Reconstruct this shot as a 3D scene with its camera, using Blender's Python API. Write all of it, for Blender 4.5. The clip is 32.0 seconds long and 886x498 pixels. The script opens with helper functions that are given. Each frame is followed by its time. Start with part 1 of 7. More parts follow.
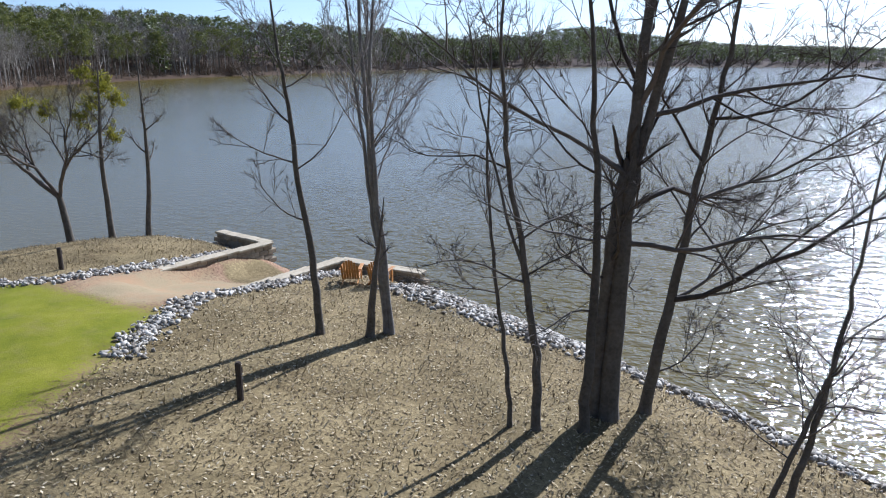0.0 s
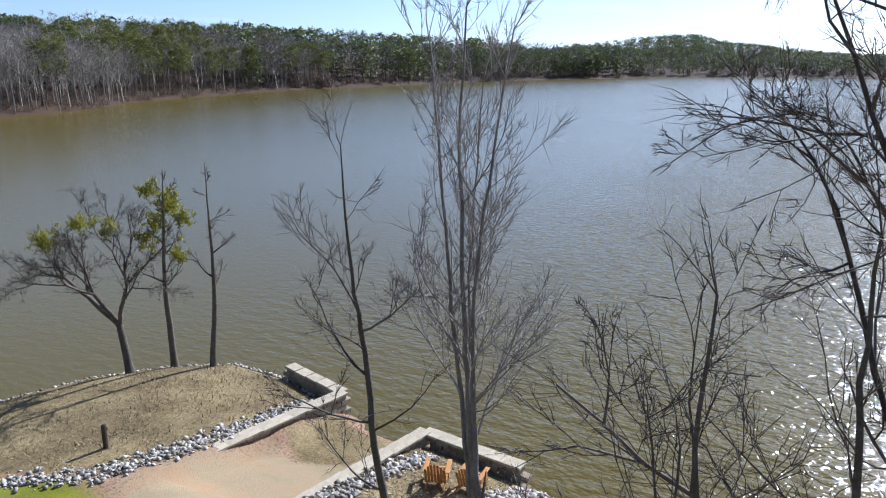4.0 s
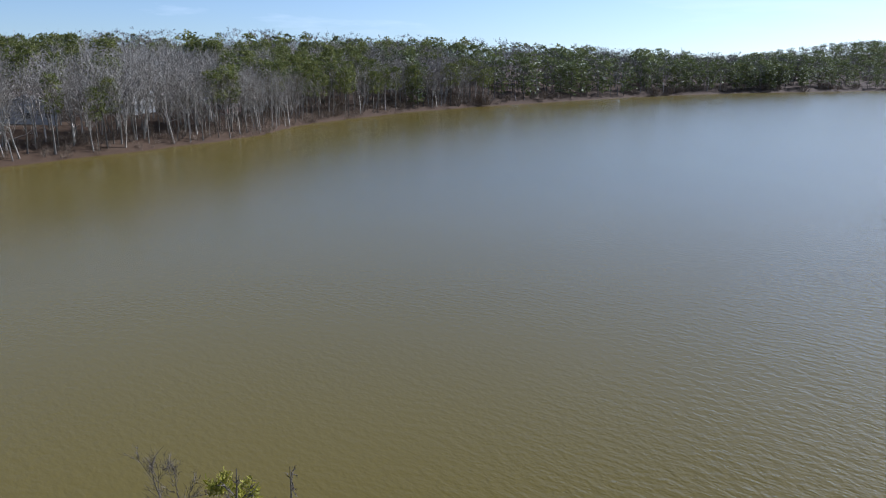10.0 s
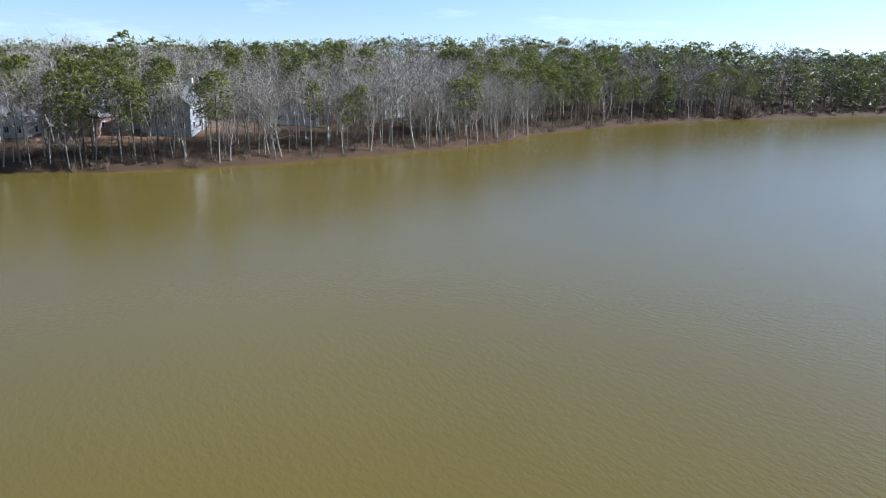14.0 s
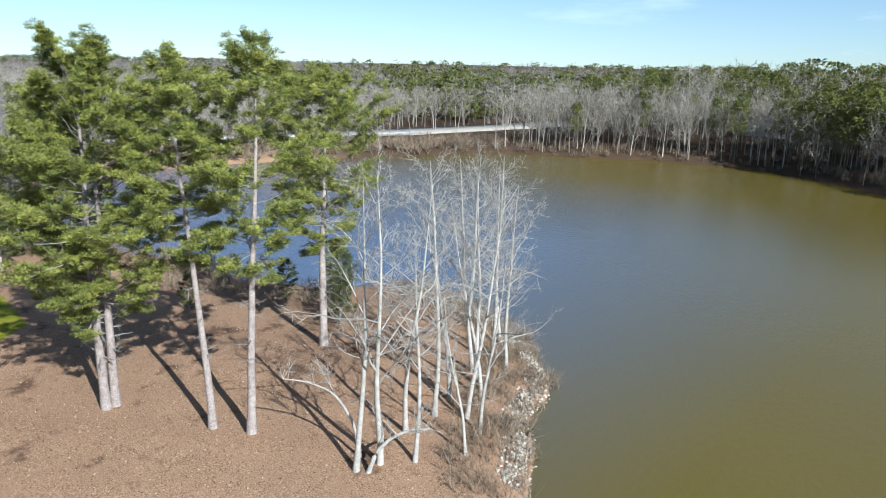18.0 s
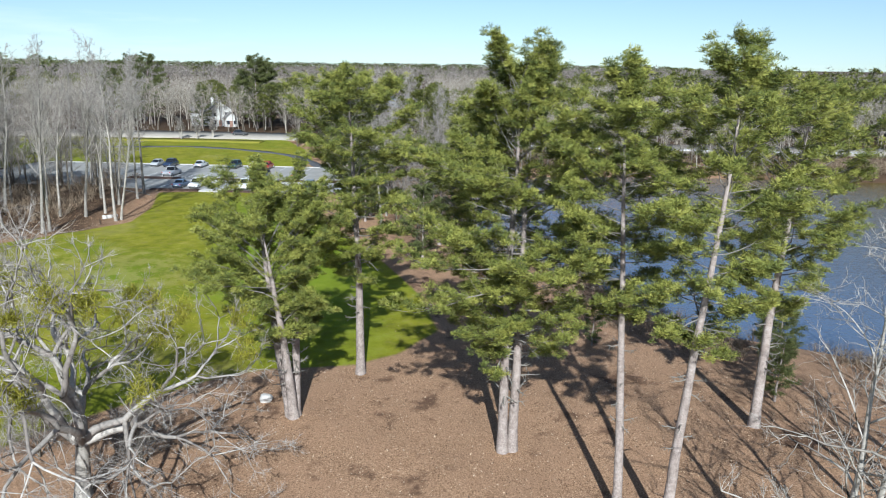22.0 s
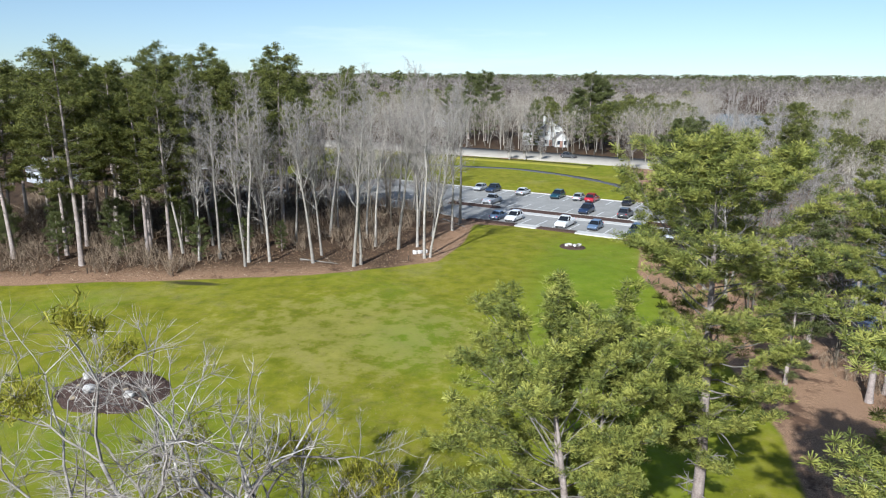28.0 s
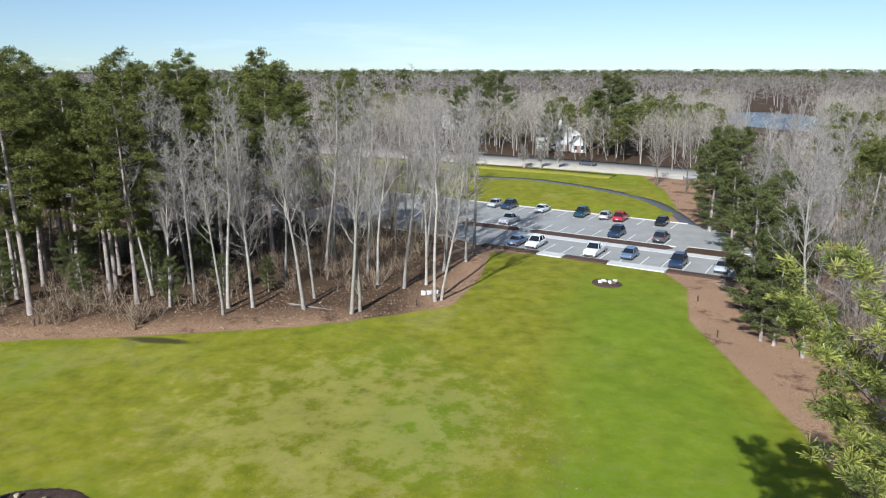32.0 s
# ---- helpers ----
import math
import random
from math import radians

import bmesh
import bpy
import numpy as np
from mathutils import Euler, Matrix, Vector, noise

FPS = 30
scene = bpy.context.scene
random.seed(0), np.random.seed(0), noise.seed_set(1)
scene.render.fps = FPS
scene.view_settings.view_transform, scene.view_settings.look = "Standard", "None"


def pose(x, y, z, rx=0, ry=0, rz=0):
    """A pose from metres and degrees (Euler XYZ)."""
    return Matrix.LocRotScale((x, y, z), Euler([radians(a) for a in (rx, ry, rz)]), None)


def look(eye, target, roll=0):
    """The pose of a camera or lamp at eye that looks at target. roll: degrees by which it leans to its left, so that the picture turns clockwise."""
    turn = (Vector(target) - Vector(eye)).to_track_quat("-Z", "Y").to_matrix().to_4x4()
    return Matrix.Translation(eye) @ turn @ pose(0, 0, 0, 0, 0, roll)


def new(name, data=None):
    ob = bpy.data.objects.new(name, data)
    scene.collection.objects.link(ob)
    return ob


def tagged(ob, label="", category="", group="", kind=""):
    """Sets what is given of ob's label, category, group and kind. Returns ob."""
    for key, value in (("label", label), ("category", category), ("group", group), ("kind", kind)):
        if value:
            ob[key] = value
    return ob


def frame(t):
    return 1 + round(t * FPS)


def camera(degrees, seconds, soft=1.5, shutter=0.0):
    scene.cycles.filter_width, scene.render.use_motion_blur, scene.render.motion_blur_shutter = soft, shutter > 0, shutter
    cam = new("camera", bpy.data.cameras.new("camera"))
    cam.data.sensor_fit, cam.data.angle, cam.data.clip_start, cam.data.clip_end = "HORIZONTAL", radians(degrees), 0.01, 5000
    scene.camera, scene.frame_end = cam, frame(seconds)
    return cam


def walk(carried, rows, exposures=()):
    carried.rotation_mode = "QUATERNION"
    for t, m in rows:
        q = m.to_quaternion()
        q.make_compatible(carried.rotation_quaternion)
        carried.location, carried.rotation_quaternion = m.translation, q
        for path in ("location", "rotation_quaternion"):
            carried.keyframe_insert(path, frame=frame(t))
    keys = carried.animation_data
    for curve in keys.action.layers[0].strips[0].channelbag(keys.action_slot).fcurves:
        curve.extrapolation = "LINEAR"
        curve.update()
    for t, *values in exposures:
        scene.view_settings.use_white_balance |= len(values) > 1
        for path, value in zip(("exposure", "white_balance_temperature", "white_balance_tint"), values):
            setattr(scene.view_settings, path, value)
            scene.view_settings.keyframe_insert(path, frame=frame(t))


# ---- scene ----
# ---- camera and its flight ----
cam = camera(63.8, 32.0, soft=1.15)
PATH = [
    (0, (7.627, -2.064, 9.034), (6.918, -0.268, 8.513), 0.1),
    (0.5, (7.315, -1.482, 9.56), (6.565, 0.298, 9.042), 0.3),
    (1, (7.002, -0.893, 10.009), (6.177, 0.857, 9.501), 0.2),
    (1.5, (6.657, -0.274, 10.506), (5.786, 1.455, 10.004), 0.4),
    (2, (6.326, 0.388, 11.016), (5.432, 2.104, 10.509), 0.0),
    (2.5, (5.96, 0.932, 11.591), (5.056, 2.642, 11.082), 0.1),
    (4.5, (4.008, 3.996, 13.999), (3.091, 5.698, 13.487), 0.3),
    (5, (3.467, 4.904, 14.662), (2.547, 6.605, 14.149), 0.2),
    (5.5, (2.817, 5.797, 15.323), (1.896, 7.496, 14.81), 0.4),
    (6, (2.031, 6.619, 16.012), (1.111, 8.319, 15.497), 0.4),
    (6.5, (1.118, 7.38, 16.683), (0.198, 9.079, 16.169), 0.4),
    (7, (0.228, 8.132, 17.329), (-0.693, 9.83, 16.811), 0.3),
    (7.5, (-0.585, 8.924, 18.084), (-1.503, 10.623, 17.565), 0.4),
    (8, (-1.21, 9.733, 18.955), (-2.126, 11.434, 18.437), 0.6),
    (8.5, (-1.563, 10.4, 19.608), (-2.483, 12.099, 19.092), 0.8),
    (9, (-1.711, 10.988, 20.108), (-2.688, 12.655, 19.59), 0.8),
    (9.5, (-1.71, 11.56, 20.502), (-2.792, 13.161, 19.986), 0.6),
    (10, (-1.611, 12.164, 20.838), (-2.873, 13.628, 20.327), 0.5),
    (10.5, (-1.463, 12.824, 21.157), (-2.9, 14.119, 20.65), 0.5),
    (11, (-1.308, 13.579, 21.474), (-2.835, 14.767, 20.967), 0.7),
    (11.5, (-1.192, 14.488, 21.783), (-2.785, 15.586, 21.274), 0.7),
    (12, (-1.134, 15.57, 22.081), (-2.777, 16.591, 21.571), 0.8),
    (12.5, (-1.083, 16.701, 22.373), (-2.746, 17.688, 21.861), 0.9),
    (13, (-0.952, 17.676, 22.681), (-2.624, 18.645, 22.167), 1.0),
    (13.5, (-0.669, 18.285, 23.024), (-2.345, 19.245, 22.508), 1.0),
    (15.5, (1.09, 18.735, 24.564), (-0.747, 19.33, 24.044), 1.2),
    (16, (1.187, 18.717, 24.973), (-0.719, 19.021, 24.45), 1.0),
    (16.5, (0.859, 18.651, 25.38), (-1.068, 18.537, 24.858), 0.9),
    (17, (0.085, 18.653, 25.761), (-1.76, 18.082, 25.242), 0.9),
    (17.5, (-0.863, 18.504, 26.115), (-2.517, 17.506, 25.6), 0.8),
    (18, (-1.716, 17.977, 26.324), (-3.139, 16.669, 25.812), 1.0),
    (18.5, (-2.341, 17.224, 26.378), (-3.601, 15.758, 25.867), 1.2),
    (19, (-2.786, 16.286, 26.351), (-3.933, 14.729, 25.84), 1.3),
    (19.5, (-3.07, 15.216, 26.327), (-4.138, 13.605, 25.813), 1.4),
    (20, (-3.231, 13.915, 26.306), (-4.222, 12.255, 25.792), 1.4),
    (20.5, (-3.385, 12.464, 26.32), (-4.27, 10.746, 25.807), 1.2),
    (21, (-3.549, 10.954, 26.362), (-4.339, 9.19, 25.85), 1.1),
    (21.5, (-3.765, 9.447, 26.348), (-4.444, 7.637, 25.838), 0.9),
    (22, (-3.994, 8.022, 26.291), (-4.54, 6.166, 25.784), 0.7),
    (22.5, (-4.239, 6.682, 26.2), (-4.646, 4.79, 25.698), 0.7),
    (23, (-4.471, 5.354, 26.097), (-4.747, 3.437, 25.598), 0.7),
    (23.5, (-4.717, 3.983, 26.047), (-4.887, 2.053, 25.551), 0.6),
    (24, (-4.934, 2.545, 26.069), (-5.01, 0.608, 25.575), 0.6),
    (24.5, (-5.101, 1.051, 26.15), (-5.085, -0.888, 25.66), 0.5),
    (25, (-5.343, -0.574, 26.296), (-5.23, -2.511, 25.809), 0.4),
    (25.5, (-5.513, -2.135, 26.518), (-5.304, -4.064, 26.035), 0.3),
    (27.5, (-5.444, -8.691, 28.001), (-5.123, -10.604, 27.516), 0.3),
    (28, (-5.316, -10.52, 28.388), (-4.987, -12.432, 27.902), 0.3),
    (28.5, (-5.072, -12.491, 28.739), (-4.737, -14.402, 28.253), 0.3),
    (29, (-4.686, -14.496, 29.051), (-4.348, -16.406, 28.563), 0.1),
    (29.5, (-4.216, -16.488, 29.312), (-3.877, -18.397, 28.823), 0.1),
    (30, (-3.694, -18.43, 29.505), (-3.353, -20.339, 29.014), 0.0),
    (30.5, (-3.192, -20.415, 29.661), (-2.85, -22.323, 29.169), -0.0),
    (31, (-2.719, -22.389, 29.796), (-2.375, -24.296, 29.302), -0.0),
    (31.5, (-2.241, -24.257, 29.925), (-1.895, -26.163, 29.429), -0.1),
    (32, (-1.771, -26.119, 30.04), (-1.424, -28.025, 29.542), -0.1),
]
walk(cam, [(t, look(eye, target, roll)) for t, eye, target, roll in PATH],
     [(0.0, 0.74, 5200, 15), (6.0, 0.82, 5200, 16), (8.5, 0.78, 5150, 15), (10.2, 0.60, 5200, 15), (11.5, 0.66, 5250, 14), (13.0, 0.95, 5300, 12), (16.5, 1.07, 5300, 9), (18.0, 0.86, 5400, 5), (21.0, 0.68, 5500, 5), (25.0, 0.72, 5600, 8), (32.0, 0.66, 5600, 8)])
# ---- world, sun, exposure ----
SUN_AZ, SUN_EL = radians(13.0), radians(34.0)      # azimuth from +y towards +x
world = bpy.data.worlds.new("sky")
scene.world = world
world.use_nodes = True
wn, wl = world.node_tree.nodes, world.node_tree.links
sky = wn.new("ShaderNodeTexSky")
sky.sky_type, sky.sun_disc = "NISHITA", False
sky.sun_elevation, sky.sun_rotation = SUN_EL, SUN_AZ
sky.altitude, sky.air_density, sky.dust_density, sky.ozone_density = 200.0, 1.0, 0.65, 0.7
wtc, wmap = wn.new("ShaderNodeTexCoord"), wn.new("ShaderNodeMapping")      # thin haze: the pale band at the skyline is kept low
wmap.inputs["Location"].default_value = (0.0, 0.0, 0.05)
wl.new(wtc.outputs["Generated"], wmap.inputs["Vector"])
wl.new(wmap.outputs["Vector"], sky.inputs["Vector"])
wn["Background"].inputs["Strength"].default_value = 0.075
cmap, cno, crm, cmx = wn.new("ShaderNodeMapping"), wn.new("ShaderNodeTexNoise"), wn.new("ShaderNodeValToRGB"), wn.new("ShaderNodeMix")
cmap.inputs["Scale"].default_value = (1.6, 2.6, 15.0)          # long thin cirrus streaks
cno.inputs["Scale"].default_value, cno.inputs["Detail"].default_value, cno.inputs["Roughness"].default_value = 1.5, 6.0, 0.6
crm.color_ramp.elements[0].position, crm.color_ramp.elements[1].position = 0.56, 0.90
crm.color_ramp.elements[1].color = (0.6, 0.6, 0.6, 1.0)
cmx.data_type = "RGBA"
cmx.inputs[7].default_value = (9.5, 9.8, 10.2, 1.0)
wl.new(wtc.outputs["Generated"], cmap.inputs["Vector"])
wl.new(cmap.outputs["Vector"], cno.inputs["Vector"])
wl.new(cno.outputs["Fac"], crm.inputs["Fac"])
wl.new(crm.outputs["Color"], cmx.inputs[0])
wl.new(sky.outputs["Color"], cmx.inputs[6])
wl.new(cmx.outputs[2], wn["Background"].inputs["Color"])
sun = new("sun", bpy.data.lights.new("sun", "SUN"))
sun.data.energy, sun.data.angle, sun.data.color = 5.0, radians(0.53), (1.0, 0.95, 0.87)
sun_dir = Vector((math.sin(SUN_AZ) * math.cos(SUN_EL), math.cos(SUN_AZ) * math.cos(SUN_EL), math.sin(SUN_EL)))
sun.matrix_world = look(sun_dir * 200.0, (0, 0, 0))

# ---- materials ----
def material(name, rough=0.8, spec=0.3, metal=0.0):
    m = bpy.data.materials.new(name)
    m.use_nodes = True
    b = m.node_tree.nodes["Principled BSDF"]
    b.inputs["Roughness"].default_value = rough
    b.inputs["Metallic"].default_value = metal
    b.inputs["Specular IOR Level"].default_value = spec
    return m, m.node_tree.nodes, m.node_tree.links, b


def noise_node(n, l, scale, detail=4.0, rough=0.6, coords="Object", stretch=None):
    tc = n.new("ShaderNodeTexCoord")
    t = n.new("ShaderNodeTexNoise")
    t.inputs["Scale"].default_value, t.inputs["Detail"].default_value, t.inputs["Roughness"].default_value = scale, detail, rough
    if stretch:
        mp = n.new("ShaderNodeMapping")
        mp.inputs["Scale"].default_value = stretch
        l.new(tc.outputs[coords], mp.inputs["Vector"])
        l.new(mp.outputs["Vector"], t.inputs["Vector"])
    else:
        l.new(tc.outputs[coords], t.inputs["Vector"])
    return t.outputs["Fac"]


def ramp(n, l, fac, stops):
    r = n.new("ShaderNodeValToRGB")
    e = r.color_ramp.elements
    while len(e) < len(stops):
        e.new(0.5)
    for el, (p, c) in zip(e, stops):
        el.position, el.color = p, (*c, 1.0)
    l.new(fac, r.inputs["Fac"])
    return r.outputs["Color"]


def mix(n, l, fac, a, b, mode="MIX"):
    m = n.new("ShaderNodeMix")
    m.data_type, m.blend_type = "RGBA", mode
    for key, v in ((0, fac), (6, a), (7, b)):
        if hasattr(v, "node"):
            l.new(v, m.inputs[key])
        elif key == 0:
            m.inputs[0].default_value = v
        else:
            m.inputs[key].default_value = (*v, 1.0)
    return m.outputs[2]


def math_node(n, l, op, a, b=0.0):
    m = n.new("ShaderNodeMath")
    m.operation = op
    for k, v in enumerate((a, b)):
        if hasattr(v, "node"):
            l.new(v, m.inputs[k])
        else:
            m.inputs[k].default_value = v
    return m.outputs[0]


def bump(n, l, b, height, strength=0.4, dist=0.02, prior=None):
    bp = n.new("ShaderNodeBump")
    bp.inputs["Strength"].default_value, bp.inputs["Distance"].default_value = strength, dist
    l.new(height, bp.inputs["Height"])
    if prior is not None:
        l.new(prior, bp.inputs["Normal"])
    if b is not None:
        l.new(bp.outputs["Normal"], b.inputs["Normal"])
    return bp.outputs["Normal"]


def plain(name, dark, light, scale=3.0, rough=0.8, spec=0.3, metal=0.0, bumpy=0.3, dist=0.01, vary=0.0, fine=None):
    """A surface of two close tones at two scales, with fine relief and a shift from object to object."""
    m, n, l, b = material(name, rough, spec, metal)
    a = noise_node(n, l, scale, 5.0, 0.65)
    c = ramp(n, l, a, [(0.3, dark), (0.7, light)])
    f = noise_node(n, l, (fine or scale * 9.0), 3.0, 0.6)
    c = mix(n, l, 0.35, c, ramp(n, l, f, [(0.25, tuple(v * 0.55 for v in dark)), (0.75, tuple(min(1, v * 1.25) for v in light))]))
    if vary:
        oi = n.new("ShaderNodeObjectInfo")
        hsv = n.new("ShaderNodeHueSaturation")
        mr = n.new("ShaderNodeMapRange")
        mr.inputs[3].default_value, mr.inputs[4].default_value = 1 - vary, 1 + vary
        l.new(oi.outputs["Random"], mr.inputs[0])
        l.new(mr.outputs[0], hsv.inputs["Value"])
        l.new(c, hsv.inputs["Color"])
        c = hsv.outputs["Color"]
    l.new(c, b.inputs["Base Color"])
    if bumpy:
        bump(n, l, b, f, bumpy, dist)
    return m


def island_plain(name, stops, rough=0.85, bumpy=0.4, scale=6.0, translucent=0.0, dist=0.02, patch=None):
    """A surface whose tone changes from island to island (stones, needles, twigs, straw)."""
    m, n, l, b = material(name, rough, 0.25)
    g = n.new("ShaderNodeNewGeometry")
    c = ramp(n, l, g.outputs["Random Per Island"], stops)
    if patch:
        c = mix(n, l, ramp(n, l, noise_node(n, l, patch[0], 3.0), [(0.35, (0, 0, 0)), (0.7, (1, 1, 1))]), c, patch[1])
    f = noise_node(n, l, scale, 4.0)
    c = mix(n, l, 0.6, c, ramp(n, l, f, [(0.3, (0.55, 0.55, 0.55)), (0.7, (1.25, 1.25, 1.25))]), "MULTIPLY")
    l.new(c, b.inputs["Base Color"])
    if bumpy:
        bump(n, l, b, f, bumpy, dist)
    if translucent:
        t = n.new("ShaderNodeBsdfTranslucent")
        l.new(c, t.inputs["Color"])
        ms = n.new("ShaderNodeMixShader")
        ms.inputs[0].default_value = translucent
        out = n["Material Output"]
        l.new(b.outputs[0], ms.inputs[1])
        l.new(t.outputs[0], ms.inputs[2])
        l.new(ms.outputs[0], out.inputs["Surface"])
    return m


def water_material():
    m, n, l, b = material("muddy_water", 0.13, 0.5)
    a = noise_node(n, l, 0.012, 3.0, 0.5)
    c = ramp(n, l, a, [(0.3, (0.098, 0.072, 0.010)), (0.7, (0.118, 0.087, 0.014))])
    b.inputs["IOR"].default_value = 1.42
    tc, sx = n.new("ShaderNodeTexCoord"), n.new("ShaderNodeSeparateXYZ")
    l.new(tc.outputs["Object"], sx.inputs[0])

    def grade(out, a0, a1, b0, b1):
        mr = n.new("ShaderNodeMapRange")
        l.new(sx.outputs[out], mr.inputs[0])
        for k, v in enumerate((a0, a1, b0, b1)):
            mr.inputs[k + 1].default_value = v
        return mr.outputs[0]

    # blue sky reflection is painted into the base colour of the lagoon
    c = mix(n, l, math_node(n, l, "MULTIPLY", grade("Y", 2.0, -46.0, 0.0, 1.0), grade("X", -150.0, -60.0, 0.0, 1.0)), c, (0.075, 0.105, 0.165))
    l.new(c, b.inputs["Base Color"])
    # the open lake to the east and the lagoon are ruffled, the sheltered west is calm
    wind = math_node(n, l, "MAXIMUM", grade("X", -26.0, 0.0, 0.20, 1.0), grade("Y", -30.0, -50.0, 0.0, 0.9))
    gust = ramp(n, l, noise_node(n, l, 0.03, 3.0, 0.6), [(0.3, (0.55, 0.55, 0.55)), (0.7, (1, 1, 1))])
    wind = math_node(n, l, "MULTIPLY", wind, gust)
    swell = noise_node(n, l, 1.1, 2.0, 0.5, stretch=(1.0, 1.7, 1.0))
    chop = noise_node(n, l, 3.0, 2.0, 0.5, stretch=(1.0, 1.5, 1.0))
    l.new(ramp(n, l, wind, [(0.1, (0.22, 0.22, 0.22)), (0.6, (0.075, 0.075, 0.075))]), b.inputs["Roughness"])
    first = bump(n, l, None, math_node(n, l, "MULTIPLY", swell, wind), 1.0, 0.17)
    bump(n, l, b, math_node(n, l, "MULTIPLY", chop, wind), 1.0, 0.075, first)
    return m


def ground_material():
    m, n, l, b = material("ground_cover", 0.95, 0.12)
    at = n.new("ShaderNodeAttribute")
    at.attribute_name = "zone"
    sep = n.new("ShaderNodeSeparateColor")
    l.new(at.outputs["Color"], sep.inputs[0])
    big = noise_node(n, l, 0.05, 4.0, 0.6)
    mid = noise_node(n, l, 0.5, 5.0, 0.65)
    fine = noise_node(n, l, 11.0, 5.0, 0.75)
    tiny = noise_node(n, l, 28.0, 3.0, 0.7)
    # fallen leaves and pine straw
    litter = ramp(n, l, fine, [(0.34, (0.06, 0.034, 0.021)), (0.5, (0.275, 0.165, 0.096)), (0.66, (0.47, 0.32, 0.20))])
    litter = mix(n, l, ramp(n, l, mid, [(0.42, (0, 0, 0)), (0.68, (0.5, 0.5, 0.5))]), litter, ramp(n, l, tiny, [(0.3, (0.17, 0.095, 0.055)), (0.7, (0.42, 0.265, 0.165))]))
    litter = mix(n, l, ramp(n, l, noise_node(n, l, 0.22, 4.0, 0.7), [(0.57, (0, 0, 0)), (0.66, (0.85, 0.85, 0.85))]), litter, (0.085, 0.048, 0.030))
    # mown winter lawn with paler and darker patches
    lawn = ramp(n, l, mid, [(0.3, (0.118, 0.128, 0.006)), (0.52, (0.188, 0.186, 0.011)), (0.78, (0.268, 0.242, 0.032))])
    lawn = mix(n, l, ramp(n, l, big, [(0.48, (0, 0, 0)), (0.7, (0.6, 0.6, 0.6))]), lawn, (0.125, 0.185, 0.010))
    dry = n.new("ShaderNodeMath")
    dry.operation = "MULTIPLY"
    l.new(ramp(n, l, noise_node(n, l, 0.075, 5.0, 0.75, stretch=(1.0, 1.0, 1.0)), [(0.56, (0, 0, 0)), (0.70, (0.7, 0.7, 0.7))]), dry.inputs[0])
    l.new(ramp(n, l, fine, [(0.4, (0, 0, 0)), (0.65, (0.8, 0.8, 0.8))]), dry.inputs[1])
    lawn = mix(n, l, dry.outputs[0], lawn, (0.36, 0.30, 0.14))
    lawn = mix(n, l, ramp(n, l, noise_node(n, l, 0.3, 4.0, 0.7), [(0.63, (0, 0, 0)), (0.74, (0.55, 0.55, 0.55))]), lawn, (0.11, 0.10, 0.025))
    lawn = mix(n, l, ramp(n, l, noise_node(n, l, 1.3, 5.0, 0.7), [(0.5, (0, 0, 0)), (0.72, (0.45, 0.45, 0.45))]), lawn, (0.22, 0.175, 0.06))
    lawn = mix(n, l, 0.5, lawn, ramp(n, l, tiny, [(0.3, (0.6, 0.6, 0.6)), (0.7, (1.3, 1.3, 1.3))]), "MULTIPLY")
    otc, osx = n.new("ShaderNodeTexCoord"), n.new("ShaderNodeSeparateXYZ")
    l.new(otc.outputs["Object"], osx.inputs[0])

    def oval(cx, cy, rx, ry, rough):
        """1 in the middle of an oval, falling off raggedly to 0."""
        ex = math_node(n, l, "DIVIDE", math_node(n, l, "SUBTRACT", osx.outputs["X"], cx), rx)
        ey = math_node(n, l, "DIVIDE", math_node(n, l, "SUBTRACT", osx.outputs["Y"], cy), ry)
        r2 = math_node(n, l, "ADD", math_node(n, l, "MULTIPLY", ex, ex), math_node(n, l, "MULTIPLY", ey, ey))
        return ramp(n, l, math_node(n, l, "SUBTRACT", math_node(n, l, "ADD", 1.0, math_node(n, l, "MULTIPLY", math_node(n, l, "SUBTRACT", mid, 0.5), rough)), r2), [(0.0, (0, 0, 0)), (0.8, (1, 1, 1))])

    # lush grass on the lagoon side, a thin pale patch in the middle, a small dark oval at the wood
    lawn = mix(n, l, math_node(n, l, "MULTIPLY", oval(-10.0, -84.0, 11.0, 46.0, 1.6), 0.75), lawn, mix(n, l, 0.5, lawn, (0.085, 0.20, 0.008)))
    lawn = mix(n, l, math_node(n, l, "MULTIPLY", oval(15.0, -76.0, 14.0, 12.0, 7.0), 0.26), lawn, (0.34, 0.285, 0.115))
    lawn = mix(n, l, math_node(n, l, "MULTIPLY", oval(39.5, -88.4, 4.6, 0.9, 1.5), 0.9), lawn, (0.035, 0.032, 0.016))
    # dry straw-coloured grass
    straw = ramp(n, l, fine, [(0.34, (0.055, 0.038, 0.017)), (0.5, (0.18, 0.13, 0.058)), (0.66, (0.41, 0.315, 0.155))])
    straw = mix(n, l, 0.45, straw, ramp(n, l, mid, [(0.36, (0.11, 0.078, 0.034)), (0.62, (0.37, 0.285, 0.14))]))
    straw = mix(n, l, ramp(n, l, noise_node(n, l, 0.28, 4.0, 0.65), [(0.46, (0, 0, 0)), (0.66, (0.7, 0.7, 0.7))]), straw, mix(n, l, 0.5, straw, (0.085, 0.07, 0.032)))
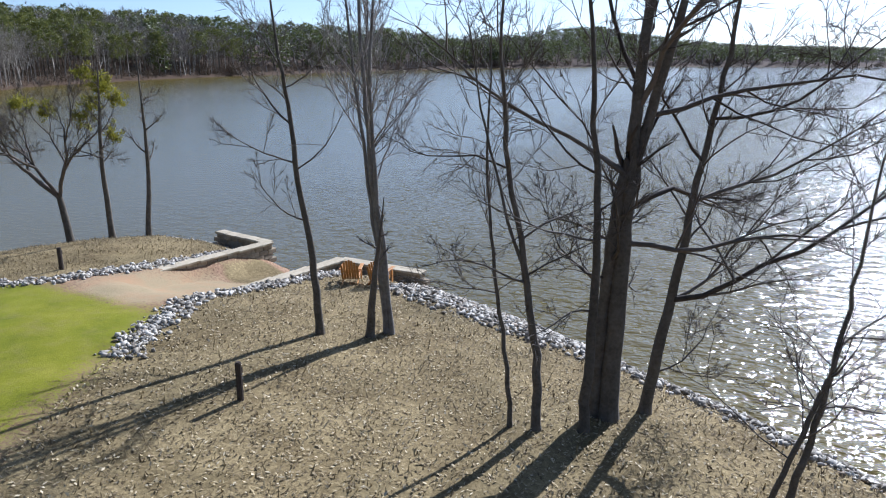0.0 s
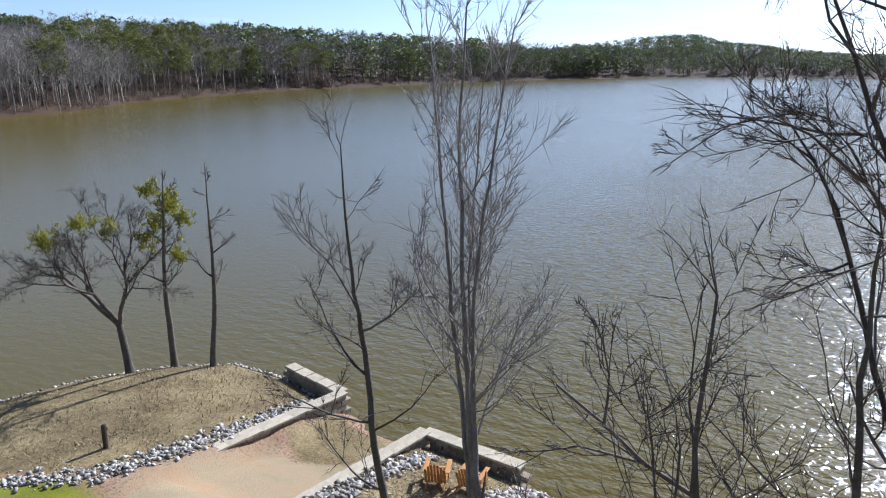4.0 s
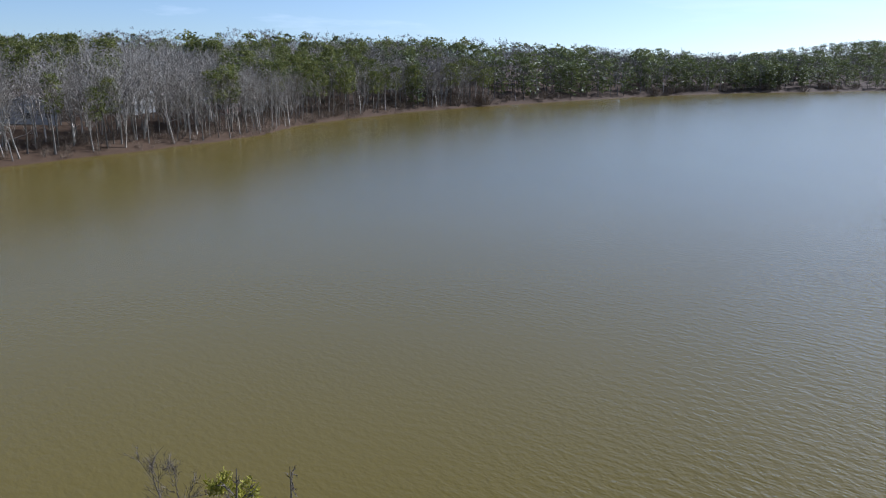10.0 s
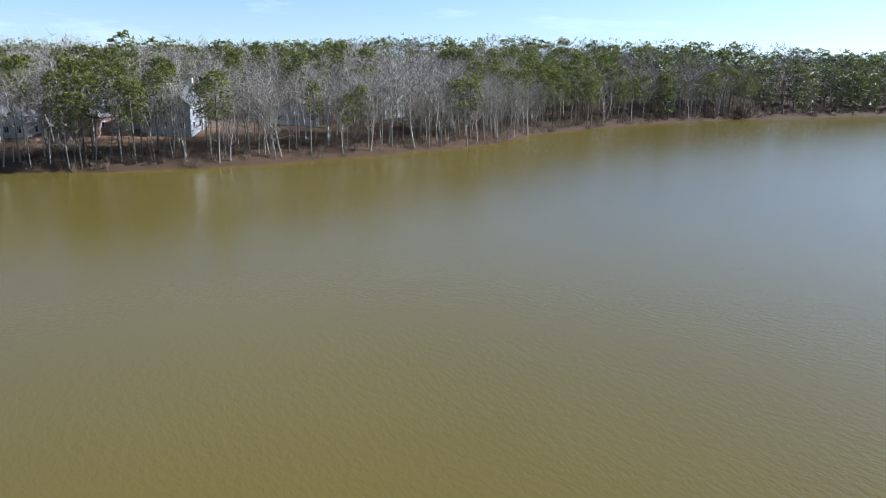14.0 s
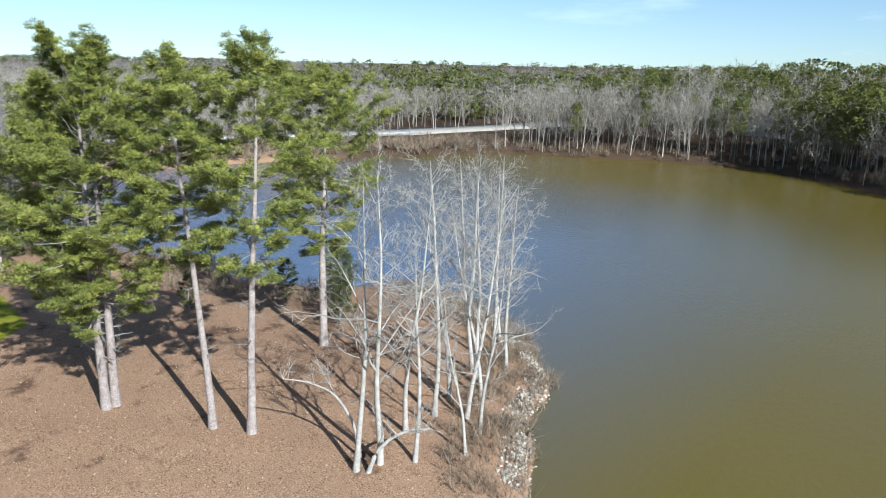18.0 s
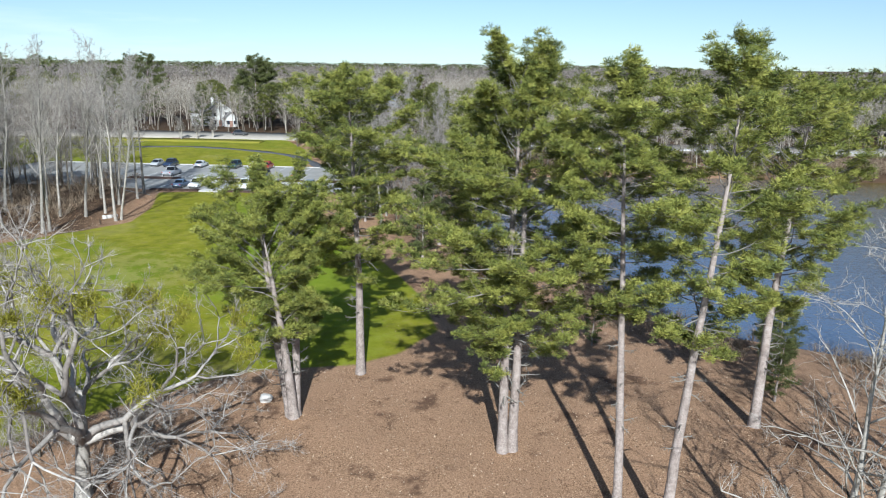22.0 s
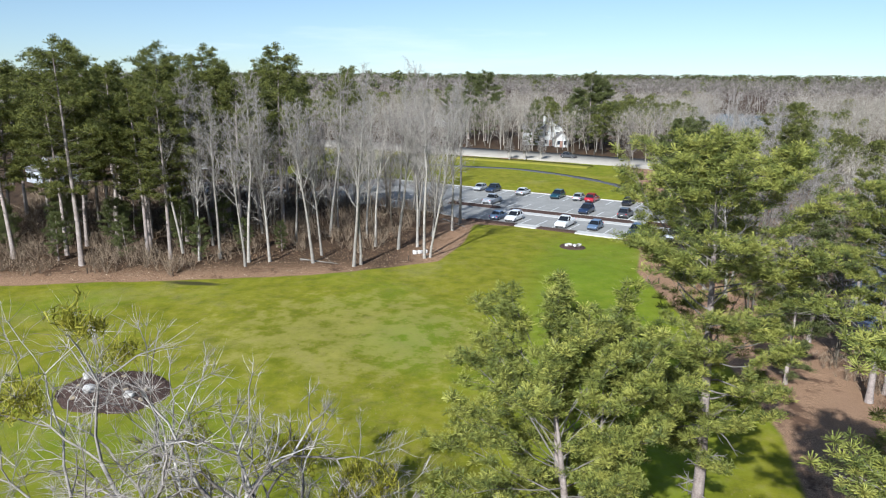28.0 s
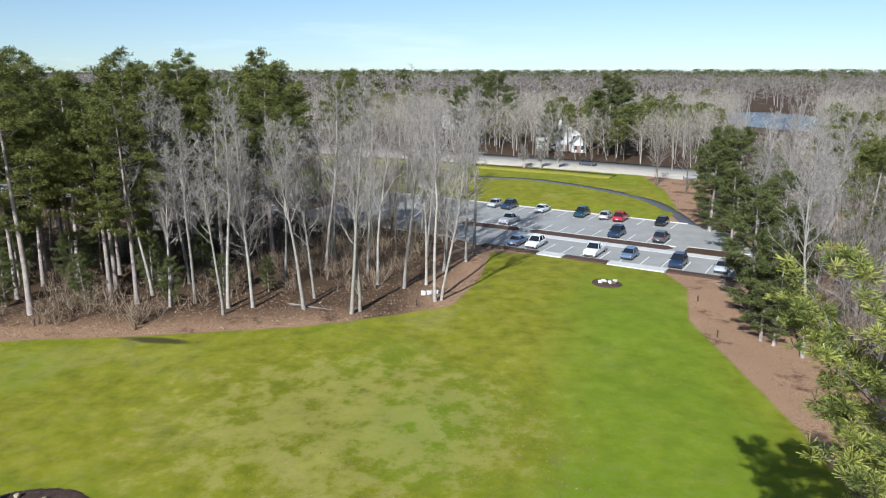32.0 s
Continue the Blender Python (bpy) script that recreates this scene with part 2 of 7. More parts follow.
    # bare reddish clay
    clay = ramp(n, l, mid, [(0.35, (0.27, 0.215, 0.115)), (0.52, (0.33, 0.25, 0.14)), (0.70, (0.36, 0.225, 0.12))])
    clay = mix(n, l, 0.3, clay, ramp(n, l, tiny, [(0.3, (0.6, 0.6, 0.6)), (0.7, (1.2, 1.2, 1.2))]), "MULTIPLY")
    # brown leaf mould, with the shade under the trees darkened into its colour
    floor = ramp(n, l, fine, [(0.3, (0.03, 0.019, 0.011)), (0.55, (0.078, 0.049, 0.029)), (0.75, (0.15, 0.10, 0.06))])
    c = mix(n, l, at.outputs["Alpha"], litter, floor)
    edge = math_node(n, l, "SUBTRACT", fine, 0.5)
    for out, col in ((sep.outputs[1], straw), (sep.outputs[2], clay), (sep.outputs[0], lawn)):
        f = math_node(n, l, "ADD", out, math_node(n, l, "MULTIPLY", edge, 0.9))
        f = ramp(n, l, f, [(0.40, (0, 0, 0)), (0.62, (1, 1, 1))])
        c = mix(n, l, f, c, col)
    l.new(c, b.inputs["Base Color"])
    h = mix(n, l, 0.5, ramp(n, l, fine, [(0.2, (0, 0, 0)), (0.8, (1, 1, 1))]), ramp(n, l, tiny, [(0.2, (0, 0, 0)), (0.8, (1, 1, 1))]))
    bump(n, l, b, h, 0.4, 0.05)
    return m


M_GROUND = ground_material()
M_WATER = water_material()
M_BARK_PINE = plain("pine_bark", (0.16, 0.12, 0.10), (0.42, 0.36, 0.32), 2.2, 0.9, 0.2, bumpy=0.8, dist=0.05, vary=0.15, fine=9.0)
M_BARK_GREY = plain("grey_bark", (0.12, 0.105, 0.088), (0.30, 0.275, 0.235), 2.0, 0.9, 0.2, bumpy=0.6, dist=0.03, vary=0.2, fine=12.0)
M_BARK_DARK = plain("dark_bark", (0.06, 0.05, 0.036), (0.165, 0.142, 0.108), 2.5, 0.9, 0.2, bumpy=0.7, dist=0.03, vary=0.15, fine=14.0)
M_BARK_WHITE = plain("pale_bark", (0.22, 0.20, 0.17), (0.50, 0.46, 0.40), 2.0, 0.9, 0.2, bumpy=0.5, dist=0.02, vary=0.12, fine=12.0)
M_BARK_WOOD = plain("ashen_bark", (0.13, 0.115, 0.095), (0.40, 0.365, 0.315), 1.6, 0.9, 0.2, bumpy=0.5, dist=0.02, vary=0.3, fine=10.0)
M_TWIG_DARK = island_plain("dark_twigs", [(0.0, (0.055, 0.043, 0.033)), (1.0, (0.175, 0.145, 0.112))], bumpy=0)
M_TWIG_GREY = island_plain("grey_twigs", [(0.0, (0.12, 0.10, 0.086)), (0.5, (0.21, 0.182, 0.158)), (1.0, (0.33, 0.295, 0.26))], bumpy=0)
M_TWIG_WOOD = island_plain("wood_twigs", [(0.0, (0.17, 0.145, 0.125)), (0.5, (0.30, 0.268, 0.235)), (1.0, (0.46, 0.42, 0.37))], bumpy=0)
M_TWIG_FAR = island_plain("far_twigs", [(0.0, (0.15, 0.13, 0.10)), (0.5, (0.29, 0.255, 0.203)), (1.0, (0.48, 0.43, 0.36))], bumpy=0)
M_TWIG_PALE = island_plain("pale_twigs", [(0.0, (0.22, 0.195, 0.165)), (1.0, (0.45, 0.41, 0.355))], bumpy=0)
M_NEEDLE = island_plain("pine_needles", [(0.0, (0.095, 0.118, 0.030)), (0.5, (0.212, 0.230, 0.046)), (1.0, (0.375, 0.368, 0.08))], 0.6, 0, translucent=0.12)
M_NEEDLE_DARK = island_plain("dark_pine_needles", [(0.0, (0.085, 0.10, 0.034)), (0.5, (0.125, 0.142, 0.046)), (1.0, (0.18, 0.192, 0.062))], 0.6, 0, translucent=0.3)
M_NEEDLE_WOOD = island_plain("wood_pine_needles", [(0.0, (0.090, 0.102, 0.028)), (0.5, (0.145, 0.155, 0.037)), (1.0, (0.225, 0.228, 0.052))], 0.6, 0, translucent=0.35)
M_MISTLETOE = island_plain("yellow_green_leaves", [(0.0, (0.16, 0.16, 0.016)), (0.5, (0.27, 0.255, 0.028)), (1.0, (0.40, 0.36, 0.05))], 0.6, 0, translucent=0.35)
# ---- mesh helpers ----
def mesh_np(name, verts, tris, smooth=False):
    """A mesh from arrays of places and triangles."""
    me = bpy.data.meshes.new(name)
    verts, tris = np.asarray(verts, np.float32).reshape(-1, 3), np.asarray(tris, np.int32).reshape(-1, 3)
    me.vertices.add(len(verts))
    me.vertices.foreach_set("co", verts.ravel())
    me.loops.add(tris.size)
    me.loops.foreach_set("vertex_index", tris.ravel())
    me.polygons.add(len(tris))
    me.polygons.foreach_set("loop_start", np.arange(0, tris.size, 3, dtype=np.int32))
    if smooth:
        me.polygons.foreach_set("use_smooth", np.ones(len(tris), bool))
    me.update(calc_edges=True)
    return me


class Heap:
    """Gathers triangles of many pieces into one mesh."""

    def __init__(self):
        self.v, self.f, self.n = [], [], 0

    def add(self, v, f):
        self.v.append(v)
        self.f.append(f + self.n)
        self.n += len(v)

    def mesh(self, name, smooth=False):
        return mesh_np(name, np.concatenate(self.v), np.concatenate(self.f), smooth)

    def arrays(self):
        return np.concatenate(self.v), np.concatenate(self.f)


def empty(name, x, y, z, rz=0.0, s=1.0, lean=(0.0, 0.0)):
    ob = new(name)
    ob.empty_display_size = 0.2
    ob.matrix_basis = pose(x, y, z, lean[0], lean[1], math.degrees(rz)) @ Matrix.Diagonal((s, s, s, 1.0))
    return ob


def child(name, me, parent, mat=None, label="", m=None):
    ob = new(name, me)
    ob.parent = parent
    if m is not None:
        ob.matrix_basis = m
    if mat is not None and not me.materials:
        me.materials.append(mat)
    if label:
        tagged(ob, label)
    return ob


def part(name, bm, mat, parent, label="", smooth=False):
    """Links a bmesh as one mesh object under a thing or under a part."""
    me = bpy.data.meshes.new(name)
    for f in bm.faces:
        f.smooth = smooth
    bm.to_mesh(me)
    bm.free()
    return child(name, me, parent, mat, label)


def lone(name, me, mat, label, category, kind="", group=""):
    ob = new(name, me)
    if mat is not None and not me.materials:
        me.materials.append(mat)
    return tagged(ob, label, category, group, kind)


# ---- the lie of the land: shore line, height, zones ----
SHORE = [(3000, -120), (400, -80), (150, -45), (60, -18), (30, -2), (17, 9), (10.9, 14.3), (8.5, 16.1), (5.4, 18.0), (3.4, 19.4),
         (1.1, 20.6), (-1.7, 22.0), (-3.4, 22.4), (-6.2, 22.9), (-7.2, 22.6), (-9.4, 22.9), (-10.4, 23.5), (-14, 24.6), (-17, 24.7),
         (-19.6, 22.8), (-21.6, 20.4), (-23.2, 16.5), (-24.5, 11), (-27, 4), (-30.5, -1.5), (-34, -4.4), (-38.4, -6.9), (-41.5, -9.8), (-43.2, -10.7),
         (-44.4, -10.9), (-46.5, -11.4), (-49.4, -13.3), (-54.1, -19.2), (-57.4, -25), (-59, -31), (-59.8, -36.5), (-56, -41.5),
         (-50, -47), (-46.4, -53), (-45.4, -60), (-45.3, -67), (-41.4, -76), (-38.5, -87), (-40, -100), (-46, -122), (-58, -138),
         (-75, -148), (-100, -143), (-130, -132), (-152, -122), (-172, -110), (-180, -91), (-190, -74), (-195, -46), (-180, -19),
         (-165, 10), (-159, 30), (-157.5, 55), (-162.5, 87), (-168, 112), (-175, 133), (-191, 157), (-199, 181), (-212, 236),
         (-214, 285), (-210, 380), (-207, 445), (-184, 556), (-114, 720), (9, 830), (140, 800), (350, 740), (900, 640), (3000, 560),
         (3000, 3000), (-3000, 3000), (-3000, -3000), (3000, -3000)]
LAWN = [(75, -78), (55.4, -85.5), (39.1, -90), (22.7, -96.7), (11.4, -104.5), (9.7, -116.6), (9.8, -131), (3.8, -131.6), (-5, -128.6), (-14.6, -125.6),
        (-15.6, -122), (-16.9, -117), (-15.4, -105.3), (-17.8, -92.9), (-20.4, -81.1), (-22, -62), (-21, -51), (-16.3, -46.4), (-12.3, -45.2),
        (-5.4, -46), (-2.6, -45.3), (6, -41.5), (14, -36), (20, -30), (40, -28), (80, -40)]
LAWN_SHORE = [(-24, 9), (-19, 11.2), (-14.8, 13.0), (-12.6, 14.3), (-9.5, 16.0), (-7.6, 15.0), (-7.0, 13.4), (-6.1, 10.6), (-5.0, 7.6), (-3.9, 4.0), (-3.2, 0),
              (-5, -6), (-13, -6), (-21, -3), (-27, 2)]
LAWN_ROAD = [(40, -170.5), (14.3, -170.5), (-0.8, -167.2), (-17.4, -160.4), (-21, -163), (-22.5, -170), (-22.5, -190), (-19, -213), (-8, -217), (6, -220), (20, -225), (40, -232), (70, -240), (70, -180)]
STRAW = [(-6.2, 10.2), (-7.4, 15), (-6.6, 22.6), (-1, 22.2), (5.6, 18), (11, 14.2), (18, 8), (22, -6), (8, -10), (-3, -1), (-4, 5)]
MOUND = [(-24.5, 10.5), (-14.6, 13.6), (-12.4, 14.8), (-11.6, 17.2), (-10.5, 23.2), (-14, 24.4), (-17, 24.4), (-21.6, 20)]
CLAY = [(-11.2, 15.6), (-9.4, 15.0), (-7.5, 15.4), (-6.6, 19), (-6.4, 22.8), (-10, 23), (-11.0, 18.5)]


def ring_distance(px, py, ring):
    """Distance to a ring of points, positive inside it."""
    best = np.full(px.shape, 1e12)
    inside = np.zeros(px.shape, bool)
    for (ax, ay), (bx, by) in zip(ring, ring[1:] + ring[:1]):
        dx, dy = bx - ax, by - ay
        t = np.clip(((px - ax) * dx + (py - ay) * dy) / (dx * dx + dy * dy), 0, 1)
        best = np.minimum(best, (px - ax - t * dx) ** 2 + (py - ay - t * dy) ** 2)
        if ay != by:
            inside ^= ((ay > py) != (by > py)) & (px < (bx - ax) * (py - ay) / (by - ay) + ax)
    return np.where(inside, 1.0, -1.0) * np.sqrt(best)


def land_height(px, py):
    px, py = np.asarray(px, float), np.asarray(py, float)
    d = ring_distance(px, py, SHORE)
    wob = 0.10 * np.sin(px * 0.33 + 1.3) * np.cos(py * 0.27) + 0.05 * np.sin(px * 0.9) * np.sin(py * 0.8 + 2)
    dl = np.maximum(d, 0)
    h = 0.85 * (1 - np.exp(-dl / 0.8)) + 1.85 * (1 - np.exp(-dl / 14.0)) + wob * np.clip(dl / 6, 0, 1)
    far_bank = np.clip((-130 - px) / 25, 0, 1) * np.clip((py + 130) / 50, 0, 1)
    h = h + far_bank * 0.13 * np.clip(dl, 0, 45) + np.clip((py - 150) / 100, 0, 1) * (0.012 + 0.045 * np.clip((-110 - px) / 90, 0, 1) * np.clip((620 - py) / 80, 0, 1)) * np.clip(dl, 0, 200)
    h = h + 0.009 * np.clip(-165 - py, 0, 300)
    h = h + 19 * np.exp(-(((px + 175) / 125) ** 2 + ((py - 960) / 130) ** 2)) + 5 * np.exp(-(((px + 60) / 190) ** 2 + ((py - 1000) / 130) ** 2))
    # level ground under the car park
    u, v = -(px - 13.4) * 0.935 + (py + 167.7) * 0.356, (px - 13.4) * 0.356 + (py + 167.7) * 0.935
    k = np.clip(1 - np.maximum(np.maximum(np.abs(u - 13) - 45, np.abs(v - 13.3) - 17), 0) / 6, 0, 1)
    h = h + (2.28 - h) * k
    # hollow of the pond
    k = np.clip(2.0 - 1.2 * (((px + 97) / 30) ** 2 + ((py + 392) / 72) ** 2), 0, 1)
    h = h + (4.6 - h) * k
    # boat ramp
    r = np.minimum(ring_distance(px, py, CLAY) / 0.35, 1.0)
    slope = np.clip(1.30 - (py - 15.6) * 0.175, 0.02, 1.4)
    h = np.where(r > 0, h + (slope - h) * np.clip(r, 0, 1), h)
    return np.where(d > 0, h, np.maximum(-1.6, 0.3 * d))


def ground_z(x, y):
    return float(land_height(np.array([x]), np.array([y]))[0])


def graded(lo, hi, step, reach, growth=1.09):
    mid = list(np.arange(lo, hi + 1e-6, step))
    s, a, b = step, [], []
    p = q = 0.0
    while p < reach:
        s *= growth
        p += s
        a.append(lo - p)
        b.append(hi + p)
    return np.array(a[::-1] + mid + b)


gx, gy = graded(-64, 44, 0.6, 3300, 1.045), graded(-136, 30, 0.7, 3300, 1.045)
GX, GY = np.meshgrid(gx, gy)
GZ = land_height(GX, GY)
nx, ny = len(gx), len(gy)
idx = np.arange(nx * ny).reshape(ny, nx)
quad = np.stack([idx[:-1, :-1], idx[:-1, 1:], idx[1:, 1:], idx[1:, :-1]], -1).reshape(-1, 4)
me = mesh_np("ground", np.stack([GX, GY, GZ], -1).reshape(-1, 3), np.concatenate([quad[:, [0, 1, 2]], quad[:, [0, 2, 3]]]), True)


def soft(ring, width):
    return np.clip(0.5 + ring_distance(GX, GY, ring) / width, 0, 1)


zone = np.ones((ny, nx, 4), np.float32)
zone[..., 0] = np.maximum(np.maximum(soft(LAWN, 1.6), soft(LAWN_SHORE, 4.0)), soft(LAWN_ROAD, 1.5))
zone[..., 1] = np.maximum(soft(STRAW, 3.5), soft(MOUND, 1.2))
SAND = [(-12.2, 14.8), (-11.2, 13.6), (-8.6, 13.0), (-7.4, 14.8), (-6.6, 19), (-6.4, 22.8), (-10, 23), (-11.0, 18.5)]
SCRUB = [(-10.6, 20.0), (-9.2, 19.0), (-7.3, 20.4), (-7.0, 22.6), (-10.4, 22.6)]
zone[..., 2] = soft(SAND, 3.4)
zone[..., 1] = np.maximum(zone[..., 1], soft(SCRUB, 1.0))
zone[..., 2] *= 1 - soft(SCRUB, 1.0)
zone[..., 0] *= 1 - 0.9 * soft(SAND, 3.0)
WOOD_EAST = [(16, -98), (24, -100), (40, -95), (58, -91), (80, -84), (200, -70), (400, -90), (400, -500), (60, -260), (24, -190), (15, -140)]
# alpha lays the shade-darkened floor colour under the woods
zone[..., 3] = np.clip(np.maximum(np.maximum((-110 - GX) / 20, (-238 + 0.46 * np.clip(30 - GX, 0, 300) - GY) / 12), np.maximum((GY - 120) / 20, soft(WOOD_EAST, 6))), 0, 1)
zone[..., 3] *= 1 - 0.8 * np.clip(2.0 - ((GX + 190) / 13) ** 2 - ((GY - 25) / 34) ** 2, 0, 1)      # open yards round the houses, with less of the darkened floor
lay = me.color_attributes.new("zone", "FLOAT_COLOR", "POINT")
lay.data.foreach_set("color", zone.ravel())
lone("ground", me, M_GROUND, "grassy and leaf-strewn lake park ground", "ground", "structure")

wx, wy = graded(-60, 60, 20.0, 3300, 1.6), graded(-60, 160, 20.0, 3300, 1.6)
WX, WY = np.meshgrid(wx, wy)
nwx, nwy = len(wx), len(wy)
widx = np.arange(nwx * nwy).reshape(nwy, nwx)
wq = np.stack([widx[:-1, :-1], widx[:-1, 1:], widx[1:, 1:], widx[1:, :-1]], -1).reshape(-1, 4)
me = mesh_np("water", np.stack([WX, WY, np.zeros_like(WX)], -1).reshape(-1, 3), np.concatenate([wq[:, [0, 1, 2]], wq[:, [0, 2, 3]]]), True)
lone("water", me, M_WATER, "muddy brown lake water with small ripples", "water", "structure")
# ---- trees ----


def tube(heap, pts, radii, sides=5, cap=False):
    pts, radii = np.asarray(pts, float), np.asarray(radii, float)
    d = np.gradient(pts, axis=0)
    d /= np.linalg.norm(d, axis=1, keepdims=True) + 1e-9
    ref = np.where(np.abs(d[:, 2:3]) < 0.9, [[0, 0, 1.0]], [[1.0, 0, 0]])
    u = np.cross(d, ref)
    u /= np.linalg.norm(u, axis=1, keepdims=True) + 1e-9
    w = np.cross(d, u)
    a = np.arange(sides) * 2 * np.pi / sides
    v = pts[:, None] + radii[:, None, None] * (np.cos(a)[None, :, None] * u[:, None] + np.sin(a)[None, :, None] * w[:, None])
    n = len(pts)
    i = np.arange(n * sides).reshape(n, sides)
    j = np.roll(i, -1, axis=1)
    q = np.stack([i[:-1], j[:-1], j[1:], i[1:]], -1).reshape(-1, 4)
    heap.add(v.reshape(-1, 3), np.concatenate([q[:, [0, 1, 2]], q[:, [0, 2, 3]]]))


def unit(v):
    return v / (np.linalg.norm(v) + 1e-9)


def limb_path(p, d, length, n, wander, lift, rng):
    pts = [np.array(p, float)]
    d = unit(np.array(d, float))
    for _ in range(n):
        d = unit(d + rng.normal(0, wander, 3) + np.array([0, 0, lift]))
        pts.append(pts[-1] + d * length / n)
    return np.array(pts)


def twig_fan(heap, p, d, length, count, width, rng, spread=0.7):
    """Fine twigs: slim three-sided slivers."""
    base = p + rng.normal(0, 0.02, (count, 3))
    dirs = d + rng.normal(0, spread, (count, 3))
    dirs /= np.linalg.norm(dirs, axis=1, keepdims=True)
    ln = length * rng.uniform(0.5, 1.2, (count, 1))
    side = np.cross(dirs, rng.normal(0, 1, (count, 3)))
    side /= np.linalg.norm(side, axis=1, keepdims=True)
    if width > 0.0121:
        v = np.stack([base - side * width, base + side * width, base + dirs * ln], 1).reshape(-1, 3)
        heap.add(v, np.arange(count * 3).reshape(-1, 3))
        return
    mid = base + dirs * ln * 0.5 + rng.normal(0, 0.06, (count, 3)) * ln
    tip = base + dirs * ln
    v = np.stack([base - side * width, base + side * width, mid + side * width * 0.6, tip, mid - side * width * 0.6], 1).reshape(-1, 3)
    f = np.array([[0, 1, 2], [0, 2, 4], [4, 2, 3]])
    heap.add(v, (np.arange(count)[:, None, None] * 5 + f[None]).reshape(-1, 3))


def bare_tree(seed, height, radius, crown_from=0.35, stems=1, spread=0.55, limbs=16, levels=2, twigs=6, twig_w=0.012, sides=6, lift=0.05,
              lean=0.0, fork=0.0, reach=0.42, wander=0.09, subs=5, rise=0.0, taper=0.7, splay=0.12):
    """A leafless tree: (trunk, crown) heaps. Limbs bend up, side shoots and twigs fill the outline."""
    rng = np.random.default_rng(seed)
    trunk, crown = Heap(), Heap()
    for s in range(stems):
        ang = rng.uniform(0, 6.28) if stems > 1 else 0
        out = splay * (stems > 1)
        d0 = np.array([math.cos(ang) * out + lean, math.sin(ang) * out, 1.0])
        h = height * rng.uniform(0.85, 1.0) if s else height
        path = limb_path((math.cos(ang) * radius * 0.7 * (stems > 1), math.sin(ang) * radius * 0.7 * (stems > 1), -0.15), d0, h, 12, 0.035 if stems == 1 else 0.03, 0.03, rng)
        r0 = radius * (1.0 if stems == 1 else 0.75)
        rad = r0 * np.clip(1.06 - np.linspace(0, 1, 13), 0.03, 1) ** 0.9
        rad[0] *= 1.35
        tube(trunk, path, rad, sides + 2)
        n_l = max(4, int(limbs / stems ** 0.5))
        for k in range(n_l):
            u = crown_from + (0.98 - crown_from) * ((k + rng.uniform(0, 1)) / n_l)
            i = min(int(u * 12), 11)
            p = path[i] + (path[i + 1] - path[i]) * (u * 12 - i)
            a = k * 2.4 + rng.uniform(-0.5, 0.5)
            el = rng.uniform(0.25, 0.75) + 0.5 * u * (1 - spread) + rise
            d = np.array([math.cos(a) * math.cos(el), math.sin(a) * math.cos(el), math.sin(el)])
            ln = h * reach * (1.06 - u) ** taper * rng.uniform(0.6, 1.1) * spread / 0.55
            br = max(rad[i] * rng.uniform(0.35, 0.55), 0.008)
            lp = limb_path(p, d, ln, 6, wander * 1.3, lift, rng)
            tube(crown, lp, np.maximum(br * np.linspace(1, 0.16, 7), twig_w), max(4, sides - 1))
            for m in range(subs):
                v = 0.25 + 0.75 * (m + rng.uniform(0, 1)) / subs
                q = lp[min(int(v * 6), 5)]
                dd = unit(unit(lp[-1] - lp[0]) + rng.normal(0, 0.55, 3) + np.array([0, 0, 0.1]))
                l2 = ln * rng.uniform(0.3, 0.55) * (1.2 - v * 0.5)
                sp = limb_path(q, dd, l2, 4, wander * 1.6, lift, rng)
                tube(crown, sp, np.maximum(br * 0.45 * np.linspace(1, 0.25, 5), twig_w), 3)
                if levels > 2:
                    for w in range(3):
                        q2 = sp[1 + w]
                        d3 = unit(unit(sp[-1] - sp[0]) + rng.normal(0, 0.6, 3))
                        tp = limb_path(q2, d3, l2 * rng.uniform(0.35, 0.6), 3, wander * 1.8, lift, rng)
                        tube(crown, tp, np.maximum(br * 0.2 * np.linspace(1, 0.4, 4), twig_w * 0.8), 3)
                        twig_fan(crown, tp[-1], unit(tp[-1] - tp[0]), l2 * 0.3, twigs, twig_w * 0.7, rng)
                        twig_fan(crown, tp[1], unit(tp[-1] - tp[0]), l2 * 0.3, twigs // 2 + 1, twig_w * 0.7, rng, 0.9)
                twig_fan(crown, sp[-1], unit(sp[-1] - sp[0]), l2 * 0.5, twigs, twig_w * 0.8, rng)
                twig_fan(crown, sp[2], unit(sp[-1] - sp[0]), l2 * 0.5, twigs, twig_w * 0.8, rng, 0.9)
            twig_fan(crown, lp[-1], unit(lp[-1] - lp[0]), ln * 0.22, twigs, twig_w, rng)
    return trunk, crown


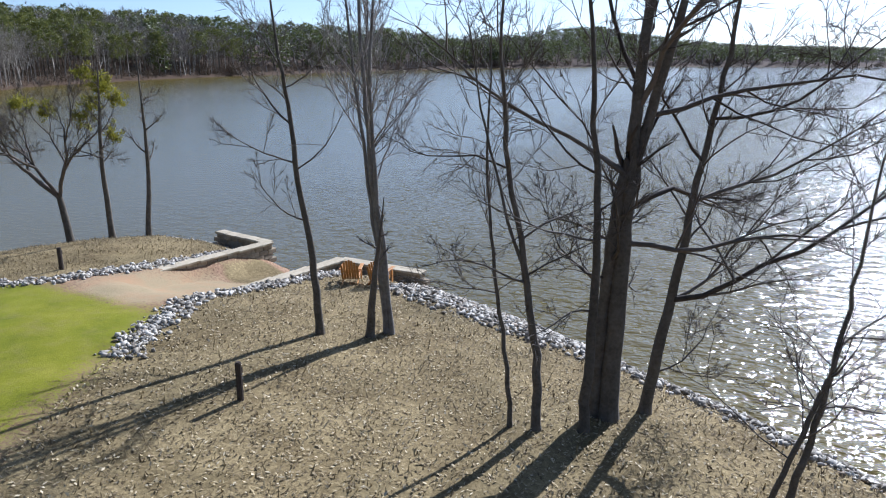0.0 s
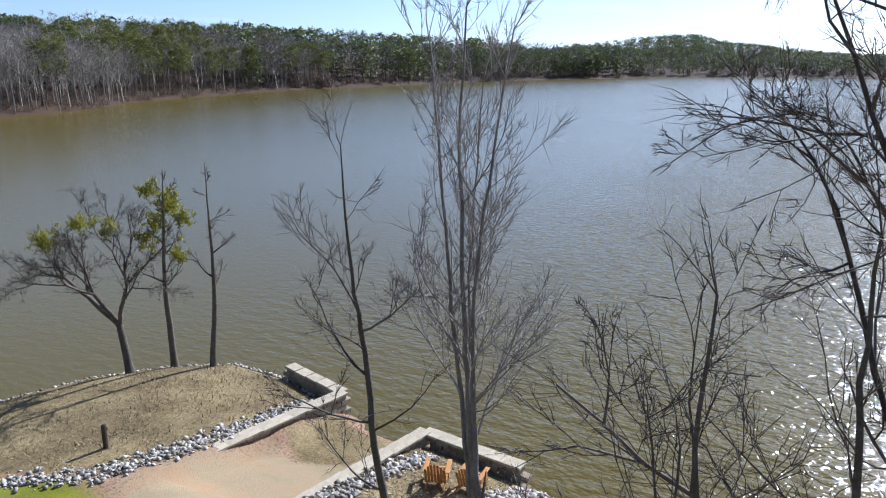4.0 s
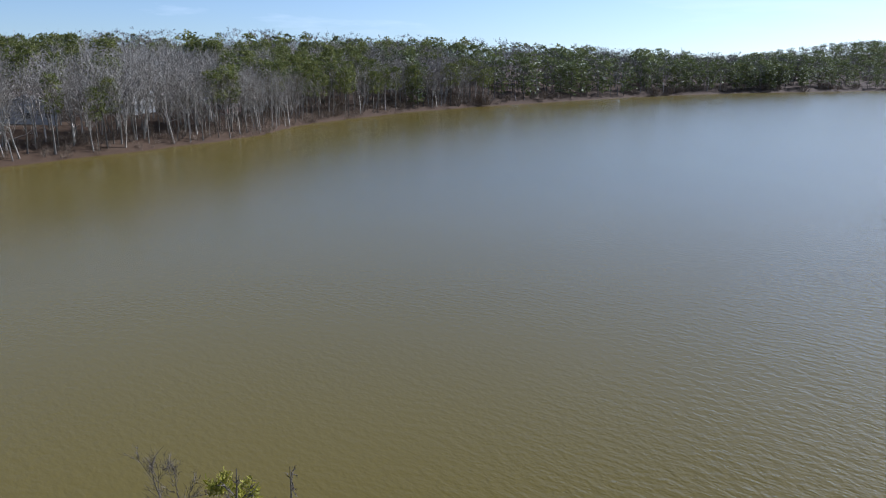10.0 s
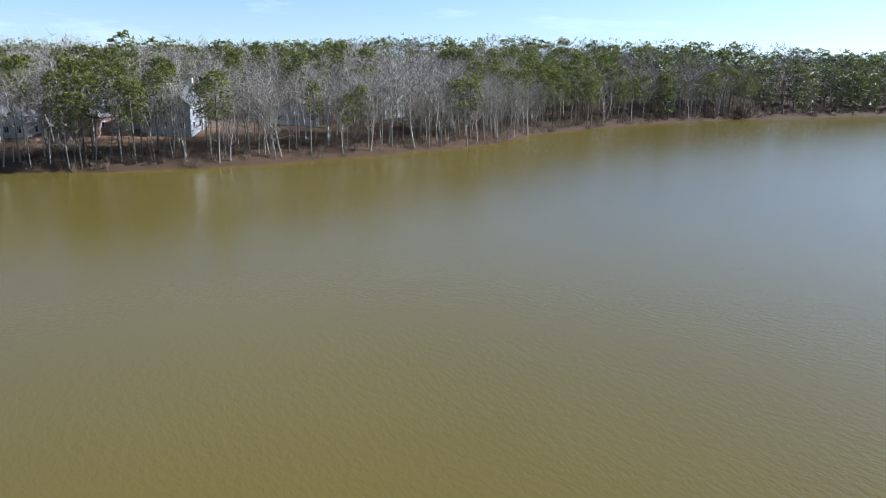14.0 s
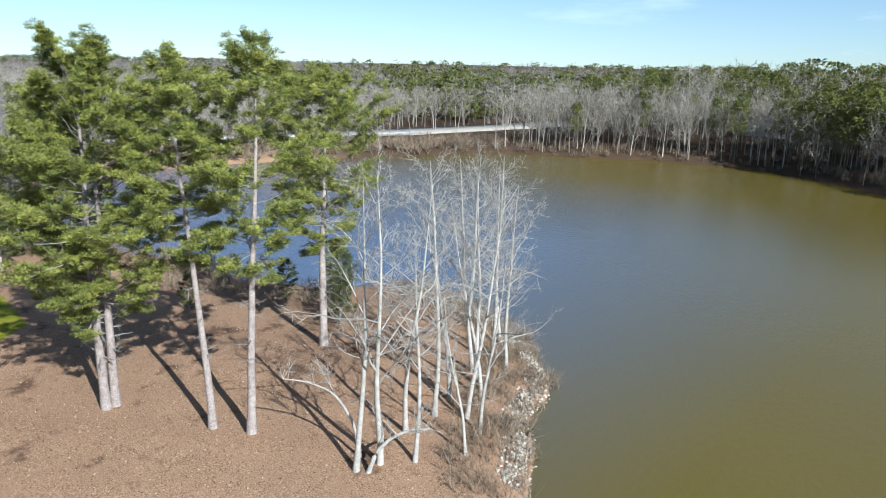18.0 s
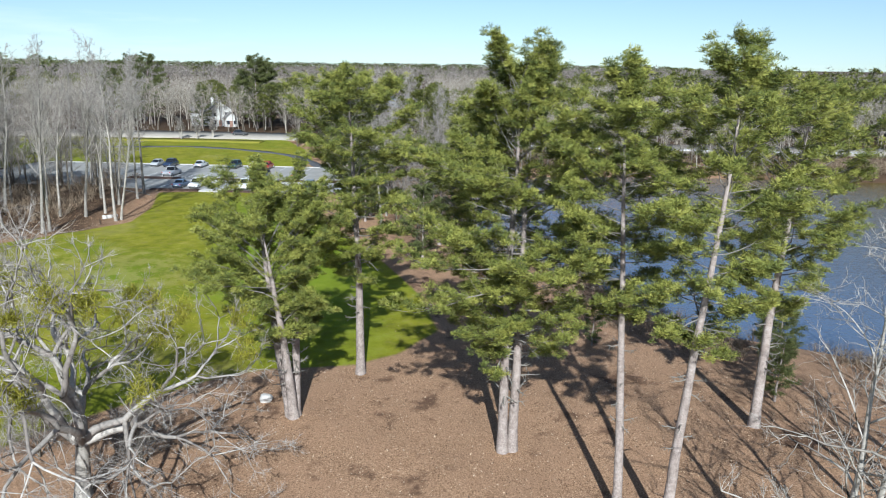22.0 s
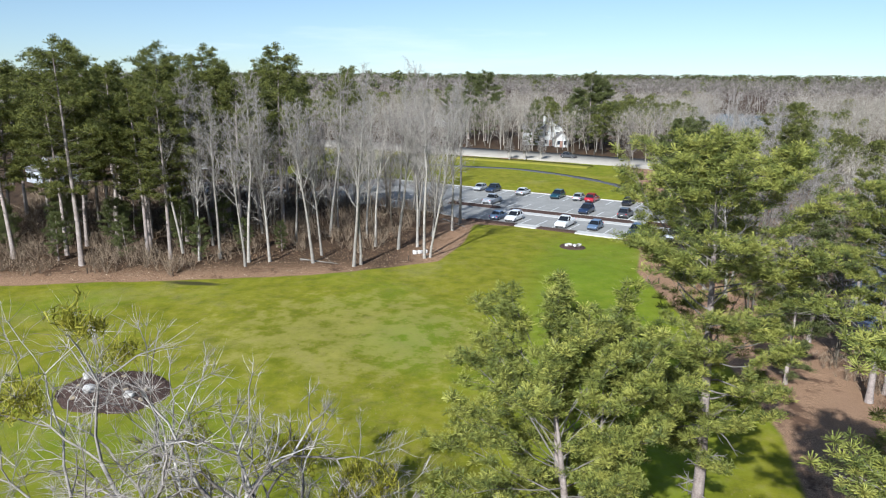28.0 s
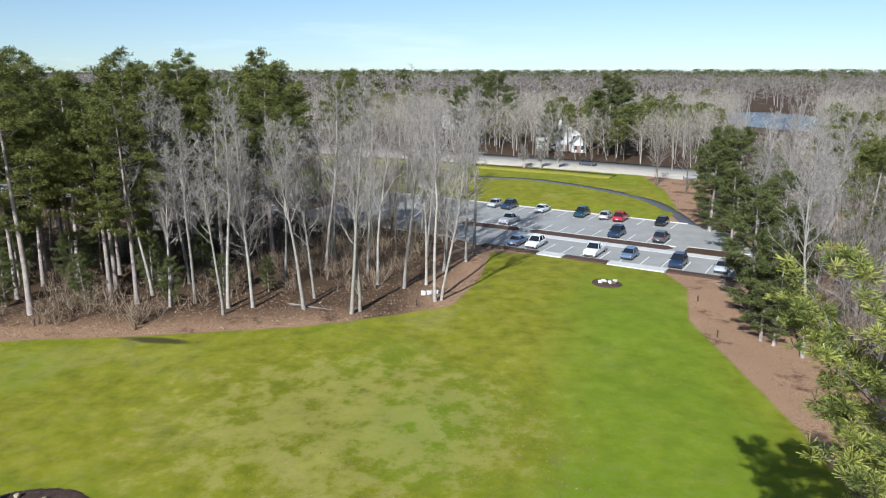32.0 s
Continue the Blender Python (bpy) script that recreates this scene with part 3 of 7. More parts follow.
def fork_tree(seed, height, radius, first=0.25, depth=7, first_split=2, angle=0.42, ratio=0.78, up=0.07, twigs=4, twig_w=0.009, wander=0.07,
              lean=0.0, shoots=2, sides=7, drop=0.0, keep=0.74, second=0.72, fitted=False):
    """A leafless tree whose stem forks again and again: (trunk, crown) heaps."""
    rng = np.random.default_rng(seed)
    trunk, crown = Heap(), Heap()
    sides_at = lambda k: max(3, sides - k)

    def grow(p, d, ln, r, k):
        n = 5 if k < 2 else 4 if k < 4 else 3
        path = limb_path(p, d, ln, n, wander * (0.4 if k == 0 else 1.0), up * (1 if k else 0.3), rng)
        end = max(r * keep, twig_w)
        rad = np.linspace(r, end, n + 1)
        if k == 0:
            rad[0] *= 1.3
        tube(trunk if k == 0 else crown, path, rad, sides_at(k))
        d1 = unit(path[-1] - path[-2])
        if k > 1:
            for m in range(shoots):
                q = path[rng.integers(1, n + 1)]
                dd = unit(d1 + rng.normal(0, 0.65, 3) - np.array([0, 0, drop]))
                l2 = ln * rng.uniform(0.35, 0.8)
                sp = limb_path(q, dd, l2, 3, wander * 1.6, up, rng)
                tube(crown, sp, np.maximum(r * 0.3 * np.linspace(1, 0.3, 4), twig_w), 3)
                twig_fan(crown, sp[-1], unit(sp[-1] - sp[0]), l2 * 0.5, twigs, twig_w * 0.8, rng, 0.5)
                twig_fan(crown, sp[1], unit(sp[-1] - sp[0]), l2 * 0.6, twigs, twig_w * 0.8, rng, 0.7)
        if k >= depth:
            twig_fan(crown, path[-1], d1, ln * 0.8, twigs + 2, twig_w * 0.9, rng, 0.45)
            return
        c = first_split if k == 0 else (3 if rng.uniform() < 0.22 else 2)
        turn = rng.uniform(0, 6.28)
        ref = unit(np.cross(d1, [0.3, 0.9, 0.2]))
        ref2 = np.cross(d1, ref)
        for m in range(c):
            a = turn + m * 6.283 / c + rng.uniform(-0.4, 0.4)
            th = angle * rng.uniform(0.55, 1.35) * (0.65 if m == 0 and c == 2 and k > 0 else 1.0)
            dd = d1 * math.cos(th) + (ref * math.cos(a) + ref2 * math.sin(a)) * math.sin(th) - np.array([0, 0, drop * 0.3])
            grow(path[-1], dd, ln * (ratio if k else second if first > 0.3 else ratio) * rng.uniform(0.82, 1.18), end * (0.92 if m == 0 else 0.72), k + 1)

    grow(np.array([0, 0, -0.15]), np.array([lean, 0, 1.0]), height * first, radius, 0)
    if not fitted:                    # grown once for its shape, then again at the wanted height
        return fork_tree(seed, height * height / crown.arrays()[0][:, 2].max(), radius, first, depth, first_split, angle, ratio, up, twigs, twig_w, wander, lean, shoots, sides, drop, keep, second, True)
    return trunk, crown


def limbed_tree(seed, stems, limbs, twig_w=0.006, depth=3, extra=10, wander=0.14, twigs=5, sides=8, lift=0.035):
    """A leafless tree with set stems and main limbs, which then fork at random: (trunk, crown) heaps.
    stems: (points along it, radius at foot, radius at tip); limbs: (stem, share of its height, direction, length, radius)."""
    rng = np.random.default_rng(seed)
    trunk, crown = Heap(), Heap()
    lines = []
    for pts, r0, r1 in stems:
        p = np.array(pts, float)
        t = np.linspace(0, len(p) - 1, 4 * len(p))
        q = np.stack([np.interp(t, np.arange(len(p)), p[:, k]) for k in range(3)], -1)
        for _ in range(3):
            q[1:-1] = (q[:-2] + 2 * q[1:-1] + q[2:]) / 4
        q[1:-1] += rng.normal(0, 0.018, q[1:-1].shape)
        rad = r0 + (r1 - r0) * np.linspace(0, 1, len(q)) ** 0.9
        rad[0] *= 1.35
        tube(trunk, q, rad, sides)
        lines.append((q, rad))

    def grow(p, d, ln, r, k):
        n = 7 if k == 0 else 4
        path = limb_path(p, d, ln, n, wander, lift, rng)
        tube(crown, path, np.maximum(r * np.linspace(1, 0.3, n + 1), twig_w), max(3, 6 - k))
        way = unit(path[-1] - path[0])
        if k >= depth:
            twig_fan(crown, path[-1], way, ln * 0.6, twigs, twig_w * 0.8, rng, 0.5)
            twig_fan(crown, path[2], way, ln * 0.6, twigs, twig_w * 0.8, rng, 0.8)
            return
        c = (5, 4, 3)[min(k, 2)]
        for m in range(c):
            u = 0.25 + 0.72 * (m + rng.uniform(0, 1)) / c
            i = min(int(u * n), n - 1)
            dd = unit(unit(path[i + 1] - path[i]) + rng.normal(0, 0.5, 3) + np.array([0, 0, 0.12]))
            grow(path[i], dd, ln * rng.uniform(0.38, 0.62) * (1.15 - 0.45 * u), r * (0.5 - 0.15 * u), k + 1)
        twig_fan(crown, path[-1], way, ln * 0.3, twigs, twig_w, rng, 0.4)

    for j, u, d, ln, r in limbs:
        q, rad = lines[j]
        grow(q[int(u * (len(q) - 1))], d, ln, r * 0.82, 0)
    for q, rad in lines:
        for k in range(extra):
            u = 0.40 + 0.60 * (k + rng.uniform(0, 1)) / extra
            i = min(int(u * (len(q) - 1)), len(q) - 2)
            p = q[i] + (q[i + 1] - q[i]) * rng.uniform(0, 1)
            a = k * 2.4 + rng.uniform(-0.5, 0.5)
            grow(p, (math.cos(a), math.sin(a), rng.uniform(0.3, 1.0) + lift * 4), rng.uniform(1.2, 2.6) * (1.3 - 0.75 * u), max(rad[i] * 0.32, twig_w), 1)
        for k in range(3):
            grow(q[-1], rng.normal(0, 0.45, 3) + np.array([0, 0, 1.0]), rng.uniform(0.7, 1.2), rad[-1] * 0.7, depth)
    return trunk, crown


def needle_tufts(heap, centres, dirs, size, blades, width, rng):
    """Tufts of needles: slim blades that fan out from shoot ends."""
    n = len(centres) * blades
    c = np.repeat(centres, blades, 0)
    d = np.repeat(dirs, blades, 0) * 0.55 + rng.normal(0, 0.62, (n, 3)) + np.array([0, 0, 0.18])
    d /= np.linalg.norm(d, axis=1, keepdims=True)
    s = np.cross(d, rng.normal(0, 1, (n, 3)))
    s /= np.linalg.norm(s, axis=1, keepdims=True)
    ln = size * rng.uniform(0.6, 1.25, (n, 1))
    base = c + rng.normal(0, size * 0.28, (n, 3))
    if width > 0.8:
        heap.add(np.stack([base - s * width * 0.6, base + s * width * 0.6, base + d * ln], 1).reshape(-1, 3), np.arange(n * 3).reshape(-1, 3))
        return
    v = np.stack([base - s * width * 0.5, base + s * width * 0.5, base + d * ln + s * width * 0.35, base + d * ln - s * width * 0.35], 1).reshape(-1, 3)
    f = np.array([[0, 1, 2], [0, 2, 3]])
    heap.add(v, (np.arange(n)[:, None, None] * 4 + f[None]).reshape(-1, 3))


def spray(heap, centres, sizes, blades, width, rng, lift=0.45, flat=0.8):
    """Tufts of needles that burst from one point each: every tuft is one piece of narrow blades, flatter below."""
    n = len(centres)
    d = rng.normal(0, 1, (n, blades, 3))
    d /= np.linalg.norm(d, axis=2, keepdims=True)
    d[..., 2] = np.where(d[..., 2] < 0, d[..., 2] * 0.45, d[..., 2] * flat) + lift * 0.3
    side = np.cross(d, rng.normal(0, 1, (n, blades, 3)))
    side /= np.linalg.norm(side, axis=2, keepdims=True) + 1e-9
    ln = sizes[:, None, None] * rng.uniform(0.65, 1.25, (n, blades, 1))
    w = (width * sizes)[:, None, None]
    tip = centres[:, None] + d * ln
    v = np.concatenate([centres[:, None], tip - side * w, tip + side * w], 1)
    k = np.arange(blades)
    f = np.stack([np.zeros(blades, int), 1 + k, 1 + blades + k], -1)
    heap.add(v.reshape(-1, 3), (np.arange(n)[:, None, None] * (1 + 2 * blades) + f[None]).reshape(-1, 3))


def pine(seed, height, radius, crown_from=0.4, limbs=60, reach=0.2, tuft=0.29, blades=48, width=0.047, stems=1, dead=5, shape=0.42, droop=-0.12,
         bend=0.0, dense=1.0, flat=0.8, bough=2.2, crest=0.0):
    """A tall pine: (trunk, limbs, needles) heaps, bare below; each bough carries a flat spray of tufts, with gaps between the boughs."""
    rng = np.random.default_rng(seed)
    trunk, wood, green = Heap(), Heap(), Heap()
    cs, ss = [], []
    for s in range(stems):
        ang = s * 2.2 + seed
        off = radius * (0.85 if stems == 2 else 0.35) * (stems > 1)
        out = (0.025 if stems == 2 else 0.12) * (stems > 1)
        path = limb_path((math.cos(ang) * off, math.sin(ang) * off, -0.2), (out * math.cos(ang) + bend, out * math.sin(ang), 1), height * (1 - 0.07 * s), 14, 0.015, 0.03, rng)
        rad = radius * (0.8 if stems > 1 else 1.0) * np.clip(1.03 - np.linspace(0, 1, 15), 0.04, 1) ** 0.8
        rad[0] *= 1.3
        tube(trunk, path, rad, 9)
        n_l = limbs // stems
        for k in range(n_l + dead):
            gone = k >= n_l
            u = crown_from + (0.985 - crown_from) * ((k + rng.uniform(0, 1)) / n_l) ** 0.9 if not gone else rng.uniform(crown_from * 0.5, crown_from * 1.25)
            i = min(int(u * 14), 13)
            p = path[i] + (path[i + 1] - path[i]) * (u * 14 - i)
            a = k * 2.4 + rng.uniform(-0.6, 0.6)
            v = min(max((u - crown_from) / (1 - crown_from), 0), 1)
            full = math.sin(math.pi * (0.5 * v / shape if v < shape else 0.5 + 0.5 * (v - shape) / (1 - shape)))
            full = max(full, crest * (v > shape))
            ln = height * reach * (0.26 + 0.74 * full) * (rng.uniform(0.6, 1.15) if full > crest else rng.uniform(0.75, 1.0))
            if gone:
                ln *= 0.8
            el = droop + 0.62 * v + 1.7 * crest * max(0.0, (v - 0.55) / 0.45) + rng.normal(0, 0.13)
            d = np.array([math.cos(a) * math.cos(el), math.sin(a) * math.cos(el), math.sin(el)])
            lp = limb_path(p, d, ln, 6, 0.13, 0.05, rng)
            br = max(rad[i] * 0.24, 0.025)
            tube(wood, lp, np.maximum(br * np.linspace(1, 0.2, 7), 0.014), 5)
            if gone:
                for q in (2, 3, 4, 5):
                    sp = limb_path(lp[q], d + rng.normal(0, 0.7, 3), ln * 0.35, 3, 0.2, 0.0, rng)
                    tube(wood, sp, np.maximum(br * 0.4 * np.linspace(1, 0.4, 4), 0.01), 3)
                twig_fan(wood, lp[-1], unit(lp[-1] - lp[0]), ln * 0.3, 4, 0.011, rng, 0.5)
                continue
            nb = 3 + int(ln * bough * dense * 0.72)
            for m in range(nb):
                w = 0.34 + 0.66 * (m + rng.uniform(0, 1)) / nb
                q = lp[min(int(w * 6), 5)] + (lp[min(int(w * 6), 5) + 1] - lp[min(int(w * 6), 5)]) * (w * 6 % 1)
                turn = (1 if m % 2 else -1) * rng.uniform(0.4, 1.2) * (1.05 - 0.5 * w)
                dd = unit(lp[-1] - lp[0])
                dd = np.array([dd[0] * math.cos(turn) - dd[1] * math.sin(turn), dd[0] * math.sin(turn) + dd[1] * math.cos(turn), dd[2] * 0.4 + rng.uniform(0.02, 0.4)])
                l2 = (0.45 + 0.24 * ln) * rng.uniform(0.6, 1.2) * (1.15 - 0.4 * w)
                sp = limb_path(q, dd, l2, 3, 0.15, 0.08, rng)
                tube(wood, sp, np.maximum(br * 0.3 * np.linspace(1, 0.4, 4), 0.009), 3)
                for e in range(7):
                    cs.append(sp[-1] - (sp[-1] - q) * (0.35 if e > 3 else 0.0) + rng.normal(0, 0.60, 3) * tuft * np.array([1, 1, 0.6]))
                    ss.append(tuft * rng.uniform(0.7, 1.15))
            cs.append(lp[-1])
            ss.append(tuft * rng.uniform(0.9, 1.3))
    spray(green, np.array(cs), np.array(ss), blades, width, rng, flat=flat)
    return trunk, wood, green


def far_bare(seed, limbs=18, twigs=6, twig_w=0.03, sub=3, girth=0.19):
    """A leafless tree for the distance, 20 m high, with a rounded, finely twigged crown."""
    rng = np.random.default_rng(seed)
    h = Heap()
    path = limb_path((0, 0, -0.5), (rng.normal(0, 0.06), rng.normal(0, 0.06), 1), 17.0, 4, 0.07, 0.03, rng)
    tube(h, path, girth * np.array([1.3, 1.0, 0.75, 0.45, 0.1]), 3)
    for k in range(limbs):
        u = 0.26 + 0.72 * (k + rng.uniform(0, 1)) / limbs
        i = min(int(u * 4), 3)
        p = path[i] + (path[i + 1] - path[i]) * (u * 4 - i)
        a, el = k * 2.4 + rng.uniform(-0.6, 0.6), rng.uniform(0.35, 0.9) + 0.35 * u
        d = np.array([math.cos(a) * math.cos(el), math.sin(a) * math.cos(el), math.sin(el)])
        ln = 6.6 * (0.55 + 0.6 * math.sin(min(u, 1) * 2.6)) * (1.25 - 0.6 * u) * rng.uniform(0.7, 1.1)
        lp = limb_path(p, d, ln, 2, 0.2, 0.10, rng)
        if sub > 1:
            tube(h, lp, [0.06, 0.04, 0.015], 3)
        for q in (lp[2], lp[1], (lp[1] + lp[2]) / 2)[:sub]:
            twig_fan(h, q, d, ln * 0.5, twigs, twig_w, rng, 0.75)
    return h.arrays()


def far_pine(seed, clumps=120, blades=9, size=0.8, width=0.2, low=9.5, wide=3.5):
    """A pine for the distance, 21 m high: (trunk, needles) with a full, blunt-topped crown of close clumps."""
    rng = np.random.default_rng(seed)
    wood, green = Heap(), Heap()
    tube(wood, [(0, 0, -0.5), (0.1, 0, 11), (0, 0.1, 18.5)], [0.24, 0.17, 0.05], 3)
    u = (np.arange(clumps) + rng.uniform(0, 1, clumps)) / clumps
    u = np.where(rng.uniform(0, 1, clumps) < 0.25, rng.uniform(0.75, 0.98, clumps), u)
    a = np.arange(clumps) * 2.4 + rng.uniform(-0.5, 0.5, clumps)
    r = wide * np.sqrt(np.clip(1 - (np.abs(u - 0.45) / 0.57) ** 3, 0.02, 1)) * rng.uniform(0.15, 1.0, clumps) ** 0.5 * (1 + 0.22 * np.sin(a * 2 + seed))
    c = np.stack([np.cos(a) * r, np.sin(a) * r, low + (20.0 - low) * u], -1)
    spray(green, c, size * rng.uniform(0.8, 1.25, clumps), blades, width, rng, 0.1, 0.9)
    for k in range(5):
        tube(wood, [(0, 0, c[k][2] - 0.8), c[k]], [0.06, 0.03], 3)
    return wood.arrays(), green.arrays()


def far_brush(seed, w=1.0):
    """A thicket of bare stems, about 3 m high."""
    rng = np.random.default_rng(seed)
    h = Heap()
    for k in range(7):
        b = np.array([rng.normal(0, 0.8), rng.normal(0, 0.8), -0.1])
        twig_fan(h, b, np.array([0, 0, 1.3]), 2.8, 9, 0.022 * w, rng, 0.45)
        twig_fan(h, b + [0, 0, 1.2], np.array([0, 0, 0.8]), 1.6, 10, 0.016 * w, rng, 0.7)
    return h.arrays()


def scatter(heap, arrays, places):
    """Sets copies of a template at rows of x, y, z, turn, size, stoutness."""
    v, f = arrays
    for x, y, z, a, s, w in places:
        ca, sa = math.cos(a) * s * w, math.sin(a) * s * w
        heap.add(np.stack([v[:, 0] * ca - v[:, 1] * sa + x, v[:, 0] * sa + v[:, 1] * ca + y, v[:, 2] * s + z], -1), f)


def sown(n, x0, x1, y0, y1, test, gap, rng):
    """Random places in a box that pass a test on arrays, no nearer to one another than gap."""
    x, y = rng.uniform(x0, x1, n * 5), rng.uniform(y0, y1, n * 5)
    ok = test(x, y)
    got, cell = [], {}
    for px, py in zip(x[ok], y[ok]):
        k = (int(px // gap), int(py // gap))
        if any((px - qx) ** 2 + (py - qy) ** 2 < gap * gap for i in (-1, 0, 1) for j in (-1, 0, 1) for qx, qy in cell.get((k[0] + i, k[1] + j), ())):
            continue
        cell.setdefault(k, []).append((px, py))
        got.append((px, py))
        if len(got) >= n:
            break
    return got
# ---- planting: the trees that the flight passes near ----
def plant(kind, parts, x, y, label, rz=0.0, s=1.0, group="", lean=(0.0, 0.0), sink=0.0):
    """One tree: an empty at its foot over its parts, given as (name, mesh, material)."""
    ob = empty(kind, x, y, ground_z(x, y) - sink, rz, s, lean)
    for name, me, mat in parts:
        o = child(name, me, ob, mat)
        if name in ("crown", "branchwork", "foliage", "twigwork"):
            tagged(o, kind="stuff")
    return tagged(ob, label, "tree", group)


def bare_parts(bark, twig, **kw):
    t, c = bare_tree(**kw)
    return [("trunk", t.mesh("trunk", True), bark), ("crown", c.mesh("crown"), twig)]


def fork_parts(bark, twig, **kw):
    t, c = fork_tree(**kw)
    return [("trunk", t.mesh("trunk", True), bark), ("crown", c.mesh("crown"), twig)]


def pine_parts(needle=None, **kw):
    t, w, g = pine(**kw)
    return [("trunk", t.mesh("trunk", True), M_BARK_PINE), ("branchwork", w.mesh("branchwork"), M_BARK_DARK if needle else M_BARK_GREY), ("foliage", g.mesh("foliage"), needle or M_NEEDLE)]


# shore of the small point
dark = dict(bark=M_BARK_DARK, twig=M_TWIG_DARK)
EAST = radians(21.5)                            # the shore trees lean this way, out over the open water


def limbed_parts(bark, twig, **kw):
    t, c = limbed_tree(**kw)
    return [("trunk", t.mesh("trunk", True), bark), ("crown", c.mesh("crown"), twig)]


plant("bare_tree", limbed_parts(**dark, seed=11, stems=[([(0, 0, -0.2), (-0.08, 0, 2), (-0.4, 0, 4.4), (-0.6, 0, 6.7), (-0.88, 0.1, 8.3), (-0.95, 0.1, 10.3)], 0.125, 0.012)],
                                limbs=[(0, 0.33, (-0.95, 0.2, 0.12), 1.9, 0.035), (0, 0.46, (-0.9, -0.3, 0.25), 2.0, 0.035), (0, 0.56, (-0.85, 0.1, 0.55), 2.4, 0.04), (0, 0.62, (0.75, 0.2, 0.6), 1.5, 0.035), (0, 0.66, (-0.55, -0.2, 0.8), 2.2, 0.03)],
                                extra=7, depth=2, twig_w=0.006), -2.4, 14.0, "slender leafless tree with drooping limbs on the dry grass point", EAST)
plant("bare_tree", limbed_parts(M_BARK_GREY, M_TWIG_WOOD, seed=52, stems=[([(0, 0, -0.2), (-0.2, 0, 2.5), (-0.42, 0, 4.9), (-0.55, 0, 7.2), (-0.72, 0.1, 10.3), (-0.6, 0.1, 12.9)], 0.115, 0.015), ([(-0.08, 0.05, -0.2), (-0.28, 0.08, 2.5), (-0.55, 0.1, 4.9), (-0.85, 0.2, 7.6), (-1.1, 0.3, 10.3), (-1.3, 0.3, 12.4)], 0.08, 0.013),
                                                                          ([(0.08, -0.05, -0.2), (-0.12, -0.08, 2.5), (-0.34, -0.1, 4.9), (-0.38, -0.15, 7.6), (-0.12, -0.2, 10.0), (0.25, -0.2, 12.5)], 0.085, 0.013), ([(0.0, 0.08, -0.2), (-0.18, 0.15, 2.5), (-0.42, 0.2, 5.0), (-0.5, 0.35, 8.0), (-0.3, 0.5, 11.6)], 0.065, 0.012)],
                                limbs=[(j, u, (0.6 * math.cos(j * 1.9 + u * 17), 0.6 * math.sin(j * 1.9 + u * 17), 0.8), 3.9 - 2.4 * u, 0.042 - 0.02 * u) for j in range(4) for u in (0.46, 0.6, 0.74)],
                                extra=14, depth=2, twig_w=0.006, wander=0.10, twigs=5, lift=0.12), -0.8, 15.1, "leafless tree with several upright stems behind the chairs", EAST)
plant("dead_tree", bare_parts(**dark, seed=3, height=4.2, radius=0.13, crown_from=0.5, limbs=5, levels=2, twigs=2, reach=0.25, twig_w=0.008), -1.15, 14.55, "dead broken-off tree stem beside a leafless tree", 1.0)
plant("bare_tree", limbed_parts(**dark, seed=21, stems=[([(0, 0, -0.2), (-0.12, 0, 1.6), (-0.45, 0, 3.6), (-0.6, 0, 5.4), (-0.55, 0, 7.6)], 0.06, 0.015)],
                                limbs=[(0, 0.45, (-0.9, 0.1, 0.3), 1.6, 0.02)], extra=7, depth=2), 4.0, 11.0, "thin leaning leafless sapling on the bank", EAST)
plant("bare_tree", limbed_parts(**dark, seed=22, stems=[([(0, 0, -0.2), (-0.05, 0, 1.5), (-0.3, 0, 3.2), (-0.75, 0.1, 5.4), (-0.9, 0.2, 7.2), (-0.85, 0.2, 9.4)], 0.11, 0.018), ([(-0.28, 0, 3.0), (-0.7, 0, 4.4), (-1.2, 0, 6.2), (-1.5, 0, 8.0)], 0.045, 0.012)],
                                limbs=[(0, 0.42, (-0.95, -0.2, 0.15), 2.4, 0.035), (0, 0.5, (0.9, 0.1, 0.3), 2.0, 0.03), (0, 0.62, (-0.9, 0.3, 0.4), 2.4, 0.03)], extra=9, depth=2), 4.55, 11.1, "leafless tree with low drooping limbs on the bank", EAST)
plant("bare_tree", limbed_parts(**dark, seed=23, stems=[([(0, 0, -0.2), (0.05, 0, 2), (0.1, 0, 4.2), (-0.1, 0, 6.2), (-0.3, 0, 8.4), (-0.35, 0, 10.2)], 0.12, 0.018)],
                                limbs=[(0, 0.3, (-0.95, 0.1, 0.1), 1.6, 0.03), (0, 0.4, (-0.9, -0.3, 0.2), 2.6, 0.035), (0, 0.55, (-0.8, 0.2, 0.5), 2.6, 0.035)], extra=8, depth=2), 5.45, 11.4, "thin leafless tree beside a stout trunk", EAST)
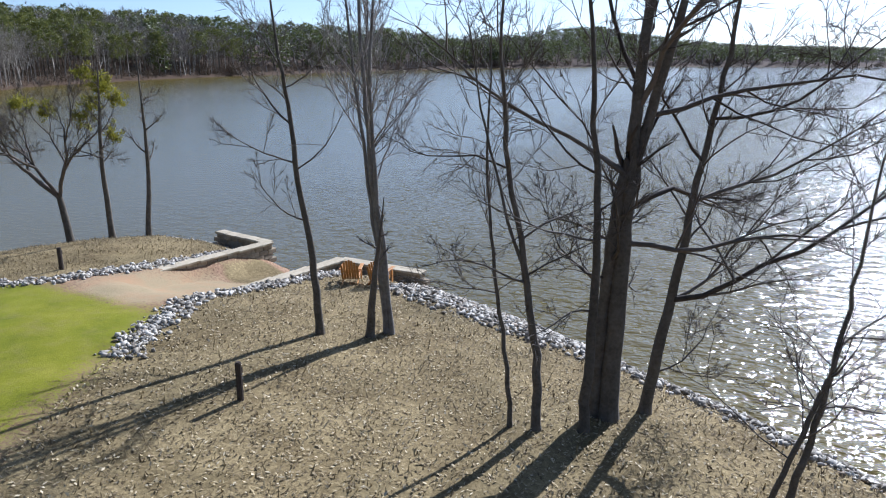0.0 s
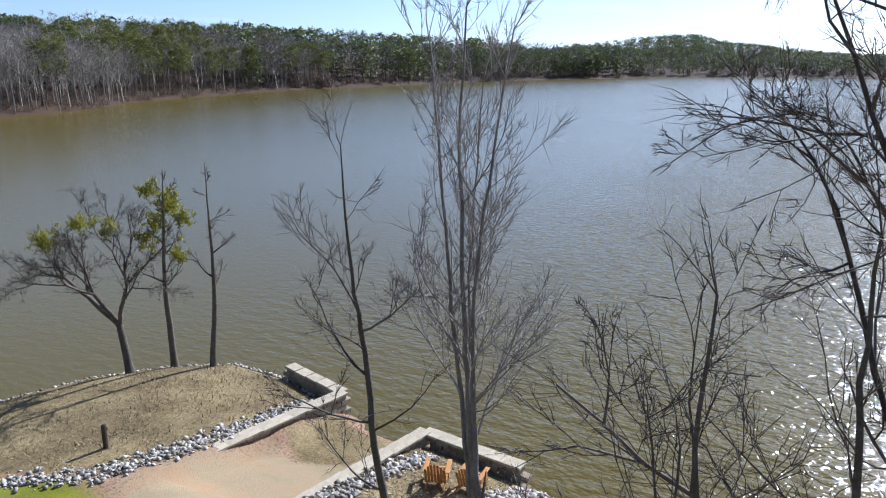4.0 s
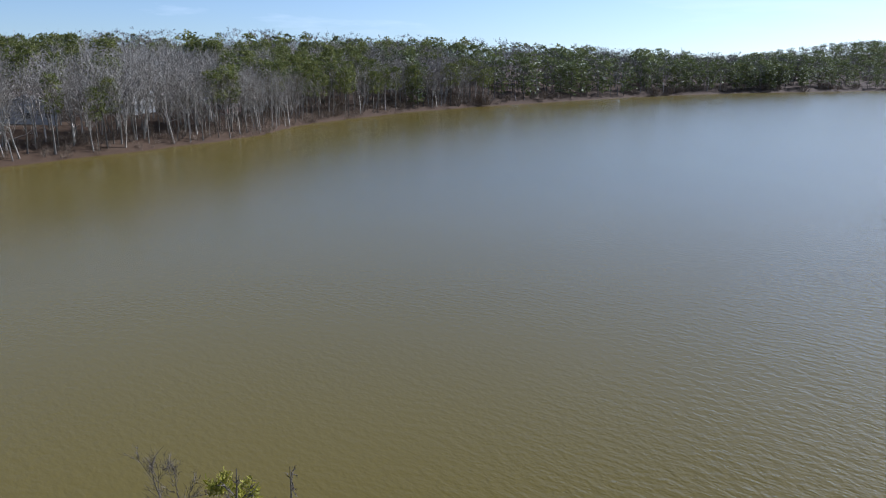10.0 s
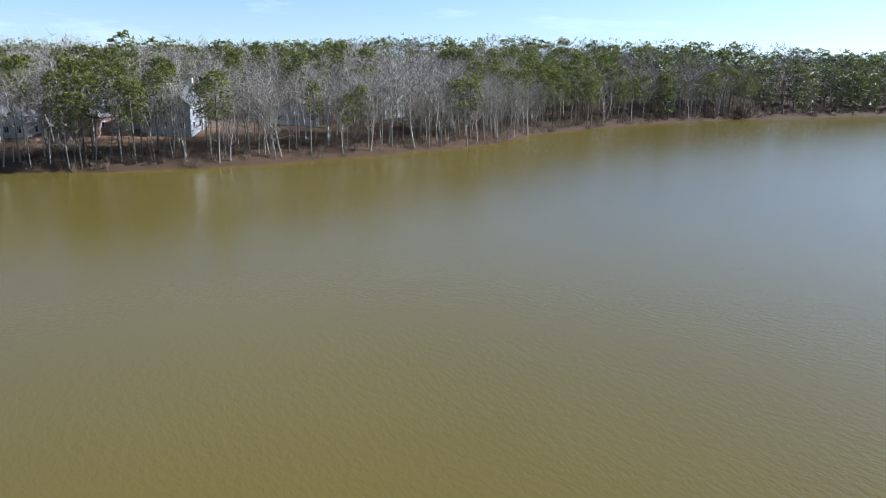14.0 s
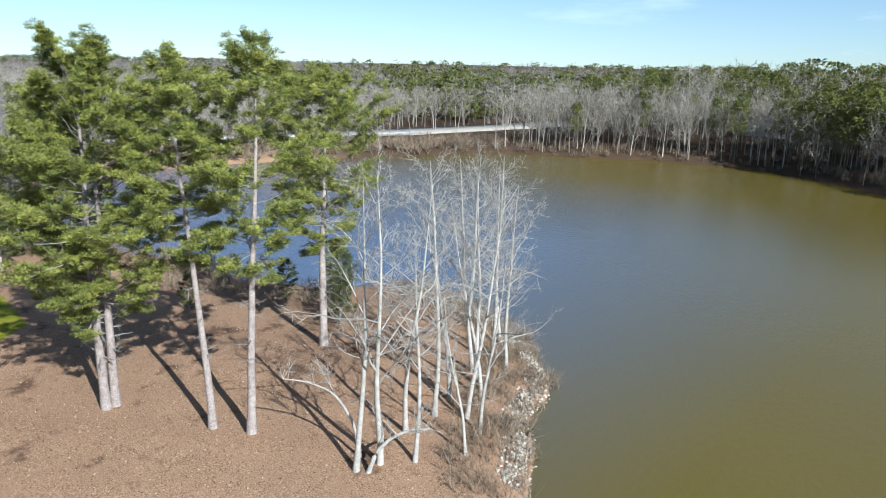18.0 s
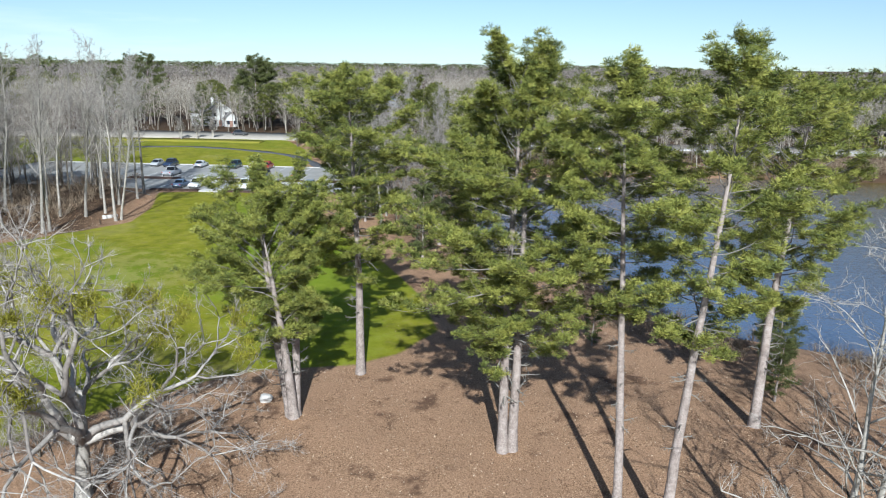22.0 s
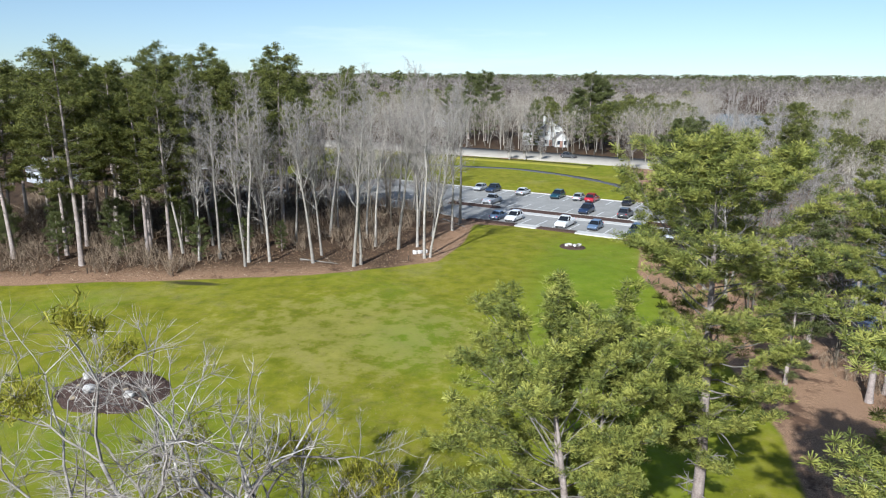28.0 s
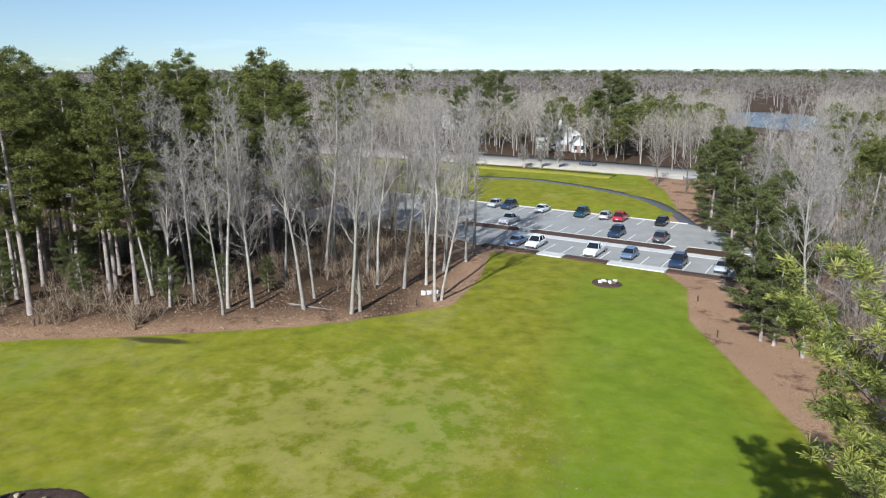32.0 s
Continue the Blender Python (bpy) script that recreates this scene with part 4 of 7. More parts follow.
plant("bare_tree", limbed_parts(**dark, seed=33, stems=[([(0, 0, -0.2), (0.03, 0, 2), (0.08, 0, 4), (0.12, 0, 5.4), (0.22, 0, 7.4), (0.3, 0, 9.6), (0.4, 0.1, 12.4), (0.45, 0.1, 15.8)], 0.225, 0.04),
                                                        ([(-0.28, 0.1, -0.2), (-0.24, 0.1, 2), (-0.14, 0.05, 4), (0.03, 0, 5.4)], 0.155, 0.12),
                                                        ([(0.1, 0, 5.0), (0.42, 0, 6.4), (0.85, -0.1, 8.4), (1.3, -0.2, 10.6), (1.6, -0.2, 13.4)], 0.14, 0.03)],
                                limbs=[(0, 0.30, (0.95, -0.3, 0.15), 3.6, 0.075), (0, 0.36, (0.9, 0.3, 0.35), 4.8, 0.085), (0, 0.44, (-0.8, -0.1, 0.55), 5.2, 0.07), (0, 0.52, (0.4, -0.5, 0.8), 4.6, 0.08), (0, 0.58, (-0.6, 0.3, 0.75), 4.8, 0.06),
                                       (0, 0.68, (-0.5, -0.4, 0.8), 4.2, 0.065), (0, 0.76, (0.5, 0.4, 0.7), 3.6, 0.05), (2, 0.30, (0.95, 0.1, 0.15), 4.4, 0.07), (2, 0.5, (0.8, -0.4, 0.5), 4.0, 0.06), (2, 0.65, (0.6, 0.5, 0.7), 3.6, 0.05), (0, 0.24, (-0.95, 0.1, 0.2), 2.6, 0.035), (0, 0.72, (-0.85, 0.2, 0.25), 3.0, 0.045), (0, 0.80, (-0.8, 0.3, 0.4), 3.0, 0.04), (0, 0.88, (-0.8, -0.2, 0.3), 2.6, 0.035), (0, 0.84, (-0.3, 0.6, 0.4), 3.0, 0.04)],
                                extra=9, twig_w=0.006, wander=0.18), 5.8, 12.4, "stout leafless tree with twin trunks and crooked limbs", EAST)
plant("bare_tree", limbed_parts(**dark, seed=36, stems=[([(0, 0, -0.2), (0.2, 0, 1.6), (0.45, 0, 3.0), (0.62, 0, 4.6), (0.95, 0, 6.6), (1.2, 0, 8.4), (1.3, 0, 10.6)], 0.155, 0.025)],
                                limbs=[(0, 0.13, (0.97, 0, 0.05), 2.4, 0.03), (0, 0.30, (0.88, -0.1, 0.38), 5.0, 0.085), (0, 0.33, (0.95, 0.3, 0.1), 3.0, 0.05), (0, 0.55, (0.9, 0.2, 0.2), 4.2, 0.055), (0, 0.62, (-0.7, -0.2, 0.6), 2.8, 0.045), (0, 0.7, (0.85, -0.3, 0.35), 3.8, 0.05)],
                                extra=10, twig_w=0.0065, wander=0.16), 6.5, 13.2, "leaning leafless tree over the water", EAST)
plant("bare_tree", limbed_parts(**dark, seed=35, stems=[([(0, 0, -0.2), (0.25, 0, 1.4), (0.5, 0, 2.9), (0.65, 0, 4.6), (0.75, 0, 6.2)], 0.075, 0.015), ([(-0.3, 0.1, -0.2), (0.05, 0.05, 1.2), (0.42, 0, 2.6)], 0.055, 0.04)],
                                limbs=[(0, 0.42, (0.95, 0, 0.15), 2.2, 0.025), (0, 0.55, (0.7, 0.2, 0.7), 1.8, 0.025)], extra=8, depth=2), 9.15, 9.9, "small twin-stemmed leafless tree on the shore", EAST)
a_parts = fork_parts(M_BARK_DARK, M_TWIG_DARK, seed=44, height=8.2, radius=0.19, first=0.44, depth=5, first_split=4, angle=0.55, ratio=0.72, up=0.05, twigs=7, twig_w=0.006, wander=0.11, shoots=6, lean=-0.22)
b_parts = bare_parts(M_BARK_DARK, M_TWIG_DARK, seed=41, height=7.8, radius=0.13, crown_from=0.4, limbs=11, levels=2, twigs=3, reach=0.25, twig_w=0.011)
c_parts = bare_parts(M_BARK_DARK, M_TWIG_DARK, seed=42, height=7.8, radius=0.12, crown_from=0.4, limbs=9, levels=2, twigs=3, reach=0.24, twig_w=0.011)


def mistletoe(ob, seed, spots, size):
    rng = np.random.default_rng(seed)
    for x, y, z in spots:
        h = Heap()
        c = np.array([x, y, z]) + rng.normal(0, size * 0.42, (26, 3))
        needle_tufts(h, c, np.tile([0, 0, 1.0], (26, 1)), size * 0.40, 14, 0.035, rng)
        tagged(child("mistletoe", h.mesh("mistletoe"), ob, M_MISTLETOE, "yellow-green mistletoe clump"), kind="stuff")


ta = plant("bare_tree", a_parts, -19.6, 20.9, "leaning leafless tree with mistletoe on the rocky mound", 0.45, 0.97)
tb = plant("bare_tree", b_parts, -18.6, 22.3, "slim tree hung with mistletoe on the rocky mound", 1.0, 1.12)
plant("bare_tree", c_parts, -17.0, 22.9, "slim leafless tree on the rocky mound", 2.0, 1.12)
mistletoe(ta, 1, [(-1.7, 0.3, 6.4), (-2.4, -0.9, 5.9), (-0.9, 1.0, 6.1)], 0.55)
mistletoe(tb, 2, [(0.45, 0.2, 6.3), (0.7, -0.1, 5.7), (-0.3, 0.3, 6.7), (0.5, 0.3, 4.3), (0.15, -0.2, 6.2), (-0.55, 0.1, 5.0), (-0.1, 0.4, 5.5)], 0.42)

# the pine stand on the broad point
P1 = pine_parts(seed=1, height=23.3, radius=0.42, crown_from=0.30, limbs=140, reach=0.29, stems=2, dead=14, shape=0.40, dense=1.0, crest=0.3)
P2 = pine_parts(seed=2, height=23.2, radius=0.27, crown_from=0.48, limbs=54, reach=0.160, dead=18, shape=0.58, dense=1.0, bough=1.8, crest=0.38)
P3 = pine_parts(seed=3, height=23.9, radius=0.30, crown_from=0.45, limbs=58, reach=0.180, dead=18, shape=0.58, bend=0.035, dense=1.0, bough=1.8, crest=0.42)
P4 = pine_parts(seed=4, height=22.0, radius=0.36, crown_from=0.36, limbs=70, reach=0.25, dead=14, shape=0.58, dense=1.0, crest=0.25)
P5 = pine_parts(seed=5, height=15.0, radius=0.45, crown_from=0.42, limbs=78, reach=0.35, stems=3, dead=10, shape=0.66, droop=0.12, dense=1.1, crest=0.42)
pl = dict(group="pines on the point")
plant("pine_tree", P1, -19.5, -29.9, "tall dense pine with twin pale trunks", -0.5, **pl)
plant("pine_tree", P2, -23.05, -22.3, "tall thin-crowned pine with a straight trunk", 3.14, **pl)
plant("pine_tree", P3, -24.6, -20.1, "tall open-crowned pine with a slightly leaning trunk", 2.51, **pl)
plant("pine_tree", P4, -12.5, -43.5, "pine with a bare lower trunk at the lawn's edge", 0.0, **pl)
plant("pine_tree", P5, -6.8, -37.4, "low spreading pine with several thick stems", 0.6, lean=(0, 3), **pl)
for x, y, p, rz, s in ((-37.3, -28.6, P4, 3.1, 1.0), (-31, -70, P4, 2.5, 0.8)):
    plant("pine_tree", p, x, y, "tall pine among others near the lagoon", rz, s, **pl)

# pale leafless trees along the rocky edge
W = [bare_parts(M_BARK_WHITE, M_TWIG_PALE, seed=60 + k, height=18.6, radius=0.19, crown_from=(0.34, 0.28, 0.40)[k], limbs=(17, 20, 15)[k], levels=3, twigs=2, reach=0.34, twig_w=0.009, spread=0.62, rise=0.12, lift=0.05, wander=0.15, subs=4, taper=0.45, lean=(0.0, 0.10, -0.06)[k], sides=6) for k in range(3)]
for k, (x, y, s) in enumerate([(-26.8, -12.0, 0.98), (-28.4, -11.6, 1.04), (-32.5, -13.5, 0.95), (-35.8, -13.9, 1.0), (-38.5, -14.9, 0.97), (-43.6, -17.0, 1.0),
                               (-47.6, -18.1, 0.95), (-33.6, -9.0, 0.6), (-40.5, -13.4, 0.85), (-50.6, -19.6, 0.85), (-52.5, -25.0, 0.9), (-30.3, -10.4, 0.8), (-46.0, -15.3, 0.85), (-36.6, -10.3, 0.75), (-37.4, -12.2, 0.9), (-42.0, -15.2, 0.95)]):
    plant("bare_tree", W[k % 3], x, y, "pale-barked leafless tree on the stony bank", k * 1.7, s, "pale trees on the bank", lean=(((k * 7) % 9 - 4) * 0.4, ((k * 5) % 9 - 6) * 0.6))
plant("bent_tree", limbed_parts(M_BARK_WHITE, M_TWIG_PALE, seed=71, stems=[([(0, 0, -0.2), (0.5, 0, 1.3), (1.4, 0, 2.2), (2.6, 0.1, 2.6), (3.9, 0.2, 2.5)], 0.17, 0.05)], limbs=[(0, 0.4, (0.3, 0.4, 0.9), 2.4, 0.05), (0, 0.75, (0.8, -0.3, 0.5), 2.2, 0.045)], extra=5, depth=2, twig_w=0.009),
      -27.2, -11.4, "pale leafless tree bent low over the bank", 2.51)
plant("bare_tree", limbed_parts(M_BARK_WHITE, M_TWIG_PALE, seed=72, stems=[([(0, 0, -0.2), (-0.4, 0, 2.6), (-1.6, 0, 4.6), (-3.2, 0.1, 5.4), (-4.6, 0.2, 5.6)], 0.12, 0.03)], limbs=[(0, 0.5, (-0.3, 0.4, 0.9), 2.0, 0.04)], extra=4, depth=2, twig_w=0.009),
      -28.0, -13.0, "pale leafless tree leaning far over the leaf-strewn ground", 2.51)
f_parts = fork_parts(M_BARK_WOOD, M_TWIG_WOOD, seed=78, height=18.0, keep=0.77, radius=0.42, first=0.11, depth=6, first_split=8, angle=0.78, ratio=0.85, up=0.015, twigs=8, twig_w=0.009, wander=0.17, shoots=2, sides=8)
tf = plant("bare_tree", f_parts, 5.3, -31.3, "wide spreading leafless tree with mistletoe at the lawn's edge", 0.0, 1.09)
for k, (x, y) in enumerate([(8.6, -36.2), (2.5, -33.6)]):
    plant("shrub", bare_parts(M_BARK_DARK, M_TWIG_GREY, seed=90 + k, height=4.5, radius=0.06, crown_from=0.05, stems=5, limbs=24, levels=3, twigs=4, reach=0.5, twig_w=0.01, spread=0.9), x, y, "tangled leafless shrub under the spreading tree", k)

tip = f_parts[1][1].vertices                    # clumps sit on the outer limbs
pick = [v.co for v in tip if v.co.z > 7.0 and math.hypot(v.co.x, v.co.y) > 3.5]
mistletoe(tf, 9, [tuple(pick[int(len(pick) * (k + 0.37) / 30)]) for k in range(30)], 0.75)

# woods round the lawn: each tree its own object
WD = [bare_parts(M_BARK_DARK, M_TWIG_GREY, seed=120 + k, height=19.0, radius=0.17, crown_from=0.16 + 0.05 * k, stems=1 + k % 2, limbs=32, levels=2, twigs=5, twig_w=0.012, reach=0.36, spread=0.55, rise=0.2, lift=0.06, wander=0.12, subs=7, taper=0.5, sides=5) for k in range(3)]
PW = [pine_parts(M_NEEDLE_WOOD, seed=130 + k, height=24.8, radius=0.3, crown_from=0.36, limbs=52, reach=0.21, tuft=0.40, blades=14, width=0.09, dead=8, bough=1.5) for k in range(3)]
PC = [pine_parts(M_NEEDLE_DARK, seed=140 + k, height=17.0, radius=0.3, crown_from=0.10, limbs=56, reach=0.28, tuft=0.42, blades=14, width=0.09, dead=6, shape=0.36, bough=1.6) for k in range(2)]
WG = [bare_parts(M_BARK_WOOD, M_TWIG_WOOD, seed=117 + k, height=(25.0, 23.0, 24.2, 25.6)[k], radius=(0.22, 0.20, 0.24, 0.21)[k], crown_from=(0.42, 0.36, 0.46, 0.32)[k], limbs=(28, 32, 26, 34)[k], levels=3, twigs=7, reach=(0.33, 0.30, 0.34, 0.31)[k], twig_w=0.0115, spread=0.5, rise=(0.42, 0.36, 0.5, 0.4)[k], lift=0.08, wander=0.13, subs=4, taper=0.45, lean=(0.03, -0.05, 0.0, 0.05)[k], sides=5) for k in range(4)]
edge = [(36.5, -96.9), (34.3, -99.9), (28.2, -100.4), (28.3, -104.2), (22.3, -100.0), (21.6, -101.0), (22.3, -111.1), (18.6, -110.5), (13.7, -105.7), (13.0, -106.2),
        (16.1, -112.2), (46.3, -106.9), (48.3, -101.8), (44.1, -98.6), (12.4, -130.8), (12.7, -124.1), (34.5, -110.3), (42.3, -115.8), (15.0, -119), (25, -116), (31, -120), (19, -127)]
for k, (x, y) in enumerate(edge):
    plant("bare_tree", WG[k % 4], x, y, "tall straight leafless tree with a pale trunk", k * 2.1, 0.78 + 0.28 * ((k * 37) % 10) / 10, "trees at the wood's edge", lean=(((k * 7) % 9 - 4) * 0.9, ((k * 5) % 9 - 4) * 0.9))
for k, (x, y, s) in enumerate([(16.5, -128, 0.8), (20, -133, 0.9), (24, -128, 0.8), (27, -137, 0.95), (31, -130, 0.85), (35, -138, 0.9), (22, -142, 0.85), (29, -146, 0.8), (39, -131, 0.9), (18, -137, 0.7), (33, -124, 0.8), (26, -123, 0.75)]):
    plant("bare_tree", WD[k % 3], x, y, "grey leafless tree between lawn and car park", k * 1.9, s, "leafless trees in the wood")
rng = np.random.default_rng(17)
for k, (x, y) in enumerate(sown(84, 22, 98, -190, -97, lambda x, y: (ring_distance(x, y, LAWN) < -5) & (y < -96 - (60 - x) * 0.12) & (x > 16 + (y + 190) * 0.05), 4.3, rng)):
    deep = x > 46
    if deep and k % 5 < 3:
        plant("pine_tree", PW[k % 3], x, y, "tall dark pine in the wood", k * 1.3, 0.88 + 0.2 * ((k * 53) % 10) / 10, "pines in the wood")
    else:
        plant("bare_tree", (WG[k % 4] if k % 4 == 0 else WD[k % 3]), x, y, "leafless tree in the wood beside the lawn", k * 1.9, 0.72 + 0.32 * ((k * 29) % 10) / 10, "leafless trees in the wood", lean=(((k * 7) % 9 - 4) * 0.9, ((k * 5) % 9 - 4) * 0.9))
for k, (x, y) in enumerate([(44, -112), (49, -117), (53, -121), (46, -123), (57, -114), (40, -119), (51, -108), (60, -119), (58, -93), (64, -98), (70, -95), (76, -92), (82, -96), (60, -104), (68, -108), (52, -99), (88, -90), (55, -110), (96, -94), (78, -104)]):
    plant("pine_tree", PW[k % 3], x, y, "tall dark pine at the wood's edge", k * 1.1, 0.95 + 0.1 * (k % 3), "pines in the wood")
for k, (x, y, s) in enumerate([(44, -99, 0.34), (49, -103, 0.42), (54, -97, 0.36), (58, -101, 0.46), (63, -95, 0.38), (67, -102, 0.5), (72, -97, 0.42), (77, -100, 0.5), (83, -93, 0.42), (52, -108, 0.5), (61, -110, 0.55), (40, -104, 0.3), (88, -97, 0.5), (71, -108, 0.55), (47, -112, 0.4), (35, -106, 0.26)]):
    plant("evergreen_shrub", PC[k % 2], x, y, "dark evergreen undergrowth beneath the trees", k * 1.9, s, "undergrowth in the wood")
for k, (x, y, s) in enumerate([(-41.5, -31.5, 0.30), (-44.5, -35.0, 0.36), (-47.5, -39.5, 0.30), (-43.0, -42.0, 0.26), (-33.5, -45.0, 0.22)]):
    plant("evergreen_shrub", PC[k % 2], x, y, "dark evergreen shrub on the lagoon's bank", k * 1.3, s, "shrubs by the lagoon")
# lagoon side of the lawn
for k, (x, y, s) in enumerate([(-21.9, -100.6, 0.62), (-22.9, -99.4, 0.58), (-22.6, -108.3, 0.85), (-27.0, -114.5, 0.9), (-24.5, -103.5, 0.8), (-25.5, -152, 0.95), (-29.5, -150.5, 1.0), (-33, -146, 0.85), (-25, -72, 0.6), (-30.5, -84, 0.8)]):
    plant("pine_tree", PC[k % 2], x, y, "broad dark evergreen beside the lawn", k * 1.4, s, "evergreens beside the lawn")
for k, (x, y, s) in enumerate([(-25, -97, 0.85), (-26.2, -90, 0.95), (-29, -100.5, 0.9), (-28.5, -110, 0.9), (-31, -118, 0.95), (-33.5, -95, 0.9), (-30, -127, 0.9), (-34, -135, 1.0), (-27, -121, 0.75),
                               (-36, -108, 0.8), (-31, -78, 0.8), (-33, -62, 0.6), (-38, -140, 0.9), (-21, -196, 0.8), (-27, -190, 0.85), (-34, -184, 0.8)]):
    plant("bare_tree", (WD if k % 3 else WG)[k % 3], x, y, "grey leafless tree between lawn and lagoon", k * 2.3, s, "leafless trees by the lagoon")

for k, (x, y, s) in enumerate([(-27, -83, 0.8), (-30, -92, 0.85), (-33, -103, 0.9), (-27, -103, 0.75), (-30, -112, 0.9), (-35, -125, 0.9), (-28, -132, 0.85), (-29, -141, 0.9), (-33, -155, 0.9), (-38, -160, 0.85), (-42, -150, 0.8), (-31, -168, 0.8), (-36, -88, 0.75), (-39, -118, 0.8)]):
    plant("bare_tree", (WD + WG)[k % 7], x, y, "grey leafless tree between lawn and lagoon", k * 1.1, s, "leafless trees by the lagoon")
for k, (x, y, s) in enumerate([(-35, -112, 0.8), (-38, -133, 0.85), (-33, -72, 0.7), (-40, -98, 0.7), (-44, -128, 0.75)]):
    plant("pine_tree", PW[k % 3], x, y, "tall pine beside the lagoon", k * 1.4, s, "pines in the wood")

for k, (x, y, s) in enumerate([(7.5, -247, 0.55), (1.4, -246, 0.5), (-4.0, -248, 0.48), (-9.5, -252, 0.6)]):
    plant("bare_tree", (WG + WD)[k % 7], x, y, "leafless tree before the white house", k * 1.3, s, "leafless trees near the road")
for k, (x, y, s) in enumerate([(6, -250, 0.8), (-12, -249, 1.4), (-16.5, -252, 1.3), (24, -272, 1.4), (31, -276, 1.35), (-29, -166, 0.95), (-26, -137, 0.75), (38, -283, 1.1), (-8, -272, 1.0)]):
    plant("pine_tree", PC[k % 2], x, y, "rounded evergreen near the road", k * 1.7, s, "evergreens near the road")

# ---- far woods ----
FB, FP = [far_bare(200 + k) for k in range(5)], [far_pine(210 + k) for k in range(4)]
CB, CP = [far_bare(220 + k, 14, 7, 0.10, 1) for k in range(4)], [far_pine(230 + k, 30, 7, 1.5, 0.3, 2.0, 3.4) for k in range(4)]
BR, BRF = [far_brush(240 + k) for k in range(4)], [far_brush(250 + k, 2.6) for k in range(4)]


def woods(name, n, box, test, gap, share, seed, label, grow=1.0, coarse=False, patches=0.02, wide=1.0, green_mat=None):
    rng = np.random.default_rng(seed)
    spots = sown(n, *box, test, gap, rng)
    x, y = np.array(spots).T
    z = land_height(x, y)
    clump = np.array([noise.noise((a * patches, b * patches, seed)) for a, b in spots])
    ev = clump * 1.1 + rng.uniform(-0.5, 0.5, len(x)) > 0.5 - share
    bare, wood, green = Heap(), Heap(), Heap()
    tb_, tp_ = (CB, CP) if coarse else (FB, FP)
    for k in range(len(x)):
        s = rng.uniform(0.82, 1.06) * grow
        row = [(x[k], y[k], z[k], rng.uniform(0, 6.28), s * (0.99 if ev[k] else 1.04), rng.uniform(0.85, 1.25) * wide)]
        if ev[k]:
            scatter(wood, tp_[k % 4][0], row)
            scatter(green, tp_[k % 4][1], row)
        else:
            scatter(bare, tb_[k % len(tb_)], row)
    ob = empty(name, float(x.mean()), float(y.mean()), 0)
    tagged(ob, label, "woods", kind="stuff")
    inv = Matrix.Translation((-float(x.mean()), -float(y.mean()), 0))
    for nm, h, mt in (("leafless_trees", bare, M_TWIG_GREY if coarse else M_TWIG_FAR), ("pine_crowns", green, green_mat or (M_NEEDLE_DARK if coarse else M_NEEDLE_WOOD)), ("pine_trunks", wood, M_BARK_DARK)):
        if h.n:
            child(nm, h.mesh(nm), ob, mt, m=inv)
    return ob


def brush(name, n, box, test, gap, seed, label, grow=1.0, kinds=None):
    rng = np.random.default_rng(seed)
    x, y = np.array(sown(n, *box, test, gap, rng)).T
    z = land_height(x, y)
    h = Heap()
    for k in range(len(x)):
        scatter(h, (kinds or BR)[k % 4], [(x[k], y[k], z[k], rng.uniform(0, 6.28), grow * rng.uniform(0.5, 1.2), rng.uniform(0.9, 1.5))])
    return lone(name, h.mesh(name), M_BRUSH, label, "brush", "stuff")


M_BRUSH = island_plain("brown_brush", [(0.0, (0.10, 0.068, 0.042)), (0.6, (0.22, 0.16, 0.105)), (1.0, (0.38, 0.30, 0.21))], bumpy=0)
on_land = lambda x, y: ring_distance(x, y, SHORE)
woods("shore_woods", 1200, (-290, -150, -125, 300), lambda x, y: (on_land(x, y) > 1.0) & (on_land(x, y) < 70) & (x < -140) & (y > -118) & ~((x > -190) & (x < -170) & (y > -25) & (y < 75) & (np.sin(x * 1.7 + y * 2.3) > -0.35)), 3.3, 0.40, 1, "mixed leafless and pine woods along the far bank", 0.9)
brush("bank_brush", 1500, (-260, -150, -120, 300), lambda x, y: (on_land(x, y) > -0.3) & (on_land(x, y) < 11) & (x < -140), 1.4, 21, "tangled leafless brush along the far bank", 0.8)
woods("inlet_woods", 760, (-330, -170, 240, 700), lambda x, y: (on_land(x, y) > 1) & (on_land(x, y) < 60), 4.6, 0.42, 2, "dark pine woods on the far shore", 0.95, True, wide=1.15)
woods("hill_woods", 3700, (-420, 700, 560, 1240), lambda x, y: (on_land(x, y) > 2) & (on_land(x, y) < 240), 5.6, 0.70, 3, "pine-covered hill across the lake", 0.74, True, wide=1.45)
woods("west_woods", 950, (-900, -220, -500, 700), lambda x, y: on_land(x, y) > 75, 11.0, 0.36, 4, "distant mixed woods", 1.0, True, wide=1.4, green_mat=M_NEEDLE_WOOD)
woods("road_woods", 1150, (-200, 130, -400, -150), lambda x, y: (on_land(x, y) > 3) & (y < -246 + 0.46 * np.clip(30 - x, 0, 300)) & ~((np.abs(x + 2 + 0.2596 * (-26 - y)) < 15) & (y < -225)), 3.8, 0.06, 5, "leafless woods beyond the road", 0.74)
woods("crossing_woods", 900, (-430, -150, -420, -60), lambda x, y: (on_land(x, y) > 3) & (x < -198) & (y < -256 + 0.46 * np.clip(30 - x, 0, 300)), 5.0, 0.38, 18, "leafless woods beyond the lagoon road", 0.85, True, wide=1.2, green_mat=M_NEEDLE_WOOD)
woods("skyline_woods", 1500, (-900, 900, -1500, -950), lambda x, y: (np.abs(x) < 800), 11.0, 0.5, 16, "dark pine woods along the skyline", 0.9, True, wide=1.9)
